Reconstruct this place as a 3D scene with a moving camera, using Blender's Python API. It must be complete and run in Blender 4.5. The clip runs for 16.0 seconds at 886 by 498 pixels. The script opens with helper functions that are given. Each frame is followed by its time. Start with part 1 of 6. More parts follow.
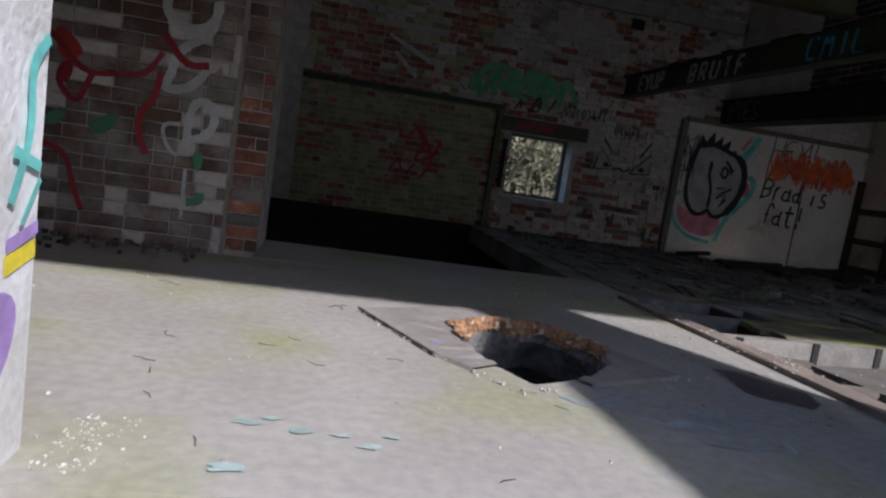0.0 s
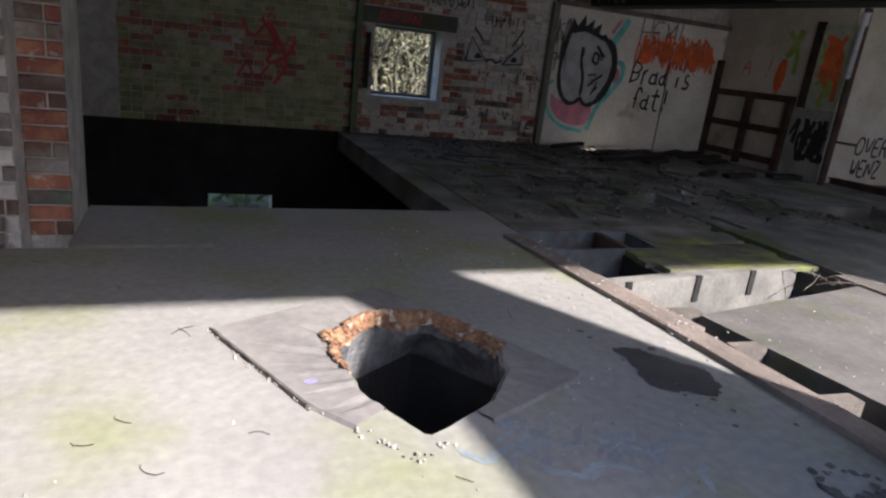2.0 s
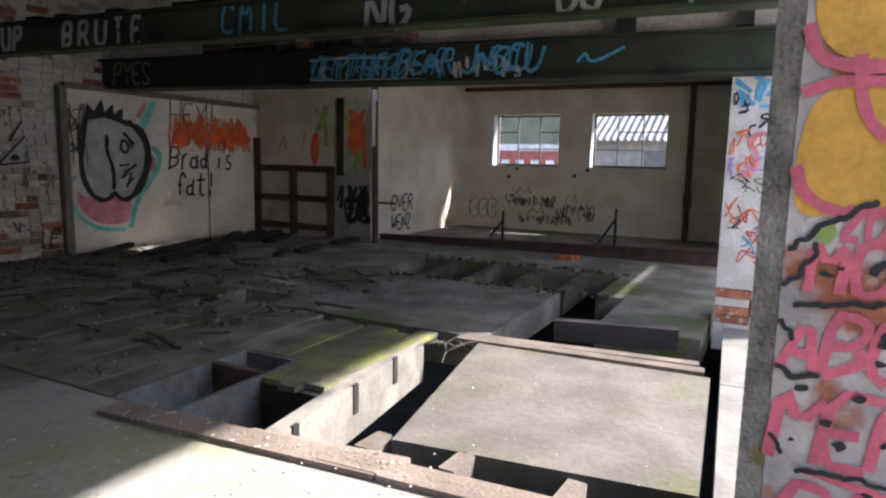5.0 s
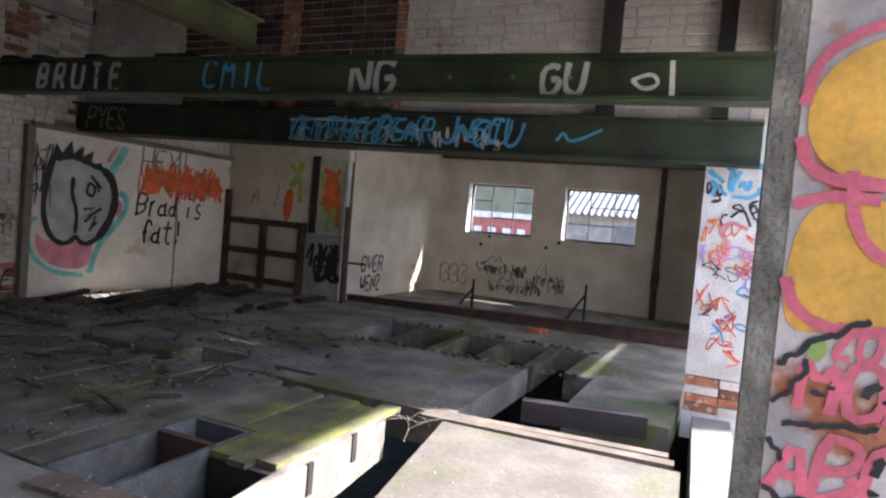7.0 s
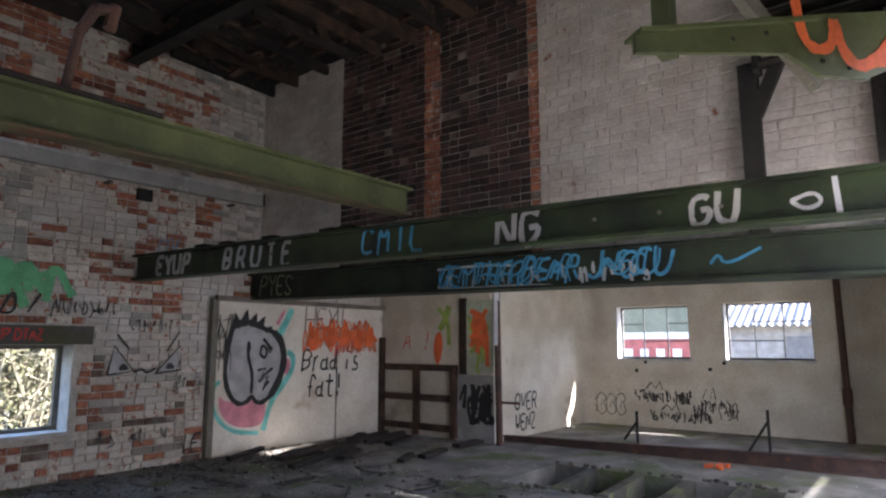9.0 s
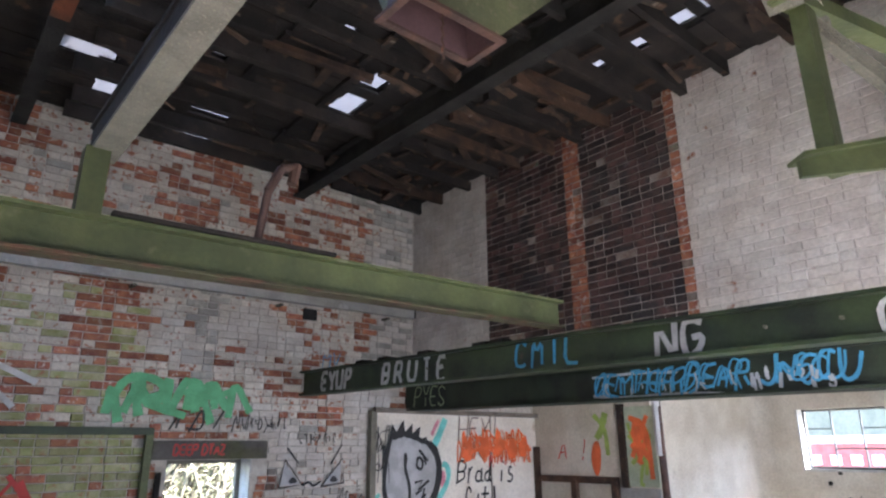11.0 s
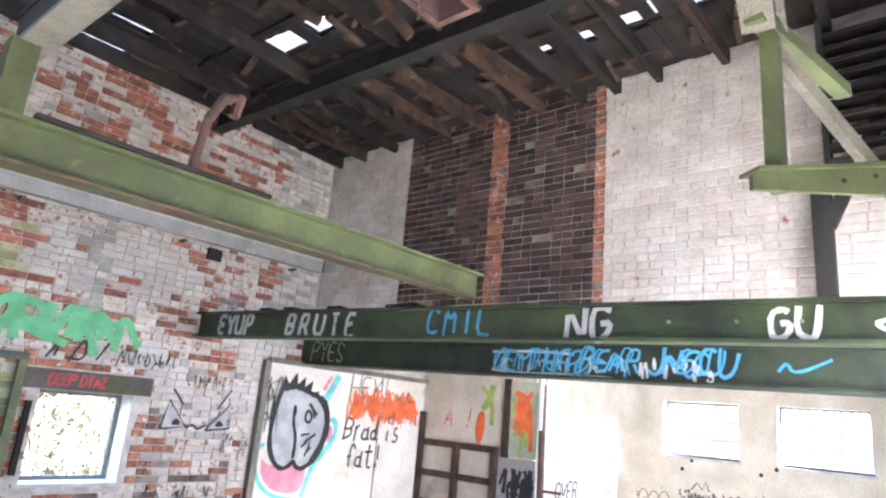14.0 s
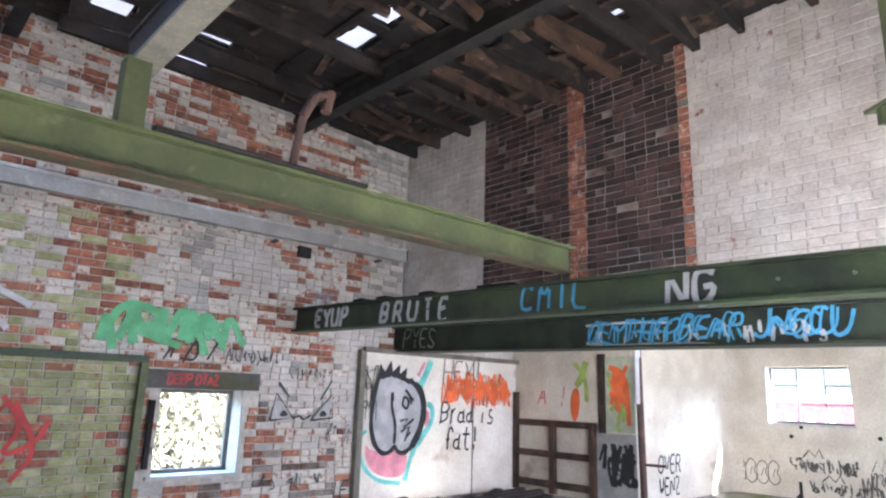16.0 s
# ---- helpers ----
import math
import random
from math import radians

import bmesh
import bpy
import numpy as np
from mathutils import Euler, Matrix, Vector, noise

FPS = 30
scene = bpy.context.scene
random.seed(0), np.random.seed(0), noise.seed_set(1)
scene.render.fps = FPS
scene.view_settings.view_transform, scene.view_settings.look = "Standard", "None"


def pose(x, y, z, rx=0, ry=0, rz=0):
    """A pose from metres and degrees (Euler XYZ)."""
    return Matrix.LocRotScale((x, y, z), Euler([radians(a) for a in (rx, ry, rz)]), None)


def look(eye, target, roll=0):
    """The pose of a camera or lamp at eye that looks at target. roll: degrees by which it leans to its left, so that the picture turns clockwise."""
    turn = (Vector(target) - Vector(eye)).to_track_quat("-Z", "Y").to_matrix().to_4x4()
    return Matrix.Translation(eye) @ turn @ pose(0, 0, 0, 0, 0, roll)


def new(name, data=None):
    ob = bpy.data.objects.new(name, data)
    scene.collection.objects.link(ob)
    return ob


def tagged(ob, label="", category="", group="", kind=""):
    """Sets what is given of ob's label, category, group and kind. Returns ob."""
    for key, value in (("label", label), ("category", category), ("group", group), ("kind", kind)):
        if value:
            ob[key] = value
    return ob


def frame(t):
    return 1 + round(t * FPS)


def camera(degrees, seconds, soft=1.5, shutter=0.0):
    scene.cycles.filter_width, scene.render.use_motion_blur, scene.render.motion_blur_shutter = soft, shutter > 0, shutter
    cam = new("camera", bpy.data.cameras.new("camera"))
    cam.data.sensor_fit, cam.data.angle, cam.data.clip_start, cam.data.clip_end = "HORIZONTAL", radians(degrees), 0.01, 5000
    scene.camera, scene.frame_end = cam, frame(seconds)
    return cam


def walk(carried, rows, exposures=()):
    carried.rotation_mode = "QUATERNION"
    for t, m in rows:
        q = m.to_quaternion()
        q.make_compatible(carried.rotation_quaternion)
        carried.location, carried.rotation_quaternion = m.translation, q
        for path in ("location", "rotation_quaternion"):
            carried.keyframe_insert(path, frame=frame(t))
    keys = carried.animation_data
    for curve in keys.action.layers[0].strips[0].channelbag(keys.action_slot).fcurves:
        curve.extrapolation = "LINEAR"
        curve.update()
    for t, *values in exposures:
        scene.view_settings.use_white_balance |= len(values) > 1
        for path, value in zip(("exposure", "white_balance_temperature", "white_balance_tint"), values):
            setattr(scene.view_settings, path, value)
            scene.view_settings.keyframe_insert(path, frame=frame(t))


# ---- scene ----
cam = camera(70.0, 16.0, soft=2.3)
PATH = [
    (0, (0.373, 0.048, 0.653), (0.729, 2.001, 0.411), 8.7),
    (0.5, (0.368, 0.16, 0.639), (0.734, 2.113, 0.411), 3.1),
    (1, (0.335, 0.356, 0.736), (0.602, 2.302, 0.361), 2.6),
    (1.5, (0.451, 0.439, 0.944), (0.857, 2.338, 0.465), 7.0),
    (2, (0.465, 0.557, 1.037), (1.215, 2.318, 0.454), 6.6),
    (2.5, (0.502, 0.755, 1.062), (1.564, 2.336, 0.452), 6.2),
    (3, (0.565, 0.962, 1.07), (1.792, 2.409, 0.437), 5.1),
    (3.5, (0.557, 1.088, 1.09), (1.932, 2.424, 0.52), 1.6),
    (4, (0.535, 1.255, 1.069), (2.177, 2.289, 0.583), 2.6),
    (4.5, (0.566, 1.329, 1.096), (2.256, 2.321, 0.697), 2.5),
    (5, (0.62, 1.369, 1.133), (2.384, 2.271, 0.857), 1.2),
    (5.2, (0.622, 1.379, 1.15), (2.414, 2.24, 0.929), 1.7),
    (7.3, (0.698, 1.452, 1.212), (2.51, 2.295, 1.144), 5.1),
    (7.5, (0.672, 1.467, 1.231), (2.467, 2.347, 1.174), 4.3),
    (8, (0.658, 1.482, 1.288), (2.399, 2.465, 1.335), 2.8),
    (8.5, (0.625, 1.499, 1.313), (2.296, 2.581, 1.505), 1.3),
    (8.7, (0.612, 1.497, 1.306), (2.243, 2.63, 1.547), 0.6),
    (10.8, (0.476, 1.481, 1.393), (1.734, 2.937, 1.94), -0.3),
    (11, (0.463, 1.478, 1.411), (1.682, 2.946, 2.011), -0.4),
    (11.5, (0.45, 1.478, 1.47), (1.592, 2.919, 2.258), 1.3),
    (12, (0.443, 1.475, 1.464), (1.568, 2.818, 2.43), 3.4),
    (12.5, (0.413, 1.463, 1.437), (1.529, 2.763, 2.468), 7.8),
    (13, (0.418, 1.53, 1.368), (1.576, 2.98, 2.115), 7.4),
    (13.5, (0.388, 1.576, 1.373), (1.638, 3.033, 1.934), 5.2),
    (14, (0.327, 1.611, 1.389), (1.79, 2.877, 1.895), 5.0),
    (14.5, (0.284, 1.666, 1.373), (1.744, 2.92, 1.919), 0.4),
    (15, (0.258, 1.715, 1.319), (1.683, 3.015, 1.849), -0.4),
    (15.5, (0.251, 1.716, 1.343), (1.653, 3.062, 1.814), -1.3),
    (16, (0.22, 1.691, 1.325), (1.538, 3.125, 1.777), 1.8),
]
walk(cam, [(t, look(eye, target, roll)) for t, eye, target, roll in PATH],
     exposures=[(0, 0.75, 6000, 15), (0.5, 1.1, 6050, 15), (1, 1.45, 6100, 15), (2.5, 1.75, 6300, 15), (5, 2.3, 6550, 16), (7.3, 2.85, 6450, 16), (8.7, 3.25, 6300, 16), (10.8, 4.35, 5950, 15), (11.5, 4.7, 5850, 15), (12.5, 5.55, 5950, 15), (13.5, 5.8, 5950, 15), (14.3, 5.6, 5900, 15), (15, 5.35, 5880, 15), (16, 5.2, 5850, 15)])

# ---- world and sun ----
SUN_AZ, SUN_EL = 150.0, 41.0          # degrees clockwise from +y, above the horizon
world = bpy.data.worlds.new("world")
scene.world = world
world.use_nodes = True
wn = world.node_tree
sky = wn.nodes.new("ShaderNodeTexSky")
sky.sky_type, sky.sun_disc = "NISHITA", False
sky.sun_elevation, sky.sun_rotation = radians(SUN_EL), radians(SUN_AZ)
wn.nodes["Background"].inputs[1].default_value = 0.15
wn.links.new(sky.outputs[0], wn.nodes["Background"].inputs[0])
lamp = bpy.data.lights.new("sun", "SUN")
lamp.energy, lamp.angle, lamp.color = 3.2, radians(1.5), (1.0, 0.96, 0.91)
sun_way = Vector((math.sin(radians(SUN_AZ)) * math.cos(radians(SUN_EL)), math.cos(radians(SUN_AZ)) * math.cos(radians(SUN_EL)), math.sin(radians(SUN_EL))))
new("sun", lamp).matrix_world = look(sun_way * 30, (0, 0, 0))

# added area lamps standing in for sky light through the two further bays
for x, w, e in ((4.23, 2.6, 3.0), (7.5, 2.9, 7.5)):
    bay = bpy.data.lights.new("bay_fill", "AREA")
    bay.shape, bay.size, bay.size_y, bay.energy, bay.color = "RECTANGLE", w, 2.2, e, (0.94, 0.97, 1.0)
    new("bay_fill", bay).matrix_world = look((x, 0.55, 0.95), (x, 3.0, 0.95))


# ---- materials ----
def material(name, base, second, scale=3.0, fine=40.0, rough=0.85, metal=0.0, bump=0.3, third=None, third_scale=1.2, third_edge=0.55, jitter=0.25, spread=0.12, third_soft=0.06):
    """A procedural surface: two colours in large blotches, fine grain, optional third colour in patches, a bump and a shade per piece."""
    m = bpy.data.materials.new(name)
    m.use_nodes = True
    t = m.node_tree
    N, L = t.nodes, t.links
    b = N["Principled BSDF"]
    b.inputs["Roughness"].default_value, b.inputs["Metallic"].default_value = rough, metal
    geo, info = N.new("ShaderNodeNewGeometry"), N.new("ShaderNodeObjectInfo")

    def noisy(sc, detail=6.0):
        n = N.new("ShaderNodeTexNoise")
        n.inputs["Scale"].default_value, n.inputs["Detail"].default_value = sc, detail
        L.new(geo.outputs["Position"], n.inputs["Vector"])
        return n.outputs["Fac"]

    def ramp(src, lo, hi):
        r = N.new("ShaderNodeMapRange")
        r.inputs["From Min"].default_value, r.inputs["From Max"].default_value = lo, hi
        L.new(src, r.inputs["Value"])
        return r.outputs[0]

    def mix(fac, a, c, how="MIX"):
        x = N.new("ShaderNodeMix")
        x.data_type, x.blend_type = "RGBA", how
        for sock, v in ((x.inputs["Factor"], fac), (x.inputs["A"], a), (x.inputs["B"], c)):
            if isinstance(v, (tuple, float, int)):
                sock.default_value = (*v, 1) if isinstance(v, tuple) else v
            else:
                L.new(v, sock)
        return x.outputs["Result"]

    col = mix(ramp(noisy(scale), 0.5 - spread, 0.5 + spread), base, second)
    if third:
        col = mix(ramp(noisy(third_scale, 8.0), third_edge, third_edge + third_soft), col, third)
    grain = noisy(fine, 3.0)
    gs = N.new("ShaderNodeMapRange")
    gs.inputs["To Min"].default_value, gs.inputs["To Max"].default_value = 0.86, 1.12
    L.new(ramp(grain, 0.25, 0.75), gs.inputs["Value"])
    add = N.new("ShaderNodeMath")
    L.new(geo.outputs["Random Per Island"], add.inputs[0])
    L.new(info.outputs["Random"], add.inputs[1])
    wrap = N.new("ShaderNodeMath")
    wrap.operation = "FRACT"
    L.new(add.outputs[0], wrap.inputs[0])
    js = N.new("ShaderNodeMapRange")
    js.inputs["To Min"].default_value, js.inputs["To Max"].default_value = 1 - jitter, 1 + jitter
    L.new(wrap.outputs[0], js.inputs["Value"])
    mul = N.new("ShaderNodeMath")
    mul.operation = "MULTIPLY"
    L.new(gs.outputs[0], mul.inputs[0])
    L.new(js.outputs[0], mul.inputs[1])
    sc = N.new("ShaderNodeVectorMath")
    sc.operation = "SCALE"
    L.new(col, sc.inputs[0])
    L.new(mul.outputs[0], sc.inputs["Scale"])
    L.new(sc.outputs[0], b.inputs["Base Color"])
    bp = N.new("ShaderNodeBump")
    bp.inputs["Strength"].default_value, bp.inputs["Distance"].default_value = bump, 0.02
    L.new(grain, bp.inputs["Height"])
    L.new(bp.outputs[0], b.inputs["Normal"])
    return m


def plain(name, colour, rough=0.6, metal=0.0, bump=0.1, fine=60.0):
    return material(name, colour, tuple(c * 0.72 for c in colour), 6.0, fine, rough, metal, bump, jitter=0.06)


CONCRETE = material("concrete", (0.35, 0.33, 0.30), (0.305, 0.285, 0.26), 1.6, 26, 0.9, 0, 0.10, (0.27, 0.28, 0.14), 1.3, 0.48, jitter=0.0, third_soft=0.2)
SCREED = material("screed", (0.30, 0.275, 0.25), (0.22, 0.20, 0.185), 3, 30, 0.9, 0, 0.22, jitter=0.0)
DARKFLOOR = material("dirty_floor", (0.27, 0.255, 0.23), (0.13, 0.122, 0.11), 2.2, 22, 0.92, 0, 0.6, (0.11, 0.13, 0.05), 1.3, 0.52, jitter=0.0, third_soft=0.12)
SLAB = material("slab", (0.155, 0.142, 0.13), (0.105, 0.096, 0.088), 3.2, 30, 0.88, 0, 0.2, (0.095, 0.10, 0.045), 1.7, 0.52, jitter=0.0, third_soft=0.16)
RUBBLE = material("rubble", (0.2, 0.18, 0.16), (0.07, 0.06, 0.05), 14, 50, 0.95, 0, 0.8)
# near-black for sooty parts, and for shade painted into pits and voids
BLACK = material("soot_and_shade", (0.015, 0.0135, 0.013), (0.032, 0.029, 0.027), 4, 40, 0.9, 0, 0.4, jitter=0.0)
# lightened so the sunlit yard reflects onto the pier by the opening
GROUND = material("earth", (0.27, 0.24, 0.19), (0.19, 0.175, 0.12), 2, 30, 0.95, 0, 0.8, jitter=0.0)
PLASTER = material("plaster", (0.66, 0.62, 0.54), (0.54, 0.49, 0.41), 2.2, 30, 0.85, 0, 0.12, (0.36, 0.31, 0.25), 1.4, 0.64, jitter=0.0)
WHITEBRICK = material("whitewashed_brick", (0.66, 0.62, 0.58), (0.55, 0.5, 0.46), 3, 34, 0.85, 0, 0.35, (0.30, 0.12, 0.07), 5.0, 0.66, 0.08)
PATCHBRICK = material("peeling_brick", (0.68, 0.635, 0.57), (0.55, 0.50, 0.44), 5, 34, 0.85, 0, 0.45, (0.36, 0.15, 0.09), 19, 0.565, 0.12, third_soft=0.1)
GREENBRICK = material("mossy_brick", (0.30, 0.325, 0.13), (0.47, 0.455, 0.28), 6, 34, 0.88, 0, 0.4, (0.36, 0.17, 0.09), 15, 0.58, 0.25, third_soft=0.12)
REDBRICK = material("red_brick", (0.42, 0.18, 0.10), (0.27, 0.095, 0.065), 9, 40, 0.85, 0, 0.45, (0.58, 0.52, 0.45), 17, 0.575, 0.38, third_soft=0.12)
CEMENTBRICK = material("cemented_brick", (0.44, 0.42, 0.39), (0.33, 0.31, 0.285), 4, 34, 0.9, 0, 0.3, (0.56, 0.52, 0.46), 9, 0.58, 0.1, third_soft=0.15)
CHARBRICK = material("charred_brick", (0.038, 0.03, 0.031), (0.105, 0.055, 0.047), 6, 40, 0.8, 0, 0.4, (0.15, 0.135, 0.13), 7, 0.63, 0.5, third_soft=0.12)
DARKBRICK = material("dirty_brick", (0.15, 0.085, 0.06), (0.30, 0.27, 0.24), 5, 40, 0.85, 0, 0.4, (0.10, 0.16, 0.10), 2.4, 0.60, 0.3)
MORTAR = material("mortar", (0.66, 0.62, 0.56), (0.48, 0.44, 0.39), 8, 60, 0.95, 0, 0.5, jitter=0.0)
GREENSTEEL = material("green_steel", (0.105, 0.125, 0.05), (0.062, 0.075, 0.032), 3, 45, 0.55, 0.1, 0.2, (0.17, 0.175, 0.105), 7, 0.64, third_soft=0.12)
DARKGREEN = material("dark_green_steel", (0.05, 0.076, 0.033), (0.020, 0.028, 0.018), 3, 45, 0.5, 0.1, 0.12, (0.10, 0.06, 0.04), 5, 0.68)
GREYSTEEL = material("weathered_steel", (0.205, 0.195, 0.16), (0.15, 0.14, 0.115), 9, 110, 0.75, 0.1, 0.5, (0.27, 0.25, 0.19), 75, 0.58, third_soft=0.12)
RUST = material("rust", (0.115, 0.062, 0.048), (0.07, 0.042, 0.036), 7, 60, 0.8, 0.15, 0.4, (0.26, 0.095, 0.035), 5, 0.68, third_soft=0.1)
TIMBER = material("sooty_timber", (0.030, 0.022, 0.019), (0.013, 0.011, 0.010), 4, 50, 0.85, 0, 0.5, (0.10, 0.055, 0.034), 5, 0.62, jitter=0.5, third_soft=0.1)
BROWN = material("brown_timber", (0.085, 0.046, 0.028), (0.034, 0.021, 0.016), 5, 50, 0.85, 0, 0.5, (0.15, 0.09, 0.055), 9, 0.62, jitter=0.4, third_soft=0.1)
OLDWOOD = material("weathered_wood", (0.21, 0.18, 0.15), (0.125, 0.105, 0.09), 4, 60, 0.85, 0, 0.4)
ORANGE_RUBBLE = material("broken_hardcore", (0.38, 0.22, 0.12), (0.24, 0.125, 0.07), 16, 60, 0.95, 0, 0.9, (0.5, 0.42, 0.32), 18, 0.58)
WHITEWALL = material("painted_block", (0.62, 0.62, 0.63), (0.50, 0.49, 0.48), 5, 50, 0.75, 0, 0.2)
WINFRAME = plain("window_paint", (0.62, 0.62, 0.60))


# ---- builders ----
def mesh_of(name, verts, faces, mat):
    me = bpy.data.meshes.new(name)
    me.from_pydata(verts, [], faces)
    me.update()
    if mat:
        me.materials.append(mat)
    return me


CUBE_F = [(0, 3, 2, 1), (4, 5, 6, 7), (0, 1, 5, 4), (1, 2, 6, 5), (2, 3, 7, 6), (3, 0, 4, 7)]


class Shape:
    """Gathers boxes, bars and ribbons into one mesh."""

    def __init__(self):
        self.v, self.f = [], []

    def add(self, vs, fs):
        n = len(self.v)
        self.v += [tuple(p) for p in vs]
        self.f += [tuple(i + n for i in f) for f in fs]
        return self

    def box(self, x0, x1, y0, y1, z0, z1, m=None):
        p = [(x0, y0, z0), (x1, y0, z0), (x1, y1, z0), (x0, y1, z0), (x0, y0, z1), (x1, y0, z1), (x1, y1, z1), (x0, y1, z1)]
        if m:
            p = [m @ Vector(q) for q in p]
        return self.add(p, CUBE_F)

    def bar(self, a, b, w, h, up=(0, 0, 1)):
        """A square bar of width w and height h from a to b."""
        a, b = Vector(a), Vector(b)
        d = (b - a).normalized()
        s = d.cross(Vector(up)).normalized()
        u = s.cross(d)
        p = [q + s * i * w / 2 + u * j * h / 2 for q in (a, b) for i, j in ((-1, -1), (1, -1), (1, 1), (-1, 1))]
        return self.add(p, [(0, 1, 2, 3), (7, 6, 5, 4), (0, 4, 5, 1), (1, 5, 6, 2), (2, 6, 7, 3), (3, 7, 4, 0)])

    def tube(self, a, b, r, n=10):
        a, b = Vector(a), Vector(b)
        d = (b - a).normalized()
        s = d.orthogonal().normalized()
        u = d.cross(s)
        ring = [s * math.cos(k * 2 * math.pi / n) * r + u * math.sin(k * 2 * math.pi / n) * r for k in range(n)]
        return self.add([a + q for q in ring] + [b + q for q in ring], [(k, (k + 1) % n, n + (k + 1) % n, n + k) for k in range(n)] + [tuple(range(n))[::-1], tuple(range(n, 2 * n))])

    def ob(self, name, mat, parent=None, label=""):
        o = new(name, mesh_of(name, self.v, self.f, mat))
        if parent:
            o.parent = parent
        return tagged(o, label)


def structure(ob, label="", category=""):
    return tagged(ob, label, category, kind="structure")


def cut_wall(name, axis, at, depth, a0, a1, z0, z1, holes, mat, label):
    """A wall in the plane axis=at, going back by depth, with rectangular openings (a0, a1, z0, z1)."""
    sh = Shape()
    As = sorted({a0, a1, *[h[0] for h in holes], *[h[1] for h in holes]})
    Zs = sorted({z0, z1, *[h[2] for h in holes], *[h[3] for h in holes]})
    for p, q in zip(As, As[1:]):
        for r, s in zip(Zs, Zs[1:]):
            if any(h[0] - 1e-6 <= p and q <= h[1] + 1e-6 and h[2] - 1e-6 <= r and s <= h[3] + 1e-6 for h in holes):
                continue
            lo, hi = min(at, at + depth), max(at, at + depth)
            sh.box(*((lo, hi, p, q) if axis == "x" else (p, q, lo, hi)), r, s)
    return structure(sh.ob(name, mat), label, "wall")


# ---- plan ----
WALL_A, GABLE, GATE_X, FAR_X = 8.34, 5.6, 7.94, 10.9
ROOF_Z, FRONT_IN, FRONT_OUT = 4.74, 1.32, 0.91
rng = random.Random(7)


def thing(name, at=(0, 0, 0), label="", category="", group="", kind=""):
    o = new(name)
    o.location = at
    o.empty_display_size = 0.1
    return tagged(o, label, category, group, kind)


def part(name, shape, mat, parent, label=""):
    """One mesh under a thing; the shape is in world coordinates."""
    o = shape.ob(name, mat, None, label)
    o.parent = parent
    o.matrix_parent_inverse = Matrix.Translation(-parent.location)
    return o


def smooth(pts, rounds=2, closed=False):
    """Rounds off a polyline by cutting its corners."""
    for _ in range(rounds):
        out = [] if closed else [pts[0]]
        n = len(pts)
        for k in range(n if closed else n - 1):
            a, b = pts[k], pts[(k + 1) % n]
            out += [(a[0] * 0.75 + b[0] * 0.25, a[1] * 0.75 + b[1] * 0.25), (a[0] * 0.25 + b[0] * 0.75, a[1] * 0.25 + b[1] * 0.75)]
        pts = out if closed else out + [pts[-1]]
    return pts


class Paint:
    """Flat spray paint on a plane: place(u, v) gives the world point, out the way off the surface."""

    def __init__(self, origin, along, up, out):
        self.o, self.a, self.u, self.n = Vector(origin), Vector(along), Vector(up), Vector(out)
        self.sh, self.lift = Shape(), 0.0

    def at(self, p):
        return self.o + self.a * p[0] + self.u * p[1] + self.n * self.lift

    def line(self, pts, width, rounds=2):
        self.lift += 0.0004
        pts = smooth(list(pts), rounds) if rounds and len(pts) > 2 else list(pts)
        vs = []
        for k, p in enumerate(pts):
            q, r = pts[max(k - 1, 0)], pts[min(k + 1, len(pts) - 1)]
            d = Vector((r[0] - q[0], r[1] - q[1]))
            d = d.normalized() if d.length > 1e-9 else Vector((1, 0))
            w = width / 2 * (0.85 + 0.3 * noise.random())
            rise = self.n * (0.00004 * k)
            vs += [self.at((p[0] - d.y * w, p[1] + d.x * w)) + rise, self.at((p[0] + d.y * w, p[1] - d.x * w)) + rise]
        self.sh.add(vs, [(2 * k, 2 * k + 1, 2 * k + 3, 2 * k + 2) for k in range(len(pts) - 1)])
        return self

    def blob(self, pts, rounds=2):
        self.lift += 0.0004
        pts = smooth(list(pts), rounds, True)
        self.sh.add([self.at(p) for p in pts], [tuple(range(len(pts)))])
        return self

    def done(self, name, mat, parent, label=""):
        return part(name, self.sh, mat, parent, label)


# a stroke alphabet on a grid 4 wide and 6 high: strokes parted by /, points as digit pairs
STROKES = dict(A="00 26 40/12 32", B="00 06 36 45 33 03/33 42 31 00", C="45 26 05 01 20 41", D="00 06 26 44 42 20 00", E="40 00 06 46/03 33", F="00 06 46/03 33",
               G="45 26 05 01 20 41 43 23", H="00 06/40 46/03 43", I="20 26", J="46 41 20 01", K="00 06/46 03 40", L="06 00 40", M="00 06 23 46 40", N="00 06 40 46", O="20 01 05 26 45 41 20",
               P="00 06 36 45 33 03", Q="20 01 05 26 45 41 20/22 40", R="00 06 36 45 33 03/23 40", S="45 26 05 13 32 41 20 01", T="20 26/06 46", U="06 01 20 41 46", V="06 20 46", W="06 10 23 30 46", X="00 46/06 40",
               Y="06 23 46/23 20", Z="06 46 00 40", a="33 13 01 20 31 33/34 30 40", d="33 13 01 20 31 33/36 30 40", f="20 25 36 45/13 33", i="20 23/25 26", r="10 14/13 24 34", s="34 14 12 32 30 00", t="26 21 30 40/04 44")
STROKES["0"], STROKES["1"], STROKES["2"], STROKES["4"], STROKES["7"], STROKES["!"] = STROKES["O"], "15 26 20", "05 26 45 00 40", "30 36 02 42", "06 46 10", "22 26/20 21"


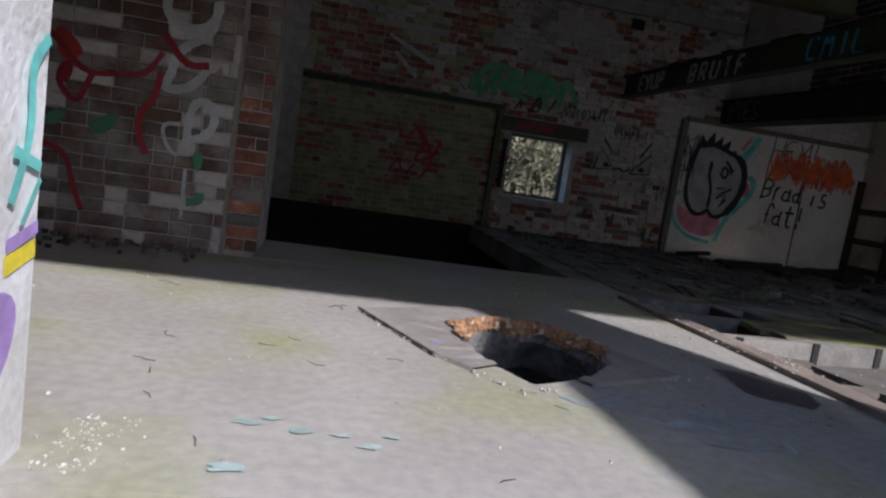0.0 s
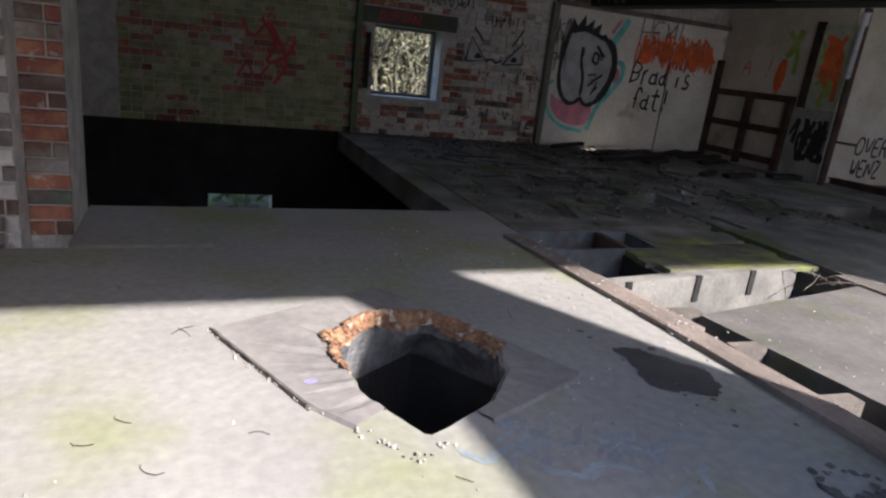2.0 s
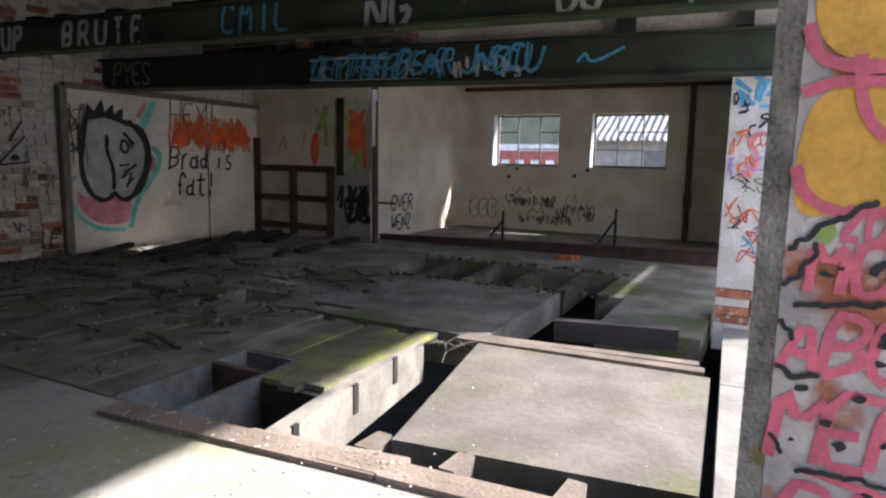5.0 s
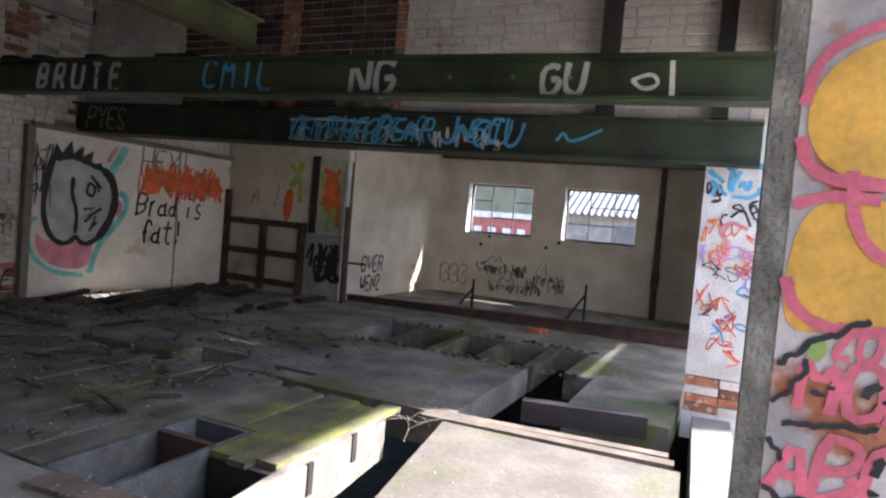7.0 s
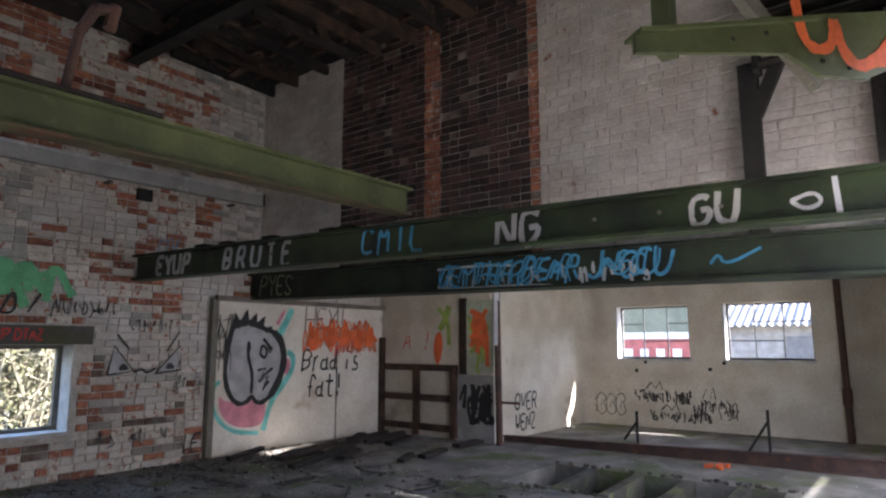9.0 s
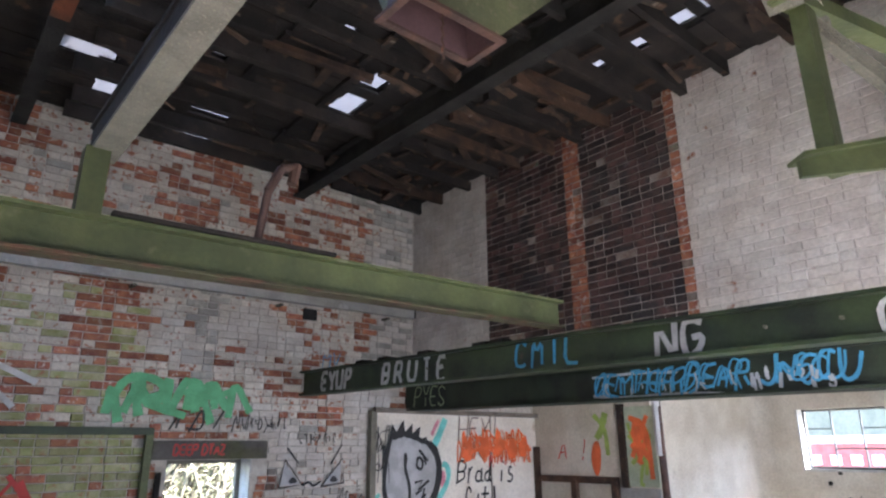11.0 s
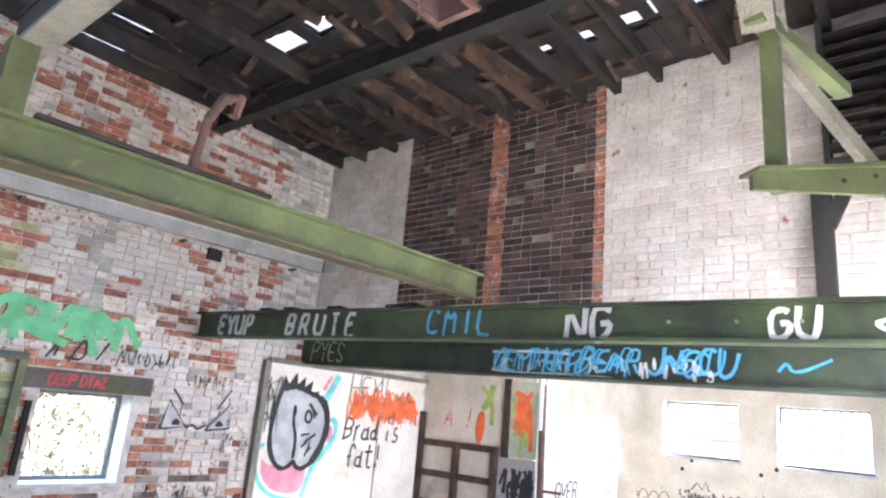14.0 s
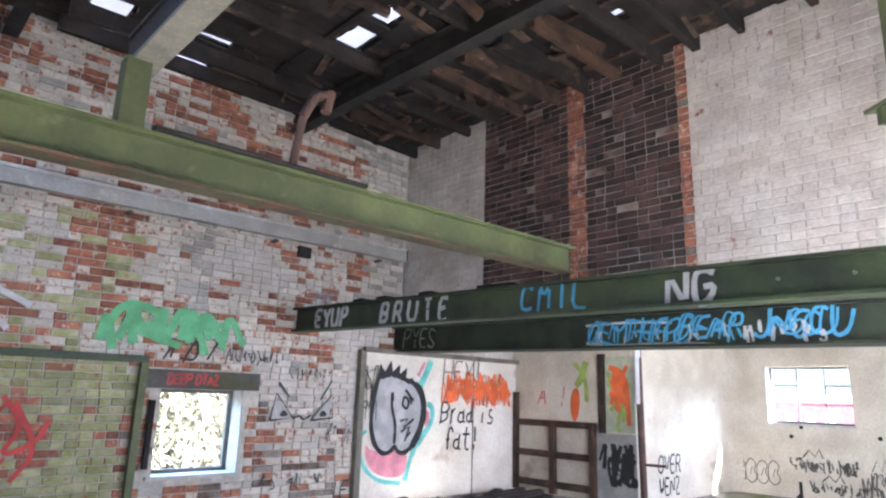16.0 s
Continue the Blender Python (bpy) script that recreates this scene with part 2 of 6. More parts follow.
def write(paint, text, u, v, high, width, lean=0.12, gap=1.35, rounds=1, wobble=0.25):
    """Handwritten letters along the surface."""
    s = high / 6
    for ch in text:
        for stroke in STROKES.get(ch, "").split("/"):
            pts = [(int(c[0]) + rng.uniform(-wobble, wobble), int(c[1]) + rng.uniform(-wobble, wobble)) for c in stroke.split()]
            if len(pts) > 1:
                paint.line([(u + p[0] * s * 0.8 + p[1] * s * lean, v + p[1] * s) for p in pts], width, rounds)
        u += s * 4 * 0.8 * gap if ch != " " else s * 2.4
    return u


def scrawl(paint, u, v, wide, high, n, width):
    """Writing that cannot be read: loops and slashes of its size."""
    for k in range(n):
        x = u + wide * (k + rng.random()) / n
        pts = [(x + rng.uniform(-0.16, 0.16) * high, v + rng.random() * high) for _ in range(rng.randint(3, 6))]
        paint.line(pts, width * rng.uniform(0.7, 1.2), 2)


def paint_of(name, colour, rough=0.6):
    return plain(name, colour, rough, bump=0.05)


P_BLACK, P_WHITE, P_SILVER = paint_of("black_paint", (0.02, 0.02, 0.022)), paint_of("white_paint", (0.70, 0.70, 0.70)), paint_of("silver_paint", (0.52, 0.52, 0.54), 0.4)
P_RED, P_ORANGE, P_YELLOW = paint_of("red_paint", (0.62, 0.06, 0.05)), paint_of("orange_paint", (0.85, 0.17, 0.05)), paint_of("amber_paint", (0.90, 0.47, 0.07))
P_PINK, P_ROSE, P_CYAN = paint_of("coral_paint", (0.84, 0.17, 0.23)), paint_of("rose_paint", (0.78, 0.30, 0.38)), paint_of("cyan_paint", (0.20, 0.66, 0.62))
P_GREEN, P_LIME, P_BLUE = paint_of("green_paint", (0.16, 0.55, 0.26)), paint_of("lime_paint", (0.38, 0.52, 0.12)), paint_of("blue_paint", (0.09, 0.40, 0.68))
P_PURPLE, P_DARKRED = paint_of("purple_paint", (0.42, 0.28, 0.62)), paint_of("dark_red_paint", (0.36, 0.03, 0.04))

# ---- ground, lower level, floors ----
before_floors = set(bpy.data.objects)
structure(Shape().box(-70, 90, -90, 1.2, -0.8, -0.5).box(-70, 90, 12.0, 90, -0.8, -0.5).box(-70, 90, 8.64, 12.0, -1.9, -1.6).box(11.2, 90, 1.2, 8.64, -0.8, -0.5).box(-70, -3.0, 1.0, 8.64, -0.8, -0.5).ob("ground", GROUND), "bare earth yard with leaf litter outside", "ground")
# black colour stands in for the darkness of the lower level
structure(Shape().box(-2.6, 10.5, 1.0, WALL_A, -2.2, -2.1).ob("floor_lower", BLACK), "floor of the lower level under the slab, black for its shade", "floor")

# the concrete floor by the opening: strips round a ragged hole
HC, HN = Vector((1.22, 2.19)), 72


RIM = ((-107, 0.41), (-63, 0.29), (-14, 0.29), (20, 0.35), (47, 0.38), (66, 0.425), (93, 0.44), (108, 0.41), (139, 0.37), (165, 0.28), (207, 0.28), (253, 0.41))
HU, HV = Vector((0.84, 0.54)), Vector((-0.54, 0.84))      # sides of the shaft under the hole
SHAFT = [Vector((1.10, 1.80)), Vector((1.10, 1.80)) + HU * 0.74, Vector((1.10, 1.80)) + HU * 0.74 + HV * 0.63, Vector((1.10, 1.80)) + HV * 0.63]


def hole_edge(k, grow=1.0):
    deg = (360 * k / HN + 107) % 360 - 107
    for (a0, r0), (a1, r1) in zip(RIM, RIM[1:]):
        if a0 <= deg <= a1:
            f = (deg - a0) / (a1 - a0)
            p, q = (Vector((math.cos(math.radians(a)), math.sin(math.radians(a)))) * r for a, r in ((a0, r0), (a1, r1)))
            d = p.lerp(q, f)
    rag = 1.0 if -10 < deg < 200 else 0.25
    return HC + d * (grow + rag * (0.06 * noise.noise((d.x * 14, d.y * 14, 3.3)) + 0.05 * noise.noise((d.x * 40, d.y * 40, 1.0))))


def shaft_edge(k):
    """Where the ray from the hole's middle meets the shaft."""
    a = 2 * math.pi * k / HN
    d, best = Vector((math.cos(a), math.sin(a))), 9.0
    for p, q in zip(SHAFT, SHAFT[1:] + SHAFT[:1]):
        e = q - p
        den = d.x * e.y - d.y * e.x
        if abs(den) > 1e-6:
            t = ((p.x - HC.x) * e.y - (p.y - HC.y) * e.x) / den
            w = ((p.x - HC.x) * d.y - (p.y - HC.y) * d.x) / den
            if t > 0 and -0.001 <= w <= 1.001:
                best = min(best, t)
    return HC + d * best


def square_edge(k, half=0.62):
    a = 2 * math.pi * k / HN
    c, s_ = math.cos(a), math.sin(a)
    return HC + Vector((c, s_)) * half / max(abs(c), abs(s_))


fl = Shape()
x0, x1, y0, y1 = HC.x - 0.62, HC.x + 0.62, HC.y - 0.62, HC.y + 0.62
for bx in ((-2.6, x0, 1.0, 3.56), (-0.05, x0, 3.6, 4.35), (x0, x1, 1.0, y0), (x0, x1, y1, 4.35), (x1, 2.44, 1.0, 4.35)):
    fl.box(*bx, -0.22, 0)
ring = [(*square_edge(k), 0) for k in range(HN)] + [(*hole_edge(k), 0) for k in range(HN)] + [(*hole_edge(k, 0.97), -0.06) for k in range(HN)] + [(*shaft_edge(k), -0.22) for k in range(HN)]
fl.add(ring[:2 * HN], [(k, (k + 1) % HN, HN + (k + 1) % HN, HN + k) for k in range(HN)])
hole_wall = Shape().add(ring[HN:], [(r * HN + k, r * HN + (k + 1) % HN, (r + 1) * HN + (k + 1) % HN, (r + 1) * HN + k) for r in range(2) for k in range(HN)])
floor = structure(fl.ob("floor", CONCRETE), "worn pale concrete floor with moss stains", "floor")

part("hole_side", hole_wall, material("broken_concrete", (0.20, 0.195, 0.19), (0.09, 0.088, 0.085), 9, 40, 0.95, 0, 0.9, jitter=0.0), floor, "rough broken edge of the slab")

# raised screed patch round the hole, its crack and its crumbled rim
PA, PF, PR, PN, PC = Vector((0.54, 2.58)), Vector((1.26, 2.95)), Vector((1.78, 2.03)), Vector((1.04, 1.70)), Vector((0.79, 2.01))


def patch_edge(k):
    """Where the ray from the hole's middle leaves the patch."""
    a = 2 * math.pi * k / HN
    d = Vector((math.cos(a), math.sin(a)))
    best = 9.0
    for p, q in ((PA, PF), (PF, PR), (PR, PN), (PN, PC), (PC, PA)):
        e = q - p
        den = d.x * e.y - d.y * e.x
        if abs(den) > 1e-6:
            t = ((p.x - HC.x) * e.y - (p.y - HC.y) * e.x) / den
            w = ((p.x - HC.x) * d.y - (p.y - HC.y) * d.x) / den
            if t > 0 and -0.01 <= w <= 1.01:
                best = min(best, t)
    return HC + d * best


sc_ = Shape()
top = 0.014
pts = [(*patch_edge(k), 0.0) for k in range(HN)] + [(*(HC + (patch_edge(k) - HC) * 0.985), top) for k in range(HN)] + [(*(HC + (hole_edge(k) - HC) * 1.05), top + 0.004 * math.sin(k * 2.3)) for k in range(HN)] + [(*hole_edge(k), -0.01) for k in range(HN)]
for r in range(3):
    for k in range(HN):
        a = 2 * math.pi * k / HN
        if math.cos(a - math.radians(-108)) < 0.86:
            sc_.add([pts[r * HN + k], pts[r * HN + (k + 1) % HN], pts[(r + 1) * HN + (k + 1) % HN], pts[(r + 1) * HN + k]], [(0, 1, 2, 3)])
hatch = tagged(sc_.ob("screed_patch", SCREED), "raised grey screed patch round the broken hole", "floor patch")
part("crack", Shape().bar((PA.x - 0.002, PA.y, 0.008), (PC.x - 0.002, PC.y, 0.008), 0.007, 0.017), RUBBLE, hatch, "dark crumbled edge")


def chunk(sh, c, r):
    """A broken lump."""
    vs = [Vector(p).normalized() for p in ((1, 1, 1), (1, -1, -1), (-1, 1, -1), (-1, -1, 1), (1, 1, -1), (-1, -1, -1), (1, -1, 1), (-1, 1, 1))]
    vs = [Vector(c) + v * r * rng.uniform(0.6, 1.2) for v in vs]
    sh.add(vs, [(0, 4, 2, 7), (3, 6, 0, 7), (3, 5, 1, 6), (2, 4, 1, 5), (6, 1, 4, 0), (5, 3, 7, 2)])


rim = Shape()
RN, R0, R1 = 150, math.radians(8), math.radians(178)
band = []
for k in range(RN + 1):
    a = R0 + (R1 - R0) * k / RN
    kk = HN * a / (2 * math.pi)
    d = hole_edge(kk) - HC
    jag = 0.5 + 0.9 * noise.noise((a * 5.0, 2.0, 0.5)) + 0.5 * noise.noise((a * 17.0, 5.0, 0.5))
    fade = min(1.0, 5.0 * min(k, RN - k) / RN)
    rows = ((1.075 + 0.05 * noise.noise((a * 13, 1, 1)), 0.0245), (1.025 + 0.03 * noise.noise((a * 15, 3, 1)), 0.028), (0.985 + 0.03 * noise.noise((a * 19, 4, 1)), 0.008), (0.965 + 0.03 * noise.noise((a * 16, 7, 1)), -0.012), (0.955, -0.012 - 0.032 * max(0.0, jag) * fade), (0.99, -0.016 - 0.032 * max(0.0, jag) * fade))
    band += [(HC.x + d.x * f, HC.y + d.y * f, z) for f, z in rows]
rim.add(band, [(6 * k + r, 6 * k + r + 1, 6 * k + r + 7, 6 * k + r + 6) for k in range(RN) for r in range(5)])
for _ in range(600):
    k = rng.uniform(HN * R0 / (2 * math.pi), HN * R1 / (2 * math.pi))
    f = rng.uniform(0.955, 1.07)
    p = HC + (hole_edge(k) - HC) * f
    chunk(rim, (p.x, p.y, 0.025 if f > 1.01 else 0.02 - (1.01 - f) * 0.7 + rng.uniform(-0.01, 0.005)), rng.uniform(0.004, 0.011))
tagged(rim.ob("broken_rim", ORANGE_RUBBLE), "crumbling orange hardcore round the hole", "rubble", kind="stuff")
# shaft walls are black: the shade down the hole is in the colour
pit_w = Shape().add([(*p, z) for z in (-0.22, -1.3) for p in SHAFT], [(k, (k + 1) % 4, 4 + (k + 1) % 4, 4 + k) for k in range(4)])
structure(pit_w.ob("hole_shaft", BLACK), "rough concrete shaft under the hole, black for its shade", "shaft")

# far floors, slab over the pit, timbers
structure(Shape().box(2.2, 2.45, 4.1, WALL_A, -0.22, -0.004).box(2.45, 4.24, 3.88, 6.2, -0.22, -0.036).box(2.45, 6.0, 6.2, WALL_A, -0.22, 0).box(4.32, 6.0, 4.0, 4.62, -0.22, 0).box(4.64, 6.0, 4.62, 5.15, -0.22, 0).box(4.32, 6.0, 5.15, 6.2, -0.22, 0).box(6.0, 7.15, 4.75, 6.3, -0.22, 0).box(6.0, 8.3, 6.3, WALL_A, -0.22, 0).ob("floor_far", DARKFLOOR), "dirty dark floor with moss and rubble", "floor")
structure(Shape().box(4.3, 6.0, 2.75, 4.0, -0.22, 0).box(5.0, 6.05, 1.5, 2.2, -0.22, 0).box(7.15, FAR_X, 1.5, 6.3, -0.22, 0).box(6.05, 7.15, 1.5, 2.45, -0.22, 0).ob("floor_right", DARKFLOOR), "dirty dark floor with green moss", "floor")
slab = structure(Shape().add([(x, y, z) for z in (-0.12, 0.0) for x, y in ((2.86, 1.31), (4.22, 1.38), (4.17, 2.73), (2.72, 2.47))], CUBE_F).ob("floor_slab", SLAB), "grey concrete slab over the pit", "floor")
JOIST = material("mossy_joist", (0.085, 0.08, 0.062), (0.05, 0.046, 0.04), 4, 50, 0.9, 0, 0.5, (0.15, 0.165, 0.06), 3, 0.5, third_soft=0.12)
for k in range(4):
    tagged(Shape().bar((6.03, 2.78 + 0.48 * k, -0.11), (7.17, 2.80 + 0.5 * k, -0.1), 0.10, 0.2).ob("floor_joist", JOIST), "mossy bare timber joist over the open pit", "joist", "joists of the open floor")
lin = structure(Shape().box(2.44, 2.47, 3.45, 3.87, -0.24, -0.006).box(2.47, 3.31, 3.45, 3.48, -0.24, 0.004).box(2.47, 3.31, 3.84, 3.87, -0.24, 0.006).box(3.31, 3.34, 3.45, 3.87, -0.24, -0.002).box(2.47, 3.31, 3.48, 3.84, -0.24, -0.22).ob("pit_lining", material("pit_lining", (0.15, 0.165, 0.175), (0.09, 0.095, 0.10), 7, 50, 0.7, 0.1, 0.4, (0.12, 0.09, 0.07), 9, 0.6, jitter=0.0)), "blue grey steel lining of the floor pit", "pit lining")
part("divider", Shape().box(3.05, 3.09, 3.48, 3.84, -0.22, 0.002), RUST, lin, "rusty cross bar")
# shallow bottom, coloured black for the shade of a deeper pit
structure(Shape().box(2.45, 3.05, 2.98, 3.44, -0.5, -0.45).box(3.0, 3.05, 2.98, 3.44, -0.45, -0.03).ob("pit_floor", BLACK), "bottom of the open pit, black for its shade", "pit")
wb = thing("edge_beam", (2.5, 3.0, -0.2), "whitewashed beam with dark iron straps along the pit", "beam")
wbeam = part("beam", Shape().bar((2.5, 2.93, -0.14), (4.08, 3.12, -0.14), 0.09, 0.28), material("old_whitewash", (0.24, 0.225, 0.20), (0.15, 0.14, 0.125), 4, 40, 0.9, 0, 0.2), wb)
for f in (0.08, 0.42, 0.72):
    p = Vector((2.5, 2.93, 0)).lerp(Vector((4.08, 3.12, 0)), f)
    part("strap", Shape().box(p.x - 0.02, p.x + 0.02, p.y - 0.056, p.y - 0.04, -0.15, 0.006), BLACK, wbeam, "dark iron strap")
MOSSY = material("mossy_plank", (0.15, 0.14, 0.105), (0.09, 0.082, 0.068), 3, 50, 0.9, 0, 0.5, (0.22, 0.24, 0.07), 2.6, 0.45, third_soft=0.15)
GREYPLANK = material("dirty_plank", (0.24, 0.225, 0.20), (0.12, 0.112, 0.10), 3, 45, 0.92, 0, 0.6, (0.115, 0.128, 0.055), 2.0, 0.5, jitter=0.12, third_soft=0.15)
y = 3.07
while y < 6.2:
    w = rng.uniform(0.115, 0.145)
    xa = 2.98 + rng.uniform(-0.03, 0.07) if y < 3.38 else (3.35 if y < 3.84 else 2.46)
    ends = [xa, 4.2 + rng.uniform(-0.08, 0.1)] if y < 3.84 or rng.random() < 0.5 else [xa, rng.uniform(2.9, 3.8), 4.2 + rng.uniform(-0.14, 0.06)]
    for a, b in zip(ends, ends[1:]):
        dz = rng.uniform(-0.003, 0.003)
        mb = Shape().bar((a + 0.004, y + w / 2, -0.015 + dz), (b - 0.004, y + w / 2 + rng.uniform(-0.006, 0.006), -0.015 + dz + rng.uniform(-0.006, 0.006)), w - 0.005, 0.03)
        tagged(mb.ob("floor_plank", MOSSY if y < 3.7 else GREYPLANK), "mossy broken floor plank over the pit" if y < 3.7 else "dark dirty floor plank with patches of moss", "plank", "mossy planks" if y < 3.7 else "floor planks")
    y += w


def plank(a, b, w, h, mat=OLDWOOD, label="worn brown plank along the pit edge", group="edge planks"):
    return tagged(Shape().bar(a, b, w, h).ob("floor_plank", mat), label, "plank", group)


BOARD = material("foot_worn_board", (0.27, 0.215, 0.18), (0.18, 0.145, 0.12), 3, 60, 0.85, 0, 0.4)
plank((2.35, 3.72, 0.004), (2.46, 2.35, 0.004), 0.13, 0.04, BOARD)
plank((2.46, 2.34, 0.006), (2.53, 1.2, 0.006), 0.13, 0.04, BOARD)
plank((2.47, 3.0, 0.001), (2.56, 2.3, 0.001), 0.05, 0.035, BOARD)
plank((2.41, 2.6, 0.012), (2.47, 1.6, 0.010), 0.035, 0.03, BOARD, "splintered strip of timber by the pit")
for y in (1.35, 1.72, 2.16, 2.54):
    tagged(Shape().bar((2.6, y, -0.05), (2.76, y - 0.012, -0.05), 0.07, 0.1).ob("stub_joist", OLDWOOD), "short pale joist end across the slot", "joist", "stub joists")
plank((4.24, 2.90, -0.02), (4.33, 1.42, -0.02), 0.09, 0.05, OLDWOOD, "long pale timber by the slab")
plank((4.33, 2.86, -0.024), (4.46, 1.46, -0.024), 0.08, 0.05, OLDWOOD, "long pale timber by the slab")
tg = thing("steel_channel", (4.65, 2.0, 0), "dark steel channel lying by the pit", "steel channel")
part("web", Shape().bar((4.62, 2.38, 0.03), (4.80, 1.62, 0.03), 0.02, 0.13), plain("dark_metal", (0.035, 0.031, 0.037), 0.6, 0.2), tg)
part("flange", Shape().bar((4.66, 2.39, 0.09), (4.84, 1.63, 0.09), 0.1, 0.018), bpy.data.materials["dark_metal"], tg)
part("flange", Shape().bar((4.66, 2.39, -0.03), (4.84, 1.63, -0.03), 0.1, 0.018), bpy.data.materials["dark_metal"], tg)
for k in range(2):
    tagged(Shape().bar((2.8 + 1.31 * k, 1.14 + 0.065 * k, -0.144), (4.1 + 1.31 * k, 1.205 + 0.065 * k, -0.144), 0.24, 0.312).ob("sill_block", material("sill_paint", (0.21, 0.205, 0.19), (0.15, 0.145, 0.135), 5, 40, 0.85, 0, 0.3) if "sill_paint" not in bpy.data.materials else bpy.data.materials["sill_paint"]), "white painted concrete sill block", "sill block", "sill blocks")
# black again for the shade in the slots beside the slab
structure(Shape().box(4.3, 5.0, 1.5, 2.75, -0.5, -0.3).box(2.6, 2.75, 1.1, 1.42, -0.5, -0.2).ob("pit_floor", BLACK), "pit bottom, black for its shade", "pit")

for o in list(bpy.data.objects):
    if o not in before_floors and o.parent is None and o.name not in ("ground", "floor_lower"):
        o.location.y += 0.19      # the floor pieces are laid out from the lip of the slab

# ---- walls ----
WIN_A = (2.58, 3.45, 0.47, 1.31)
wall_north = cut_wall("wall_north", "y", WALL_A + 0.02, 0.28, -2.6, 8.3, -2.2, 4.9, [WIN_A, (0.7, 1.44, -1.14, -0.82)], MORTAR, "peeling whitewashed brick wall")
# black facing below floor level, painting the shade of the void
cut_wall("wall_lower", "y", WALL_A + 0.018, -0.03, -2.3, 8.2, -2.1, 0.0, [(0.7, 1.44, -1.14, -0.82), (2.2, 8.2, -0.24, 0.0)], BLACK, "wall of the lower level, black for its shade")
wall_gable = cut_wall("wall_gable", "x", GABLE + 0.02, 0.23, FRONT_IN, WALL_A, 2.08, 4.9, [], MORTAR, "upper gable wall of whitewashed and charred brick")
wall_gate = cut_wall("wall_gate", "x", GATE_X, 0.25, 6.3, WALL_A, -0.22, 2.4, [], PLASTER, "cream painted wall")
cut_wall("wall_return", "y", 6.3, 0.2, GATE_X + 0.25, FAR_X - 0.18, -0.22, 2.4, [], PLASTER, "cream plastered wall")
co = Shape()
arc = [(FAR_X - 0.22 + 0.22 * math.sin(a * math.pi / 16), 6.08 + 0.22 * math.cos(a * math.pi / 16)) for a in range(9)]
co.add([(x, y, z) for z in (-0.2, 2.4) for x, y in arc], [(k + 1, k, 9 + k, 10 + k) for k in range(8)])
structure(co.ob("wall_corner", PLASTER), "rounded plaster corner", "wall")
# unseen block added to cast the floor's shade, white to bounce sky light
wing = Shape()
wing.add([(x, y, z) for x in (2.296, 2.55) for y, z in ((-1.3, -0.5), (0.886, -0.5), (0.886, 1.99), (-1.3, 1.62))], CUBE_F)
structure(wing.ob("wall_wing", WHITEWALL), "low unseen white wall added outside the opening to shade the floor", "wall")
wall_east = cut_wall("wall_east", "x", FAR_X, 0.3, FRONT_OUT, 6.5, -0.5, 2.6, [(4.52, 5.69, 1.08, 1.93), (2.82, 3.99, 1.08, 1.93)], PLASTER, "cream plastered wall with two steel windows")
wall_left = cut_wall("wall_left", "y", 3.77, 0.2, -2.6, -0.23, -0.2, 4.9, [], MORTAR, "graffiti covered brick wall")
wall_stub = cut_wall("wall_stub", "y", 3.97, 0.5, -2.6, -0.05, -2.2, 4.9, [], MORTAR, "dark red brick pier end")
wall_front = cut_wall("wall_front", "y", FRONT_OUT, FRONT_IN - FRONT_OUT, -2.6, GABLE + 0.25, -0.5, 4.9, [(-0.17, 2.3, -0.5, 2.12), (2.86, 5.6, -0.5, 2.4)], MORTAR, "brick front wall with open bays")
# this bay is out of view, opened for the far room's fill lamp
cut_wall("wall_front_low", "y", FRONT_OUT, FRONT_IN - FRONT_OUT, GABLE + 0.25, FAR_X, -0.5, 2.5, [(6.0, 9.0, -0.5, 1.6)], MORTAR, "low brick front wall, an unseen bay opened to let light in")
# added unseen walls that stop sky light leaking up through the pits
structure(Shape().box(10.5, 10.7, 1.0, WALL_A, -2.2, -0.22).box(-2.6, 10.7, 0.86, 1.0, -2.2, -0.5).ob("wall_basement", BLACK), "unseen black walls added to keep sky light out of the lower level", "wall")
cut_wall("wall_west", "x", -2.6, -0.3, FRONT_OUT, 8.6, -2.2, 4.9, [], DARKBRICK, "brick side wall")
low = Shape()
GAPS = [(6.42, 6.49, 2.55, 3.15), (7.0, 7.7, 5.3, 5.78)]      # unseen slots added so the sun lays a streak and a pool on the floor
gx = sorted({GABLE + 0.25, FAR_X + 0.3, *[g[0] for g in GAPS], *[g[1] for g in GAPS]})
for xa, xb in zip(gx, gx[1:]):
    ya = FRONT_IN
    for g in GAPS:
        if g[0] <= xa and xb <= g[1]:
            low.box(xa, xb, ya, g[2], 2.4, 2.5)
            ya = g[3]
    low.box(xa, xb, ya, WALL_A + 0.3, 2.4, 2.5)
structure(low.ob("ceiling_low", PLASTER), "low pale ceiling", "ceiling")

# added out of view so no sun patch falls on the far floor
structure(Shape().box(6.8, 12.0, -1.5, -1.2, -0.5, 3.7).ob("wall_yard", DARKBRICK), "plain unseen wall added to keep sun out of the third bay", "wall")
# unseen walls that cut low sky light, so the deep interior stays dark
structure(Shape().box(-12.3, 30.0, -7.3, -7.0, -0.5, 4.4).box(-12.3, -12.0, -7.0, 1.0, -0.5, 3.4).ob("wall_boundary", DARKBRICK), "plain unseen dark walls added to block the low sky", "wall")

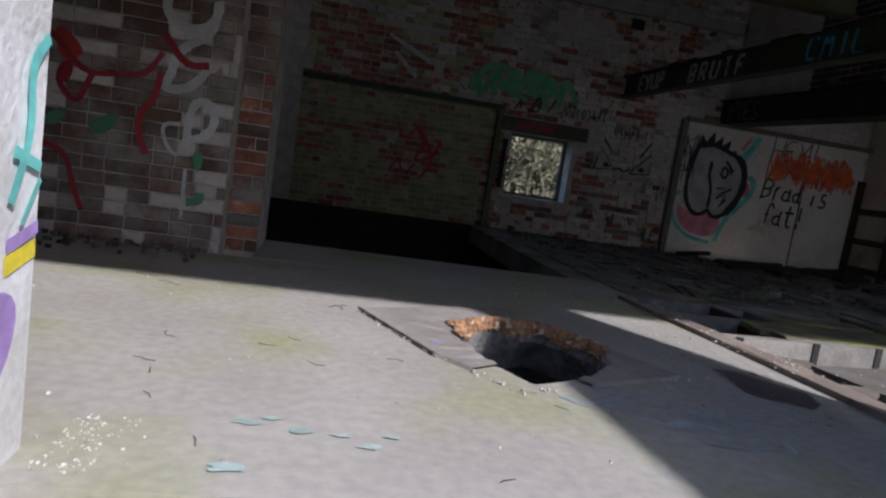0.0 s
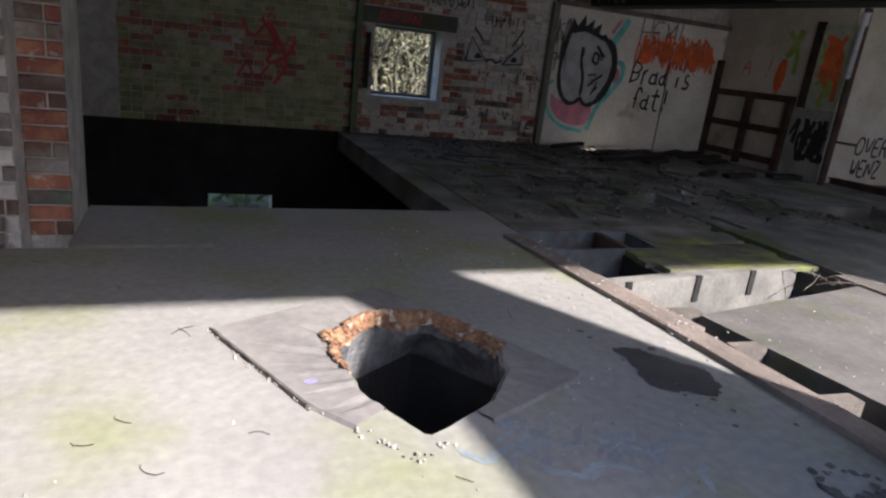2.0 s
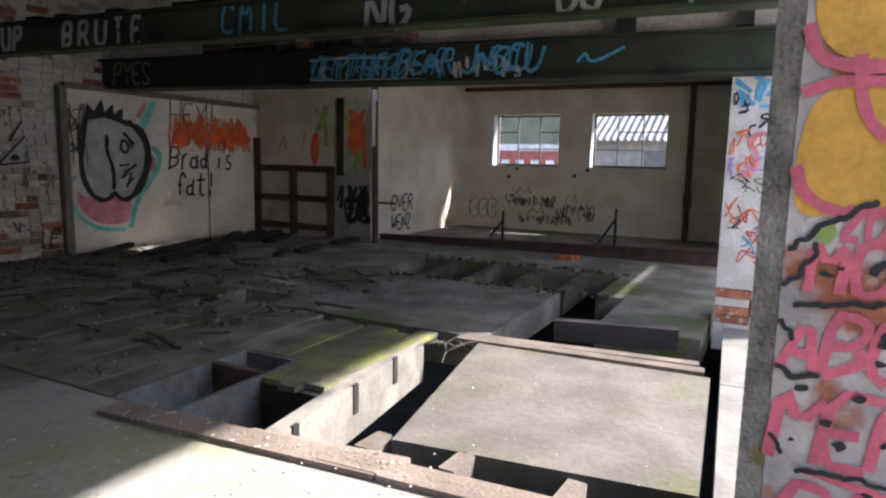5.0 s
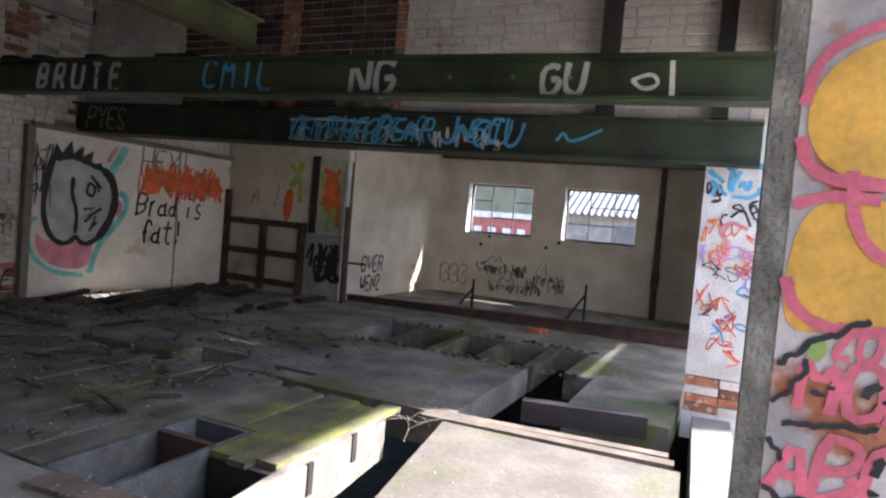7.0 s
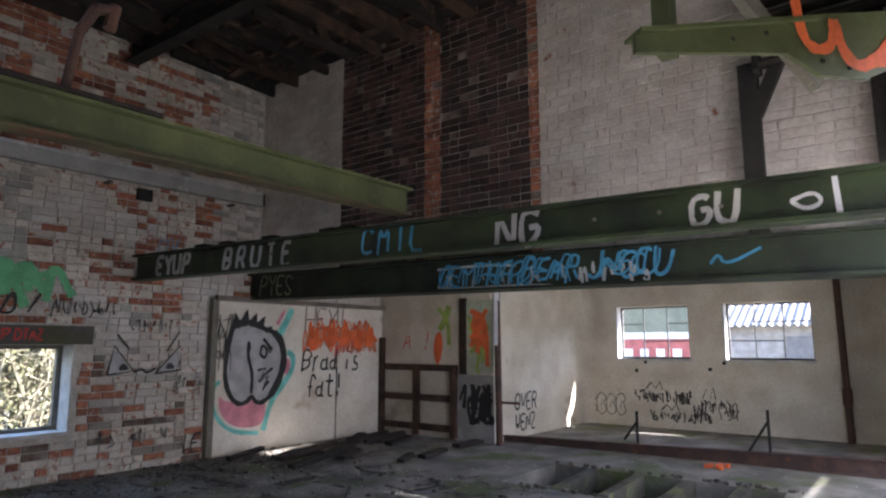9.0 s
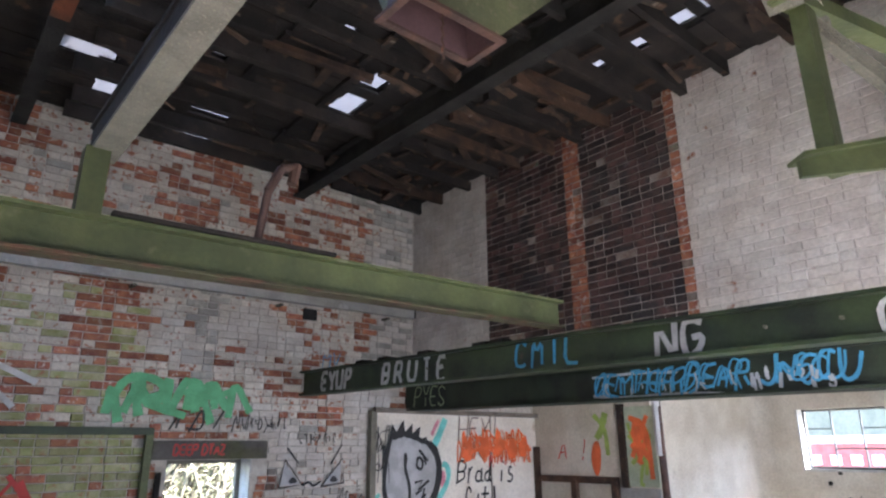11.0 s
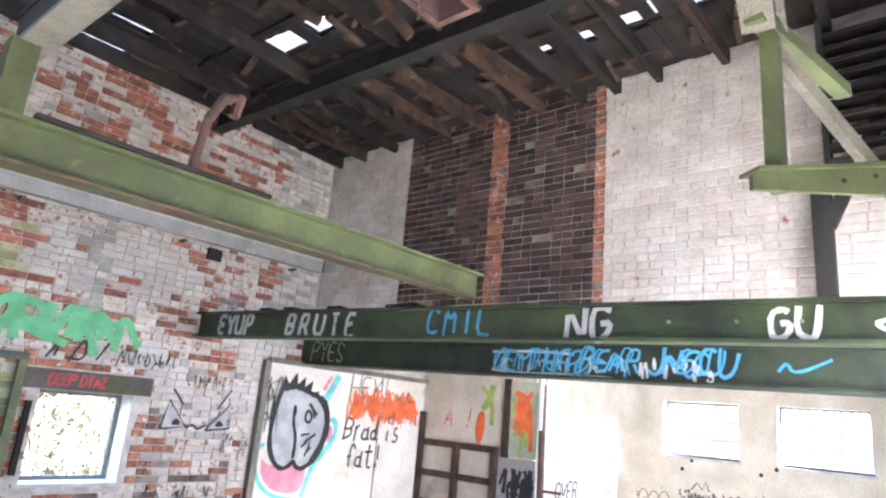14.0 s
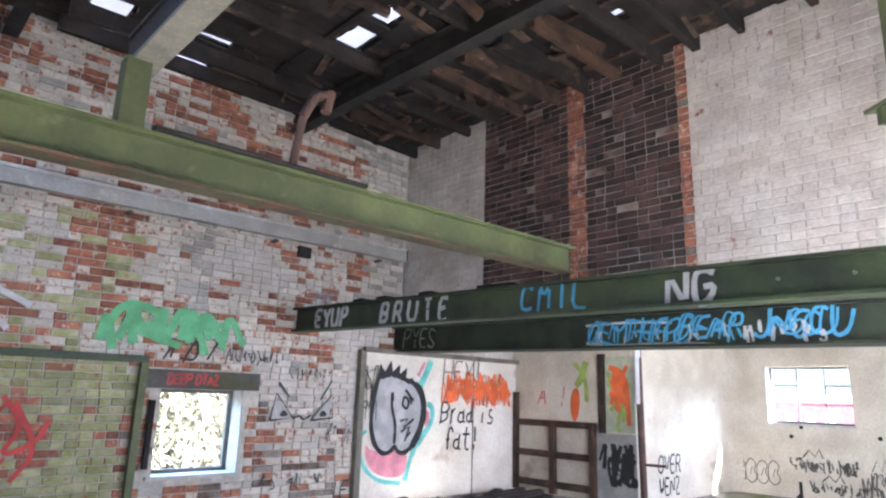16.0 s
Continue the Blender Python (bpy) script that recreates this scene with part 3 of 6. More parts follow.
# white panel on the brick wall, with its ledge and edge strip
panel = structure(Shape().box(5.02, GATE_X, WALL_A - 0.03, WALL_A + 0.015, 0.0, 1.84).ob("panel", material("panel_paint", (0.72, 0.68, 0.62), (0.62, 0.57, 0.50), 2, 40, 0.8, 0, 0.15, (0.5, 0.42, 0.34), 1.6, 0.66)), "white painted wall panel covered in graffiti", "wall panel")
part("ledge", Shape().box(4.98, GATE_X, WALL_A - 0.1, WALL_A - 0.03, 1.84, 1.9), OLDWOOD, panel)
part("edge_strip", Shape().box(4.94, 5.02, WALL_A - 0.07, WALL_A + 0.01, 0.0, 1.86), GREYSTEEL, panel)
part("joint", Shape().box(6.98, 7.0, WALL_A - 0.036, WALL_A - 0.03, 0.0, 1.84), OLDWOOD, panel)


def face_y(x, z, y=WALL_A):
    return Paint((x, y, z), (1, 0, 0), (0, 0, 1), (0, -1, 0))


def face_x(y, z, x):
    """A face that looks towards -x; u runs towards -y."""
    return Paint((x, y, z), (0, -1, 0), (0, 0, 1), (-1, 0, 0))


# the bulbous face with its outline


def face_at(*pts):
    """Points of the painted face, in hundredths of its width and height."""
    return [(5.16 + 0.0090 * u, 0.57 + 0.0117 * v) for u, v in pts]


p = face_y(0, 0, WALL_A - 0.032)
p.blob(face_at((-8, 14), (4, 4), (30, 8), (66, 6), (70, -8), (62, -24), (20, -22), (-4, -8))).line(face_at((84, 86), (90, 94), (97, 102)), 0.05).blob(face_at((102, 50), (112, 44), (106, 26), (98, 34)))
p.done("pink_paint", P_ROSE, panel, "faded rose spray paint")
p = face_y(0, 0, WALL_A - 0.034)
p.line(face_at((-6, 26), (-16, 22), (-17, 4), (-8, -12), (16, -26), (58, -30)), 0.05).line(face_at((104, 55), (115, 52), (116, 36), (96, 18), (76, 0), (66, -28)), 0.075).line(face_at((88, 74), (98, 86), (110, 104)), 0.1)
p.done("cyan_paint", P_CYAN, panel, "cyan spray outline")
body = face_at((6, 74), (0, 45), (1, 26), (10, 9), (25, 1), (38, 4), (44, 10), (50, 3), (62, 1), (80, 10), (96, 33), (99, 52), (90, 70), (76, 78), (64, 80), (40, 86), (14, 88))
p = face_y(0, 0, WALL_A - 0.037)
p.blob(body).done("silver_fill", P_SILVER, panel, "silver spray fill")
p = face_y(0, 0, WALL_A - 0.040)
p.line(smooth(body, 2, True) + [smooth(body, 2, True)[0]], 0.06, 0)
p.line(face_at((78, 77), (92, 68), (99, 48), (92, 26), (76, 8)), 0.1)
for u0, v0, u1, v1 in ((8, 84, 12, 97), (18, 86, 32, 102), (30, 86, 48, 98), (42, 84, 62, 95), (56, 80, 74, 84)):
    p.blob(face_at((u0, v0), (u1, v1), (u0 + 18, v0 - 1), (u0 + 9, v0 - 4)), 0)
p.line(face_at((36, 66), (35, 50), (44, 34), (43, 12)), 0.045).blob(face_at((33, 66), (38, 68), (40, 58), (35, 52)))
p.line(face_at((55, 53), (58, 64), (68, 58), (64, 48), (55, 53)), 0.035).line(face_at((60, 70), (76, 58)), 0.035, 0).line(face_at((66, 66), (73, 54)), 0.03, 0)
p.line(face_at((52, 36), (66, 38), (58, 28), (78, 38)), 0.035, 0).line(face_at((54, 24), (70, 30), (62, 14), (72, 24)), 0.035, 0)
p.done("black_outline", P_BLACK, panel, "black spray outline")
p = face_y(0, 0, WALL_A - 0.036)
write(p, "Brad is", 6.34, 0.96, 0.28, 0.03, 0.1, 1.1, 2, 0.35)
write(p, "fat!", 6.4, 0.6, 0.30, 0.03, 0.1, 1.1, 2, 0.35)
scrawl(p, 5.06, 1.0, 0.1, 0.7, 6, 0.014)
p.done("black_writing", P_BLACK, panel, "black marker writing")
p = face_y(0, 0, WALL_A - 0.038)
for k in range(46):
    u = 6.36 + 0.029 * k
    p.line([(u, 1.2 + rng.uniform(0, 0.2)), (u + rng.uniform(-0.08, 0.14), 1.5 + rng.uniform(0, 0.3)), (u + rng.uniform(0.02, 0.2), 1.26 + rng.uniform(-0.08, 0.25))], rng.uniform(0.014, 0.034))
p.line([(6.4, 1.34), (7.0, 1.42), (7.8, 1.38)], 0.05)
for u, v in ((6.42, 1.3), (6.72, 1.34), (7.0, 1.36), (7.28, 1.32), (7.5, 1.34)):
    p.blob([(u, v), (u + 0.08, v + 0.2), (u + 0.2, v + 0.22), (u + 0.22, v - 0.02), (u + 0.1, v - 0.08)])
p.done("orange_tag", P_ORANGE, panel, "bright orange spray tag")
p = face_y(0, 0, WALL_A - 0.0395)
write(p, "HEX!", 6.38, 1.52, 0.3, 0.018, 0.1, 1.25, 1, 0.4)
p.done("brown_letters", paint_of("brown_paint", (0.16, 0.09, 0.08)), panel, "thin dark brown spray letters")
p = face_y(0, 0, WALL_A - 0.039)
scrawl(p, 6.9, 1.14, 0.6, 0.3, 7, 0.02)
p.done("red_tag", P_RED, panel, "red spray tag")

# gate wall: timber rail, panels, post
gate = thing("timber_rail", (GATE_X, 7.6, 0.1), "dark brown timber rail frame fixed to a cream wall", "rail")
for z in (0.14, 0.55, 0.98):
    part("rail", Shape().box(GATE_X - 0.06, GATE_X - 0.005, 6.86, 8.32, z - 0.045, z + 0.045), BROWN, gate)
for y, zt in ((8.28, 1.42), (7.58, 1.0), (6.9, 1.02)):
    part("stile", Shape().box(GATE_X - 0.075, GATE_X - 0.002, y - 0.045, y + 0.045, 0.02, zt), BROWN, gate)
jamb = thing("door_post", (GATE_X, 6.75, 0), "dark brown timber post in the cream wall", "post")
part("post", Shape().box(GATE_X - 0.05, GATE_X, 6.69, 6.79, 0.9, 1.96), BROWN, jamb)
pn = structure(Shape().box(GATE_X - 0.03, GATE_X, 6.24, 6.68, 0.92, 1.92).ob("painted_panel", plain("pale_green_panel", (0.50, 0.56, 0.42))), "pale green panel with orange and pink spray", "panel")
p = face_x(6.68, 0.92, GATE_X - 0.034)
for k in range(7):
    p.line([(rng.uniform(0.02, 0.4), rng.uniform(0.0, 0.9)) for _ in range(4)], 0.05)
p.done("green_spray", P_LIME, pn)
p = face_x(6.68, 0.92, GATE_X - 0.038)
for k in range(6):
    p.line([(rng.uniform(0.05, 0.38), rng.uniform(0.05, 0.9)) for _ in range(3)], 0.07)
p.done("orange_spray", P_ORANGE, pn)
gp = structure(Shape().box(GATE_X - 0.03, GATE_X, 6.24, 6.84, 0.0, 0.9).ob("grey_panel", plain("grey_panel", (0.42, 0.41, 0.39))), "grey concrete panel blotched with black paint", "panel")
p = face_x(6.82, 0.0, GATE_X - 0.034)
scrawl(p, 0.12, 0.2, 0.42, 0.6, 14, 0.05)
p.done("black_spray", P_BLACK, gp)
p = face_x(8.3, 0, GATE_X - 0.004)
write(p, "A/!", 0.42, 1.25, 0.26, 0.018, 0.2)
p.done("red_marker", P_RED, wall_gate)
p = face_x(8.3, 0, GATE_X - 0.005)
p.blob([(1.06, 1.02), (1.14, 1.05), (1.19, 1.3), (1.16, 1.5), (1.06, 1.48), (1.0, 1.25)])
p.done("orange_blob", P_ORANGE, wall_gate)
p = face_x(8.3, 0, GATE_X - 0.006)
p.line([(1.3, 1.86), (1.2, 1.6), (1.12, 1.52)], 0.1).line([(1.1, 1.84), (1.28, 1.66), (1.3, 1.3)], 0.07)
p.done("lime_spray", P_LIME, wall_gate)
pp = thing("pipe_post", (GATE_X - 0.05, 6.12, -0.2), "rusty standing pipe with a white upper sleeve", "pipe")
ppipe = part("pipe", Shape().tube((GATE_X - 0.06, 6.13, -0.22), (GATE_X - 0.06, 6.15, 2.1), 0.045), RUST, pp)
part("sleeve", Shape().tube((GATE_X - 0.06, 6.16, 1.3), (GATE_X - 0.06, 6.16, 2.05), 0.056), WHITEWALL, ppipe, "white painted sleeve")
part("bracket", Shape().bar((GATE_X - 0.06, 6.15, 0.55), (GATE_X - 0.02, 5.85, 0.55), 0.03, 0.03), RUST, ppipe)
ib = thing("rusty_beam", (8.35, 4.0, -0.1), "rusty steel beam lying along the floor edge", "steel beam")
part("web", Shape().bar((8.25, 6.75, -0.02), (8.42, 1.55, 0.10), 0.02, 0.16), RUST, ib)
for dz in (-0.08, 0.08):
    part("flange", Shape().bar((8.25, 6.75, -0.02 + dz), (8.42, 1.55, 0.10 + dz), 0.11, 0.016), RUST, ib)
tagged(Shape().box(8.15, 8.5, 1.55, 6.7, -0.3, -0.105).ob("floor_kerb", DARKFLOOR), "dark concrete kerb under the rusty beam", "kerb")
wp = thing("wall_pipe", (FAR_X - 0.06, 2.46, 0), "dark rusty pipe running up the plaster wall", "pipe")
wpipe = part("pipe", Shape().tube((FAR_X - 0.06, 2.46, -0.22), (FAR_X - 0.06, 2.48, 2.38), 0.045), RUST, wp)
part("collar", Shape().tube((FAR_X - 0.06, 2.465, 0.5), (FAR_X - 0.06, 2.465, 0.72), 0.06), RUST, wpipe)
tagged(Shape().tube((FAR_X - 0.08, 1.5, 2.33), (FAR_X - 0.08, 6.2, 2.36), 0.035).ob("wall_pipe", RUST), "rusty pipe along the top of the plaster wall", "pipe")
tagged(Shape().box(9.3, 9.45, 1.55, 1.8, 0.0, 2.0).ob("leaning_board", OLDWOOD), "pale board standing against the front wall", "board")
MARK = paint_of("faded_marker", (0.10, 0.095, 0.09))
p = face_x(6.28, 0.12, FAR_X - 0.004)
for k in range(4):
    c = 0.1 + 0.17 * k
    p.line([(c - 0.08, 0.1), (c - 0.09, 0.3), (c, 0.4 + 0.02 * (k % 2)), (c + 0.09, 0.32), (c + 0.03, 0.22), (c + 0.1, 0.12), (c, 0.02), (c - 0.08, 0.1)], 0.014).line([(c - 0.02, 0.16), (c + 0.02, 0.28)], 0.012)
tagged(p.done("black_tag", MARK, wall_east, "outlined round marker letters"), kind="stuff")
for u, v, w, h, c, t in ((5.42, 0.38, 0.9, 0.22, 26, 0.022), (5.2, 0.1, 0.95, 0.18, 24, 0.02), (4.5, 0.18, 0.65, 0.3, 16, 0.017), (6.75, 0.0, 0.3, 0.18, 8, 0.016)):
    p = face_x(u, v, FAR_X - 0.004)
    scrawl(p, 0, 0, w, h, c, t)
    p.line([(0.2 * w, h), (0.3 * w, h * 1.5), (0.38 * w, h * 1.05), (0.45 * w, h * 1.6), (0.5 * w, h)], t, 0)
    tagged(p.done("black_tag", MARK, wall_east, "black marker tag"), kind="stuff")
p = Paint((8.45, 6.296, 0.1), (1, 0, 0), (0, 0, 1), (0, -1, 0))
write(p, "OVER", 0.1, 0.28, 0.24, 0.03, 0.1, 1.25)
write(p, "WENZ", 0.1, 0.0, 0.22, 0.03, 0.1, 1.25)
p.done("black_tag", P_BLACK, bpy.data.objects["wall_return"], "black marker tag")


# ---- windows ----
def steel_window(y0, y1, z0, z1, cols, rows, skip=()):
    w = thing("window_1" if y0 > 4 else "window_2", (FAR_X + 0.2, (y0 + y1) / 2, z0), "white painted steel window with thin glazing bars", "window", kind="structure")
    x = FAR_X + 0.2
    wf = part("window_frame", Shape().box(x - 0.02, x + 0.02, y0, y0 + 0.03, z0, z1).box(x - 0.02, x + 0.02, y1 - 0.03, y1, z0, z1).box(x - 0.019, x + 0.019, y0 + 0.03, y1 - 0.03, z0, z0 + 0.03).box(x - 0.019, x + 0.019, y0 + 0.03, y1 - 0.03, z1 - 0.03, z1), plain("dark_frame", (0.12, 0.12, 0.12)) if "dark_frame" not in bpy.data.materials else bpy.data.materials["dark_frame"], w)
    for k in range(1, cols):
        y = y0 + (y1 - y0) * k / cols
        part("glazing_bar", Shape().box(x - 0.012, x + 0.012, y - 0.009, y + 0.009, z0 + 0.03, z1 - 0.03), bpy.data.materials["dark_frame"], wf)
    for k in range(1, rows):
        z = z0 + (z1 - z0) * k / rows
        for c in range(cols):
            if (c, k) in skip:
                continue
            a, b = y0 + (y1 - y0) * c / cols + 0.01, y0 + (y1 - y0) * (c + 1) / cols - 0.01
            part("glazing_bar", Shape().box(x - 0.011, x + 0.011, a, b, z - 0.009, z + 0.009), bpy.data.materials["dark_frame"], wf)
    part("window_sill", Shape().box(FAR_X - 0.02, FAR_X + 0.18, y0 - 0.02, y1 + 0.02, z0 - 0.03, z0), WINFRAME, w)
    part("reveal", Shape().box(FAR_X - 0.004, FAR_X + 0.18, y1 - 0.004, y1 + 0.02, z0, z1), WINFRAME, w, "white painted reveal")


steel_window(4.52, 5.69, 1.08, 1.93, 3, 3, ((1, 2), (2, 1)))
steel_window(2.82, 3.99, 1.08, 1.93, 3, 3, ((0, 1), (2, 2)))
wa = thing("window_3", (3.0, WALL_A + 0.25, 0.5), "open window with a grey steel frame and white reveal", "window", kind="structure")
fy = WALL_A + 0.24
part("window_frame", Shape().box(2.58, 2.63, fy, fy + 0.05, 0.47, 1.31).box(3.39, 3.45, fy, fy + 0.05, 0.47, 1.31).box(2.63, 3.39, fy, fy + 0.05, 0.47, 0.51).box(2.63, 3.39, fy, fy + 0.05, 1.27, 1.31), GREYSTEEL, wa)
part("reveal", Shape().box(3.44, 3.455, WALL_A - 0.004, fy, 0.47, 1.31), WINFRAME, wa, "white painted reveal")
part("window_sill", Shape().box(2.52, 3.46, WALL_A - 0.02, fy, 0.44, 0.472), WINFRAME, wa)
part("lintel", Shape().box(2.42, 3.62, WALL_A - 0.02, WALL_A + 0.02, 1.315, 1.5), SLAB, wa, "grey concrete lintel")
part("shutter_stop", Shape().box(2.47, 2.52, WALL_A - 0.05, WALL_A - 0.012, 0.55, 1.2), BLACK, wa, "dark iron strip")
p = face_y(2.62, 1.36, WALL_A - 0.023)
write(p, "DEEP DTAZ", 0.0, 0, 0.1, 0.02, 0.05, 1.15)
p.done("red_writing", P_RED, wa, "faded red writing")

# bricked-up doorway frame beside the window
df = thing("steel_door_frame", (1.2, WALL_A - 0.05, 0), "green steel frame of a bricked-up doorway", "door frame")
part("head", Shape().box(-0.2, 2.4, WALL_A - 0.07, WALL_A - 0.012, 1.55, 1.62), DARKGREEN, df)
part("jamb", Shape().box(2.33, 2.4, WALL_A - 0.08, WALL_A - 0.012, 0.0, 1.55), GREENSTEEL, df)


# ---- steel beams with tags ----
def sloped_channel(x, top_a, top_b, bot_a, bot_b, mat, label, y0=FRONT_IN, y1=WALL_A + 0.02, depth=0.12):
    """A beam along y whose web faces -x; heights at y1 (a) and y0 (b)."""
    t = thing("steel_beam", (x, y1, bot_a), label, "steel beam")
    web = [(x + d, y, z) for d in (0.03, 0.045) for y, z in ((y1, bot_a), (y0, bot_b), (y0, top_b), (y1, top_a))]
    part("web", Shape().add(web, CUBE_F), mat, t)
    for za, zb in ((top_a, top_b), (bot_a, bot_b)):
        s_ = -1 if za == top_a else 1
        fl_ = [(x + d, y, z) for d in (-0.03, depth) for y, z in ((y1, za), (y0, zb), (y0, zb + s_ * 0.022), (y1, za + s_ * 0.022))]
        part("flange", Shape().add(fl_, CUBE_F), mat, t)
    return t


beam_1 = sloped_channel(4.0, 2.28, 2.11, 2.0, 1.88, DARKGREEN, "long green steel beam with white and blue spray tags")
# second beam: darker copy of the green steel, its shade put into the colour
beam_2 = sloped_channel(5.48, 2.2, 2.06, 1.87, 1.75, material("shaded_green_steel", (0.028, 0.04, 0.022), (0.013, 0.017, 0.012), 3, 45, 0.6, 0.1, 0.12, (0.06, 0.04, 0.03), 5, 0.66), "dark steel beam under the gable with blue spray tags", depth=0.3)


def on_beam(x, y, z, slope=0.024):
    return Paint((x + 0.026, y, z), (0, -1, -slope), (0, 0, 1), (-1, 0, 0))


for word, y, z, high, w, mat in (("EYUP", 7.93, 2.02, 0.21, 0.042, P_WHITE), ("BRUTE", 6.72, 2.0, 0.21, 0.034, P_WHITE), ("CMTL", 4.9, 1.99, 0.2, 0.022, P_BLUE), ("NG", 3.68, 1.93, 0.22, 0.03, P_SILVER), ("GU", 2.46, 1.93, 0.17, 0.025, P_WHITE)):
    p = on_beam(4.0, y, z)
    write(p, word, 0, 0, high, w * 1.25, 0.1, 1.9 if word in ("EXUP", "BRUTE") else 1.5, 1, 0.4)
    p.done("spray_tag", mat, beam_1, "spray painted letters")
p = on_beam(4.0, 1.98, 1.95)
p.line([(0.0, 0.05), (0.06, 0.0), (0.14, 0.03), (0.1, 0.09), (0.0, 0.05)], 0.02).line([(0.2, -0.03), (0.19, 0.15)], 0.025)
p.done("spray_tag", P_WHITE, beam_1, "spray painted letters")
p = on_beam(5.48, 8.2, 1.9)
write(p, "PYES", 0.05, 0.02, 0.24, 0.02, 0.1, 1.25)
p.done("spray_tag", paint_of("faded_lime_paint", (0.30, 0.36, 0.20)), beam_2, "thin faded green letters")
for word, y, mat, w in (("OEMTHER", 5.3, P_BLUE, 0.022), ("BEAR", 4.35, P_BLUE, 0.024), ("JNGCU", 3.72, P_BLUE, 0.028)):
    p = on_beam(5.48, y, 1.86)
    write(p, word, 0, 0, 0.21, w, 0.2, 1.2, 2, 0.8)
    write(p, word, -0.02, 0.015, 0.19, w * 0.7, 0.24, 1.22, 2, 0.9)
    p.done("spray_tag", mat, beam_2, "blue spray letters")
p = on_beam(5.48, 5.32, 1.84)
p.line([(0, 0.03), (0.3, 0.0), (0.9, 0.02), (1.3, 0.0)], 0.03).line([(0.0, 0.2), (0.5, 0.22), (0.9, 0.2)], 0.025)
scrawl(p, 1.5, 0.0, 0.6, 0.2, 9, 0.025)
scrawl(p, 0.0, 0.0, 1.4, 0.2, 9, 0.018)
p.done("spray_tag", P_SILVER, beam_2, "pale spray strokes")
p = on_beam(5.48, 2.75, 1.88)
p.line([(0, 0.02), (0.06, 0.1), (0.1, 0.0), (0.35, 0.12)], 0.022)
p.done("spray_tag", P_BLUE, beam_2, "blue spray stroke")
# plates, bolts and clutter on top of the beam
for y in (7.0, 6.6, 5.95, 5.2, 5.0):
    tagged(Shape().box(3.99, 4.1, y, y + 0.16, 2.28 - (8.34 - y) * 0.0236, 2.31 - (8.34 - y) * 0.0236).ob("packing_block", TIMBER), "small dark block on the steel beam", "block", "blocks on the beam")
for y in (7.9, 6.0, 3.0, 2.62, 2.3):
    part("bolt", Shape().tube((3.995 + 0.02, y, 2.14 - (8.34 - y) * 0.02), (4.03, y, 2.14 - (8.34 - y) * 0.02), 0.012, 6), GREYSTEEL, beam_1)

cross = thing("steel_beam", (4.0, 4.5, 2.2), "light green steel cross beam resting on the long beam", "steel beam")
CZ = 2.36
part("web", Shape().bar((-2.6, 4.52, CZ - 0.09 - 0.05), (3.98, 4.52, CZ - 0.09 + 0.05), 0.016, 0.17), GREENSTEEL, cross)
part("flange", Shape().bar((-2.6, 4.52, CZ - 0.05), (3.98, 4.52, CZ + 0.05), 0.13, 0.018), GREENSTEEL, cross)
part("flange", Shape().bar((-2.6, 4.52, CZ - 0.18 - 0.05), (3.98, 4.52, CZ - 0.18 + 0.05), 0.12, 0.014), material("rust_stained_green", (0.105, 0.105, 0.05), (0.07, 0.05, 0.032), 5, 50, 0.65, 0.1, 0.3, (0.14, 0.075, 0.045), 9, 0.54, third_soft=0.1), cross, "rust-stained lower flange")
part("lip", Shape().bar((1.0, 4.47, CZ + 0.03), (2.1, 4.47, CZ + 0.045), 0.05, 0.02), TIMBER, cross)
trunk = thing("cable_trunking", (1.4, WALL_A - 0.14, 3.1), "pale grey steel trunking along the brick wall", "trunking")
part("channel", Shape().bar((-2.6, WALL_A - 0.14, 3.085), (5.5, WALL_A - 0.14, 3.15), 0.09, 0.17), material("galvanised_steel", (0.50, 0.49, 0.47), (0.40, 0.39, 0.37), 5, 60, 0.65, 0.1, 0.15, (0.58, 0.57, 0.55), 6, 0.58), trunk)
part("lid_lip", Shape().bar((-2.6, WALL_A - 0.19, 3.155), (5.5, WALL_A - 0.19, 3.22), 0.012, 0.03), bpy.data.materials["galvanised_steel"], trunk)
# solid cap, black for the shade inside an open end
part("end_cap", Shape().box(5.5, 5.53, WALL_A - 0.185, WALL_A - 0.095, 3.07, 3.235), BLACK, trunk, "black cap painted as the shaded open end")
for x in (0.4, 2.0, 3.6, 5.1):
    part("bracket", Shape().box(x, x + 0.04, WALL_A - 0.13, WALL_A + 0.01, 2.975 + 0.008 * x, 3.0 + 0.008 * x), GREYSTEEL, trunk)
tagged(Shape().box(3.96, 4.13, WALL_A - 0.035, WALL_A + 0.01, 2.90, 3.03).ob("beam_socket", BLACK), "sooty cut-off beam end in the brick wall", "beam end")

# post, grey rail, hooked pipe on the cross beam
post = thing("steel_post", (0.8, 4.5, CZ), "short green steel post on the cross beam", "post")
part("post", Shape().box(0.76, 0.86, 4.47, 4.57, CZ - 0.02, 2.66), GREENSTEEL, post)
rail = thing("steel_rail", (0.9, 3.0, 2.66), "weathered grey steel rail running overhead", "steel rail")
part("bottom_flange", Shape().bar((0.84, 4.6, 2.66), (0.93, FRONT_IN, 2.78), 0.12, 0.02), GREYSTEEL, rail)
part("web", Shape().bar((0.80, 4.6, 2.73), (0.89, FRONT_IN, 2.85), 0.016, 0.14), BLACK, rail)
part("top_flange", Shape().bar((0.82, 4.6, 2.80), (0.91, FRONT_IN, 2.92), 0.08, 0.016), BLACK, rail)
hook = thing("swan_neck_pipe", (1.58, 4.5, CZ), "rusty bent pipe standing on the cross beam", "pipe")
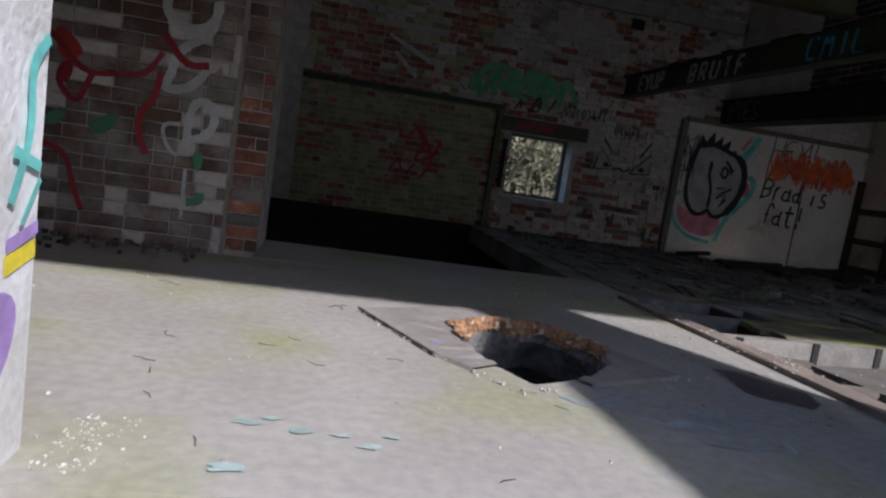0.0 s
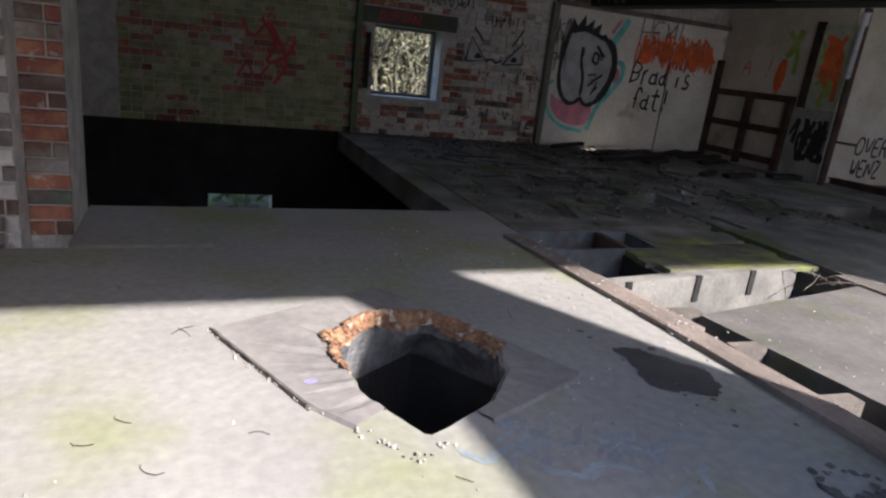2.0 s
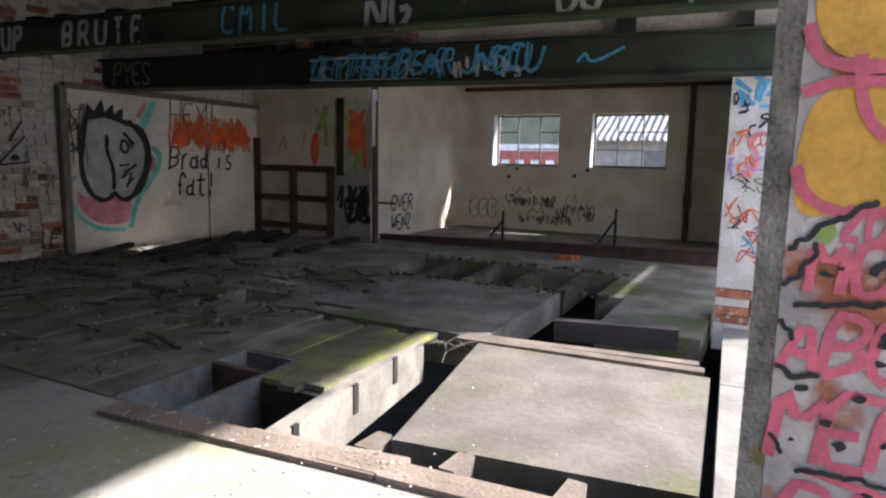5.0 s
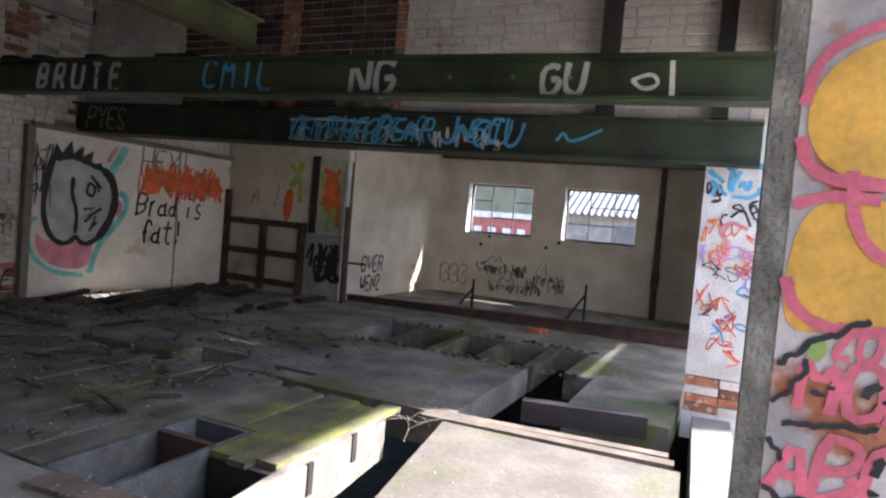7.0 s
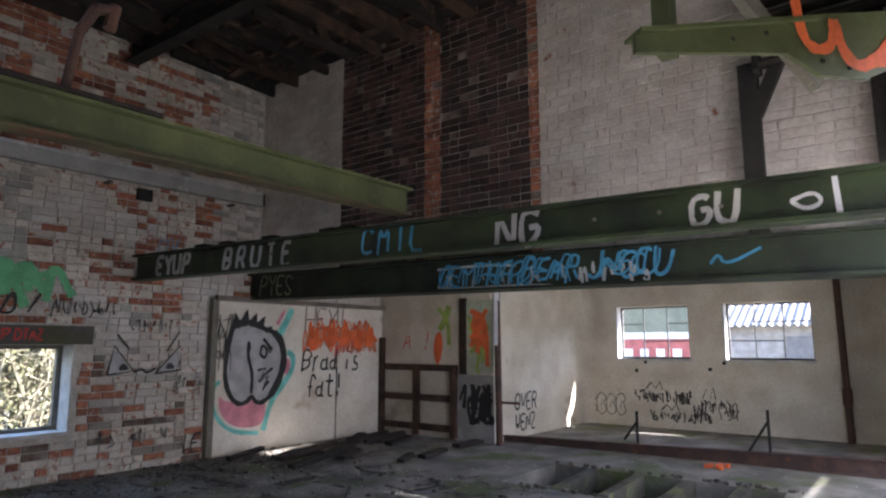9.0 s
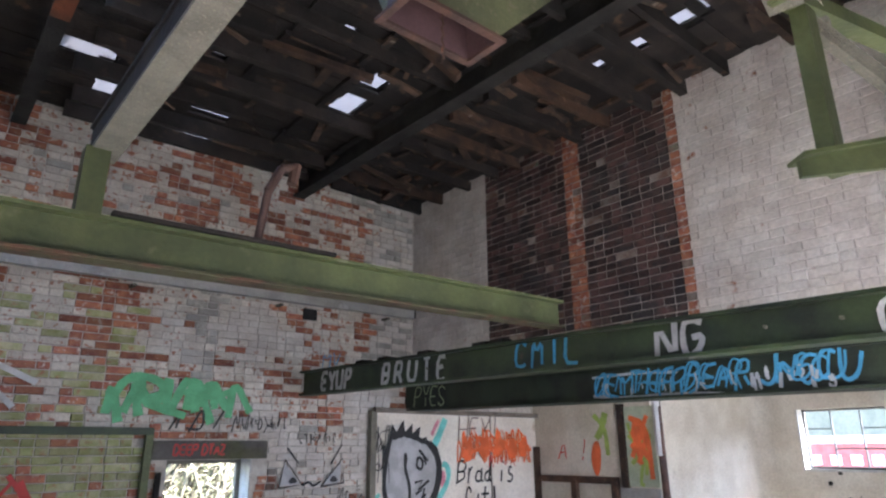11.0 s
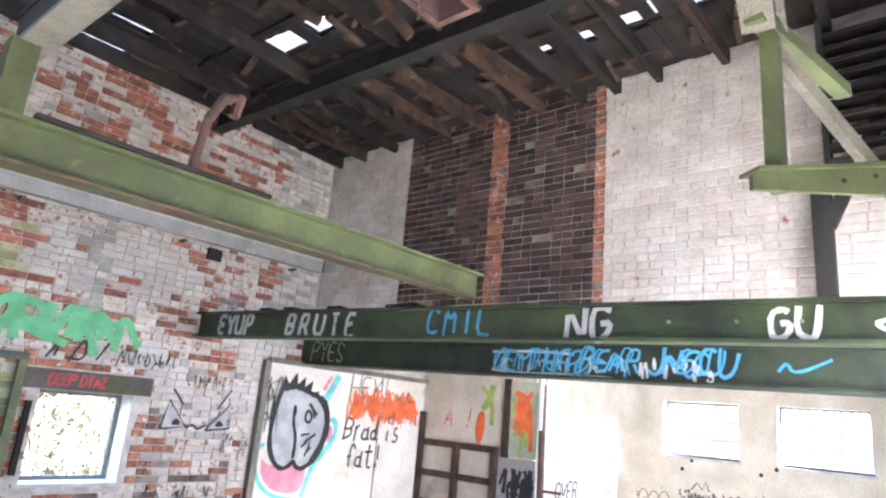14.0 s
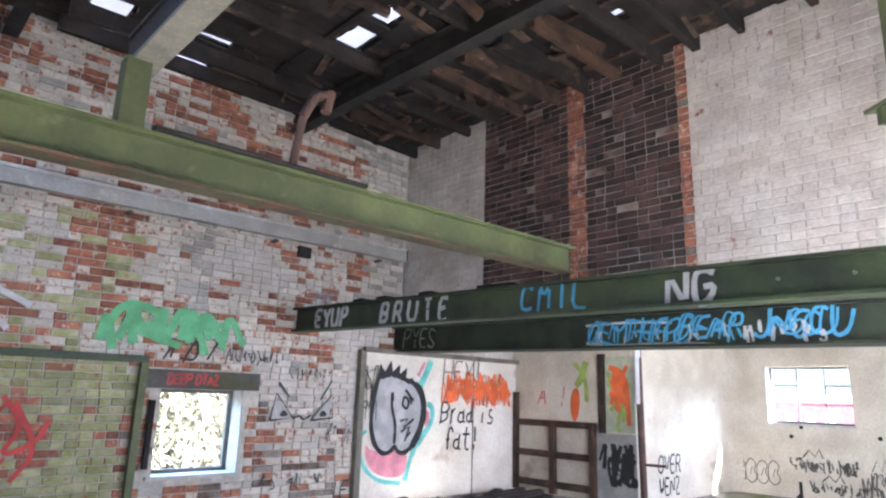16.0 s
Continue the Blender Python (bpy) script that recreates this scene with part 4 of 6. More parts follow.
part("stem", Shape().tube((1.58, 4.52, CZ), (1.62, 4.52, 2.68), 0.022), RUST, hook)
part("bend", Shape().tube((1.62, 4.52, 2.68), (1.68, 4.51, 2.82), 0.026).tube((1.68, 4.51, 2.82), (1.76, 4.5, 2.84), 0.026), RUST, hook)
part("ring", Shape().tube((1.74, 4.5, 2.74), (1.76, 4.5, 2.86), 0.03, 8), RUST, hook)

cross.location.y -= 0.1
for o in (post, rail, hook):
    o.location += Vector((0.1, -0.1, 0.02))

# bracket frame by the long beam
fr = thing("bracket_frame", (2.75, 2.2, 2.2), "light green steel bracket frame with an orange painted plate", "bracket frame")
part("post", Shape().box(2.37, 2.45, 2.02, 2.07, 2.16, 2.72), GREENSTEEL, fr)
PD, PN_ = Vector((0.79, -0.613, 0)), Vector((0.613, 0.79, 0))
outline = [(-0.02, 2.11), (0.27, 2.145), (0.49, 2.17), (0.61, 2.115), (0.78, 2.12), (1.1, 2.26), (1.23, 2.29), (1.23, 2.42), (1.1, 2.4), (0.43, 2.28), (-0.02, 2.16)]
n_ = len(outline)
plate_pts = [Vector((2.25, 2.06, z)) + PD * u + PN_ * d for d in (0.0, 0.018) for u, z in outline]
part("plate", Shape().add(plate_pts, [tuple(range(n_)), tuple(range(2 * n_ - 1, n_ - 1, -1))] + [(k, n_ + k, n_ + (k + 1) % n_, (k + 1) % n_) for k in range(n_)]), GREENSTEEL, fr, "cut steel plate with bolt holes")
part("ledge", Shape().bar((2.26, 2.09, 2.175), (2.75, 1.71, 2.295), 0.09, 0.012), GREENSTEEL, fr)
for u, z in ((0.3, 2.19), (0.42, 2.225), (0.62, 2.16), (0.72, 2.15), (0.95, 2.24)):
    c_ = Vector((2.25, 2.06, z)) + PD * u
    part("bolt_hole", Shape().tube(c_ - PN_ * 0.003, c_ + PN_ * 0.005, 0.008, 8), BLACK, fr)
part("arm", Shape().bar((2.26, 2.06, 2.72), (3.3, 1.95, 2.9), 0.06, 0.055), GREENSTEEL, fr)
part("brace", Shape().bar((2.44, 2.05, 2.7), (2.95, 1.72, 2.16), 0.035, 0.05), GREYSTEEL, fr)
part("brace", Shape().bar((2.33, 2.06, 2.7), (1.45, 1.93, 3.0), 0.10, 0.025), GREYSTEEL, fr, "wide pale grey brace")
part("brace", Shape().bar((2.58, 2.03, 2.74), (1.6, 1.9, 3.1), 0.025, 0.045), GREYSTEEL, fr)
p = Paint((2.85, 1.86, 2.20), (0.66, -0.75, 0), (0, 0, 1), (-0.75, -0.66, 0))
p = Paint(Vector((2.25, 2.06, 0)) - PN_ * 0.003, PD, (0, 0, 1), -PN_)
p.line([(0.53, 2.36), (0.55, 2.22), (0.6, 2.19), (0.66, 2.21), (0.67, 2.3)], 0.034).line([(0.67, 2.3), (0.7, 2.19), (0.76, 2.15), (0.84, 2.2), (0.93, 2.3)], 0.04).line([(0.78, 2.17), (0.9, 2.19), (1.02, 2.24)], 0.03)
p.done("orange_spray", P_ORANGE, fr, "orange spray paint")
st = thing("steel_strut", (5.45, 2.4, 2.15), "dark steel strut standing on the beam against the gable", "strut")
part("post", Shape().box(5.44, 5.52, 2.33, 2.46, 2.08, 3.35), BLACK, st)
part("post", Shape().box(5.44, 5.52, 1.55, 1.66, 2.08, 4.6), BLACK, st)
part("brace", Shape().bar((5.47, 2.36, 2.95), (5.47, 1.6, 4.6), 0.06, 0.09), BLACK, st)
lv = thing("slatted_screen", (5.5, 1.9, 3.3), "dark slatted screen high on the gable", "screen")
for k in range(11):
    part("slat", Shape().box(5.36, 5.5, FRONT_IN, 2.3, 3.3 + 0.115 * k, 3.33 + 0.115 * k), TIMBER, lv)
part("stile", Shape().box(5.34, 5.5, 2.3, 2.34, 3.25, 4.6), BLACK, lv)


# ---- hoppers ----
def frustum(lo, hi, z0, z1):
    """Walls of a funnel between two rectangles (x0, x1, y0, y1)."""
    def rect(r, z):
        return [(r[0], r[2], z), (r[1], r[2], z), (r[1], r[3], z), (r[0], r[3], z)]
    return Shape().add(rect(lo, z0) + rect(hi, z1), [(k, (k + 1) % 4, 4 + (k + 1) % 4, 4 + k) for k in range(4)])


def flange_ring(r, z, w, h):
    x0, x1, y0, y1 = r
    return Shape().box(x0 - w, x1 + w, y0 - w, y0, z - h, z).box(x0 - w, x1 + w, y1, y1 + w, z - h, z).box(x0 - w, x0, y0, y1, z - h, z - 0.001).box(x1, x1 + w, y0, y1, z - h, z - 0.001)


HOPPER = material("hopper_green", (0.125, 0.135, 0.07), (0.085, 0.09, 0.05), 3, 70, 0.65, 0.1, 0.25, (0.16, 0.145, 0.095), 26, 0.58, third_soft=0.12)
h1 = thing("hopper", (1.9, 3.4, 4.7), "large dull green steel hopper with a rusty mouth flange", "hopper")
M1 = (1.68, 2.16, 3.32, 3.51)
part("funnel", frustum(M1, (1.82, 2.95, 3.28, 4.0), 3.2, 4.0), HOPPER, h1)
part("body", frustum((1.82, 2.95, 3.28, 4.0), (1.82, 2.95, 3.28, 4.0), 4.0, ROOF_Z), HOPPER, h1)
part("seam", Shape().box(2.14, 2.15, 3.272, 3.28, 3.95, ROOF_Z), HOPPER, h1)
part("mouth_flange", flange_ring(M1, 3.2, 0.035, 0.02), RUST, h1, "rusty mouth flange")
part("throat", frustum(M1, (1.7, 2.14, 3.33, 3.5), 3.195, 3.45), plain("throat_purple", (0.11, 0.06, 0.065)), h1, "purple brown inside")
ch = Shape()
for k in range(9):
    ch.tube((1.86, 3.34, 3.2 - 0.028 * k), (1.868 if k % 2 else 1.855, 3.34, 3.175 - 0.028 * k), 0.006, 6)
part("chain", ch, RUST, h1, "short rusty chain")
h2 = thing("hopper", (2.0, 2.45, 4.7), "smaller grey green steel hopper with a square rusty mouth", "hopper")
M2 = (1.85, 2.13, 2.33, 2.54)
part("box", frustum((1.83, 2.15, 2.31, 2.56), (1.78, 2.32, 2.22, 2.64), 3.1, 3.42), HOPPER, h2)
part("lid", Shape().box(1.78, 2.32, 2.22, 2.64, 3.42, 3.435), HOPPER, h2)
part("duct", frustum((2.02, 2.28, 2.36, 2.6), (2.3, 2.62, 2.4, 2.7), 3.435, ROOF_Z), BLACK, h2, "sooty duct")
part("mouth_flange", flange_ring(M2, 3.1, 0.04, 0.02), RUST, h2, "rusty square mouth flange")
part("throat", frustum(M2, (1.86, 2.12, 2.34, 2.53), 3.098, 3.35), BLACK, h2)
vl = thing("hopper_valve", (1.95, 2.85, 3.55), "small dark greasy valve fixed to the hopper", "valve")
vs = Shape()
for _ in range(16):
    chunk(vs, (2.0 + rng.uniform(-0.08, 0.08), 2.8 + rng.uniform(-0.06, 0.06), 3.52 + rng.uniform(-0.07, 0.07)), rng.uniform(0.02, 0.05))
tagged(part("body", vs, BLACK, vl), kind="stuff")
part("bracket", Shape().bar((2.0, 2.78, 3.52), (2.3, 2.5, 3.7), 0.05, 0.05).bar((2.0, 2.82, 3.52), (2.04, 3.0, 3.66), 0.04, 0.04), BLACK, vl)
part("cable", Shape().tube((2.02, 2.86, 3.48), (2.06, 2.9, 3.1), 0.006, 6), BLACK, vl)

for o in (h1, h2, vl):
    o.location += Vector((0.08, -0.09, 0.0))

# ---- roof ----
HOLES = [(-0.8, 1.0, 4.3, 6.35), (2.08, 2.56, 7.8, 8.4), (2.12, 2.56, 7.26, 7.54), (0.85, 1.35, 7.0, 7.25), (1.28, 1.62, 7.35, 8.25), (1.95, 2.1, 6.38, 6.48), (3.25, 3.48, 5.86, 6.1), (3.24, 3.52, 6.32, 6.7), (2.7, 2.82, 5.4, 5.55), (4.70, 4.88, 4.33, 4.47), (4.70, 4.90, 3.93, 4.22), (4.70, 4.90, 3.54, 3.86), (4.30, 4.92, 2.66, 3.26),
         (4.6, 4.88, 3.3, 3.42), (4.36, 4.57, 2.27, 2.4), (4.44, 4.6, 1.92, 2.2), (4.7, 5.3, 1.55, 2.22), (4.2, 4.5, 7.36, 7.5), (0.9, 1.05, 6.3, 6.4)]
rf = Shape()
y = FRONT_IN
while y < WALL_A + 0.2:
    w = rng.uniform(0.12, 0.17)
    cuts = []
    for hx0, hx1, hy0, hy1 in HOLES:
        if hy0 < y + w / 2 < hy1:
            j = 0.16 if hx1 - hx0 > 1.5 else 0.03
            cuts.append((hx0 + rng.uniform(-j, j), hx1 + rng.uniform(-j, j)))
    if rng.random() < 0.25:
        c = rng.uniform(1.2, 5.2)
        cuts.append((c, c + rng.uniform(0.02, 0.07)))
    xs, a = [], -2.9
    for c0, c1 in sorted(cuts):
        if c0 > a:
            xs.append((a, c0))
        a = max(a, c1)
    xs.append((a, GABLE + 0.3))
    for a, b in xs:
        if b - a > 0.05:
            m = Matrix.Translation(((a + b) / 2, y + w / 2, ROOF_Z + rng.uniform(-0.012, 0.012))) @ Matrix.Rotation(rng.uniform(-0.05, 0.05), 4, "X")
            rf.box(-(b - a) / 2, (b - a) / 2, -w / 2 - 0.004, w / 2 + 0.004, 0, 0.025, m)
    y += w
ceiling = structure(rf.ob("ceiling", TIMBER), "burnt and broken roof boarding with daylight gaps", "ceiling")
sheet = Shape()
y = FRONT_IN
k = 0
while y < WALL_A + 0.2:
    cuts = sorted((h[0], h[1]) for h in HOLES if h[2] < y + 0.1 and h[3] > y)
    a = -2.9
    for c0, c1 in cuts + [(GABLE + 0.3, 9)]:
        if c0 > a + 0.02:
            sheet.box(a, min(c0, GABLE + 0.3), y, y + 0.1, ROOF_Z + 0.05 + 0.004 * (k % 2), ROOF_Z + 0.07 + 0.004 * (k % 2))
        a = max(a, c1)
    y += 0.1
    k += 1
structure(sheet.ob("roof", BLACK), "sooty roofing sheets over the boards", "roof")
y = 1.5
while y < 8.3:
    for xa, xb in ((1.0, 3.85), (4.05, GABLE - 0.005)) if rng.random() < 0.9 else ((4.05, GABLE - 0.005),):
        dz, y = rng.uniform(-0.07, 0.02), y + rng.uniform(-0.04, 0.04)
        xb = xb if xa > 4 or rng.random() < 0.7 else rng.uniform(2.2, 3.5)
        tagged(Shape().bar((xa + rng.uniform(0, 0.15), y, ROOF_Z - 0.09 + dz), (xb, y + rng.uniform(-0.07, 0.07), ROOF_Z - 0.09), rng.uniform(0.045, 0.075), rng.uniform(0.11, 0.17)).ob("roof_joist", BROWN if xa > 4 and dz < -0.025 else TIMBER), "charred timber roof joist", "joist", "roof joists")
    y += rng.uniform(0.4, 0.52)
for x in (1.5, 2.35, 3.1, 4.5, 4.95, 5.3):
    y = 1.45
    while y < 8.2:
        L_ = rng.uniform(0.5, 1.6)
        in_gap = any(h[0] - 0.06 < x < h[1] + 0.06 and h[2] < y + L_ and h[3] > y for h in HOLES)
        if rng.random() < 0.8 and not in_gap:
            tagged(Shape().bar((x + rng.uniform(-0.06, 0.06), y, ROOF_Z - 0.03), (x + rng.uniform(-0.06, 0.06), min(y + L_, 8.3), ROOF_Z - 0.03), 0.05, 0.04).ob("roof_batten", BROWN if x > 4 else TIMBER), "broken timber batten under the roof boards", "batten", "roof battens")
        y += L_ + 0.05
lath = Shape()
for _ in range(170):
    x, y, a = rng.uniform(1.15, 5.3), rng.uniform(1.7, 8.1), rng.choice((0, 0, 1.57)) + rng.uniform(-0.35, 0.35)
    if any(h[0] - 0.12 < x < h[1] + 0.12 and h[2] - 0.12 < y < h[3] + 0.12 for h in HOLES):
        continue
    l, z, d = rng.uniform(0.12, 0.5), ROOF_Z - rng.uniform(0.02, 0.12), rng.uniform(-0.1, 0.02)
    lath.bar((x - l / 2 * math.cos(a), y - l / 2 * math.sin(a), z), (x + l / 2 * math.cos(a), y + l / 2 * math.sin(a), z + d), rng.uniform(0.02, 0.09), 0.018)
tagged(lath.ob("broken_laths", material("scorched_lath", (0.11, 0.065, 0.042), (0.035, 0.027, 0.023), 5, 50, 0.9, 0, 0.5, (0.22, 0.17, 0.13), 6, 0.66, jitter=0.6)), "splintered brown laths hanging under the roof boards", "laths", kind="stuff")
rb = thing("roof_beam", (3.9, 5, 4.5), "blackened steel roof beam", "steel beam")
part("web", Shape().bar((3.93, FRONT_IN, 4.56), (3.80, WALL_A + 0.02, 4.56), 0.016, 0.24), BLACK, rb)
part("flange", Shape().bar((3.93, FRONT_IN, 4.44), (3.80, WALL_A + 0.02, 4.44), 0.15, 0.02), BLACK, rb)
part("flange", Shape().bar((3.93, FRONT_IN, 4.68), (3.80, WALL_A + 0.02, 4.68), 0.15, 0.02), BLACK, rb)
lb = thing("roof_beam", (0.8, 6, 4.5), "blackened steel roof beam with an orange rusted stretch", "steel beam")
part("flange", Shape().bar((0.82, 4.4, 4.46), (0.80, WALL_A + 0.02, 4.46), 0.13, 0.02), BLACK, lb)
part("web", Shape().bar((0.82, 4.4, 4.56), (0.80, WALL_A + 0.02, 4.56), 0.016, 0.2), BLACK, lb)
part("rust_patch", Shape().bar((0.82, 5.4, 4.447), (0.81, 6.3, 4.447), 0.134, 0.008), material("orange_rust", (0.24, 0.07, 0.026), (0.035, 0.024, 0.02), 3.5, 60, 0.85, 0.1, 0.4, (0.13, 0.045, 0.02), 9, 0.55, jitter=0.0, spread=0.2, third_soft=0.12), lb, "orange rusted stretch")
for a, b, w in (((2.9, 5.08, 4.74), (3.35, 4.75, 4.2), 0.09), ((4.2, 4.95, 4.74), (4.75, 4.55, 4.42), 0.1), ((2.2, 5.9, 4.66), (3.1, 5.6, 4.5), 0.07), ((1.3, 6.7, 4.66), (2.1, 6.4, 4.55), 0.08), ((4.2, 7.6, 4.745), (4.7, 7.2, 4.4), 0.05)):
    tagged(Shape().bar(a, b, w, 0.06).ob("broken_timber", BROWN), "broken timber hanging from the roof", "timber", "broken roof timbers")
tagged(Shape().tube((2.62, 3.95, 4.7), (2.66, 3.98, 3.75), 0.004, 5).ob("hanging_wire", BLACK), "thin wire hanging from the roof", "wire")


def sheet_material(name, colour, through_=0.5):
    """Sheeting that lets daylight through."""
    m = bpy.data.materials.new(name)
    m.use_nodes = True
    t = m.node_tree
    d, tr, mx = t.nodes.new("ShaderNodeBsdfDiffuse"), t.nodes.new("ShaderNodeBsdfTranslucent"), t.nodes.new("ShaderNodeMixShader")
    nz, cr = t.nodes.new("ShaderNodeTexNoise"), t.nodes.new("ShaderNodeMix")
    cr.data_type = "RGBA"
    nz.inputs["Scale"].default_value = 2.5
    cr.inputs["A"].default_value, cr.inputs["B"].default_value = (*colour, 1), (*[c * 0.7 for c in colour], 1)
    t.links.new(nz.outputs["Fac"], cr.inputs["Factor"])
    for n in (d, tr):
        t.links.new(cr.outputs["Result"], n.inputs["Color"])
    mx.inputs[0].default_value = through_
    t.links.new(d.outputs[0], mx.inputs[1])
    t.links.new(tr.outputs[0], mx.inputs[2])
    t.links.new(mx.outputs[0], t.nodes["Material Output"].inputs["Surface"])
    return m


PANE = sheet_material("rooflight_sheet", (0.36, 0.355, 0.36))
for hx0, hx1, hy0, hy1 in HOLES[1:]:
    tagged(Shape().box(hx0 - 0.05, hx1 + 0.05, hy0 - 0.12, hy1 + 0.12, ROOF_Z + 0.076, ROOF_Z + 0.082).ob("rooflight_sheet", PANE), "dull translucent sheet over a gap in the roof", "roof sheet", "rooflight sheets")
# ragged roofing at the edge of the opening and pale corrugated sheets beyond
rg = Shape()
for k in range(60):
    t = rng.random()
    x, y = (rng.uniform(-0.4, 1.1), 6.35 + rng.uniform(-0.1, 0.1)) if k % 2 else (1.05 + rng.uniform(-0.1, 0.1), rng.uniform(4.3, 6.4))
    w, l = rng.uniform(0.05, 0.14), rng.uniform(0.12, 0.3)
    m = Matrix.Translation((x, y, ROOF_Z + rng.uniform(-0.03, 0.05))) @ Euler((rng.uniform(-0.4, 0.4), rng.uniform(-0.3, 0.3), rng.uniform(0, 3))).to_matrix().to_4x4()
    rg.add([m @ Vector(q) for q in ((-l, -w, 0), (l * 0.6, -w * 0.7, 0), (l, 0, 0.01), (l * 0.4, w, 0), (-l, w * 0.8, 0), (-l, -w, 0.012), (l * 0.6, -w * 0.7, 0.012), (l, 0, 0.02), (l * 0.4, w, 0.012), (-l, w * 0.8, 0.012))], [(4, 3, 2, 1, 0), (5, 6, 7, 8, 9)] + [(j, (j + 1) % 5, 5 + (j + 1) % 5, 5 + j) for j in range(5)])
tagged(rg.ob("torn_roofing", BLACK), "torn black roofing felt at the roof opening", "roofing", kind="stuff")
cs = Shape()
n = 70
vs = []
for k in range(n + 1):
    x = -1.4 + 2.6 * k / n
    z = 0.02 * math.sin(k * 1.6)
    vs += [(x, 5.75, 5.05 + z), (x, 8.2, 5.55 + z)]
cs.add(vs, [(2 * k, 2 * k + 2, 2 * k + 3, 2 * k + 1) for k in range(n)])
for y_ in (5.9, 8.1):
    tagged(Shape().bar((-1.4, y_, ROOF_Z + 0.05), (-1.4, y_, 5.02 + (y_ - 5.75) * 0.204), 0.06, 0.06, (0, 1, 0)).bar((1.15, y_, ROOF_Z + 0.05), (1.15, y_, 5.02 + (y_ - 5.75) * 0.204), 0.06, 0.06, (0, 1, 0)).bar((-1.45, y_, 5.01 + (y_ - 5.75) * 0.204), (1.2, y_, 5.01 + (y_ - 5.75) * 0.204), 0.05, 0.05).ob("sheet_trestle", GREYSTEEL), "grey frame carrying the corrugated sheets", "frame", "sheet frames")
cs2 = Shape()
cs2.add([(v[0], v[1] * 0.9 - 2.6, v[2] - 0.12) for v in vs], [(2 * k, 2 * k + 2, 2 * k + 3, 2 * k + 1) for k in range(n)])
for y_ in (2.6, 4.7):
    tagged(Shape().bar((-1.4, y_, ROOF_Z + 0.05), (-1.4, y_, 4.93 + (y_ - 2.575) * 0.226), 0.06, 0.06, (0, 1, 0)).bar((1.15, y_, ROOF_Z + 0.05), (1.15, y_, 4.93 + (y_ - 2.575) * 0.226), 0.06, 0.06, (0, 1, 0)).bar((-1.45, y_, 4.89 + (y_ - 2.575) * 0.226), (1.2, y_, 4.89 + (y_ - 2.575) * 0.226), 0.04, 0.04).ob("sheet_trestle", GREYSTEEL), "grey frame carrying the corrugated sheets", "frame", "sheet frames")
tagged(cs.ob("corrugated_sheet", sheet_material("cream_sheet", (0.34, 0.31, 0.24), 0.04)), "cream corrugated sheets above the roof opening", "roofing sheet", "roofing sheets")
tagged(cs2.ob("corrugated_sheet", bpy.data.materials["cream_sheet"]), "cream corrugated sheets above the roof opening", "roofing sheet", "roofing sheets")

# ---- painted piers of the opening ----
pier = thing("painted_pier", (2.62, 0.92, -0.5), "brick pier sprayed amber and coral beside the opening", "pier")
part("core", Shape().box(2.292, 2.868, FRONT_OUT - 0.02, FRONT_IN + 0.006, -0.5, 2.1), material("pier_render", (0.55, 0.48, 0.44), (0.34, 0.30, 0.28), 5, 40, 0.85, 0, 0.4, (0.36, 0.13, 0.07), 4, 0.55), pier)
part("corner_board", Shape().box(2.294, 2.42, FRONT_IN + 0.007, FRONT_IN + 0.065, -0.45, 2.1), material("corner_timber", (0.30, 0.27, 0.22), (0.14, 0.125, 0.105), 9, 70, 0.9, 0, 0.8, (0.20, 0.17, 0.06), 3, 0.58), pier, "weathered grey timber edge")
p = face_x(FRONT_IN, 0, 2.289)
p.blob([(0.0, 1.02), (-0.0, 1.2), (0.03, 1.3), (0.12, 1.33), (0.24, 1.3), (0.38, 1.24), (0.4, 1.1), (0.26, 1.05), (0.1, 1.03)])
p.blob([(0.0, 1.47), (0.03, 1.6), (0.16, 1.68), (0.36, 1.66), (0.41, 1.5), (0.38, 1.38), (0.2, 1.35), (0.06, 1.37)])
p.done("amber_paint", P_YELLOW, pier, "amber spray fill")
p = face_x(FRONT_IN, 0, 2.286)
p.line([(0.0, 1.14), (0.02, 1.07), (0.1, 1.03), (0.26, 1.05), (0.4, 1.1)], 0.026).line([(0.0, 1.3), (0.06, 1.325), (0.16, 1.32)], 0.026)
p.line([(0.0, 1.45), (0.02, 1.38), (0.08, 1.355), (0.2, 1.35)], 0.028).line([(0.105, 1.38), (0.112, 1.29), (0.135, 1.23), (0.18, 1.19), (0.26, 1.2)], 0.024)
p.line([(0.0, 1.52), (0.02, 1.63), (0.14, 1.7), (0.3, 1.7), (0.41, 1.64)], 0.024)
p.done("coral_outline", P_PINK, pier, "coral red spray outline")
for word, u, v, high, wide, gap_ in (("ZO", 0.1, 0.975, 0.07, 0.016, 1.3), ("MOR", 0.045, 0.85, 0.125, 0.022, 1.3), ("ABOR", 0.005, 0.66, 0.14, 0.024, 1.2), ("MERK", 0.005, 0.44, 0.18, 0.026, 1.05), ("RSE", 0.03, 0.2, 0.18, 0.026, 1.15)):
    p = face_x(FRONT_IN, 0, 2.286)
    write(p, word, u, v, high, wide, 0.1, gap_, 1)
    p.done("coral_letters", P_PINK, pier, "coral red spray letters")
p = face_x(FRONT_IN, 0, 2.2865)
p.line([(0.08, 0.42), (0.2, 0.4), (0.36, 0.36)], 0.02)
p.done("coral_stroke", P_PINK, pier, "coral red spray stroke")
p = face_x(FRONT_IN, 0, 2.283)
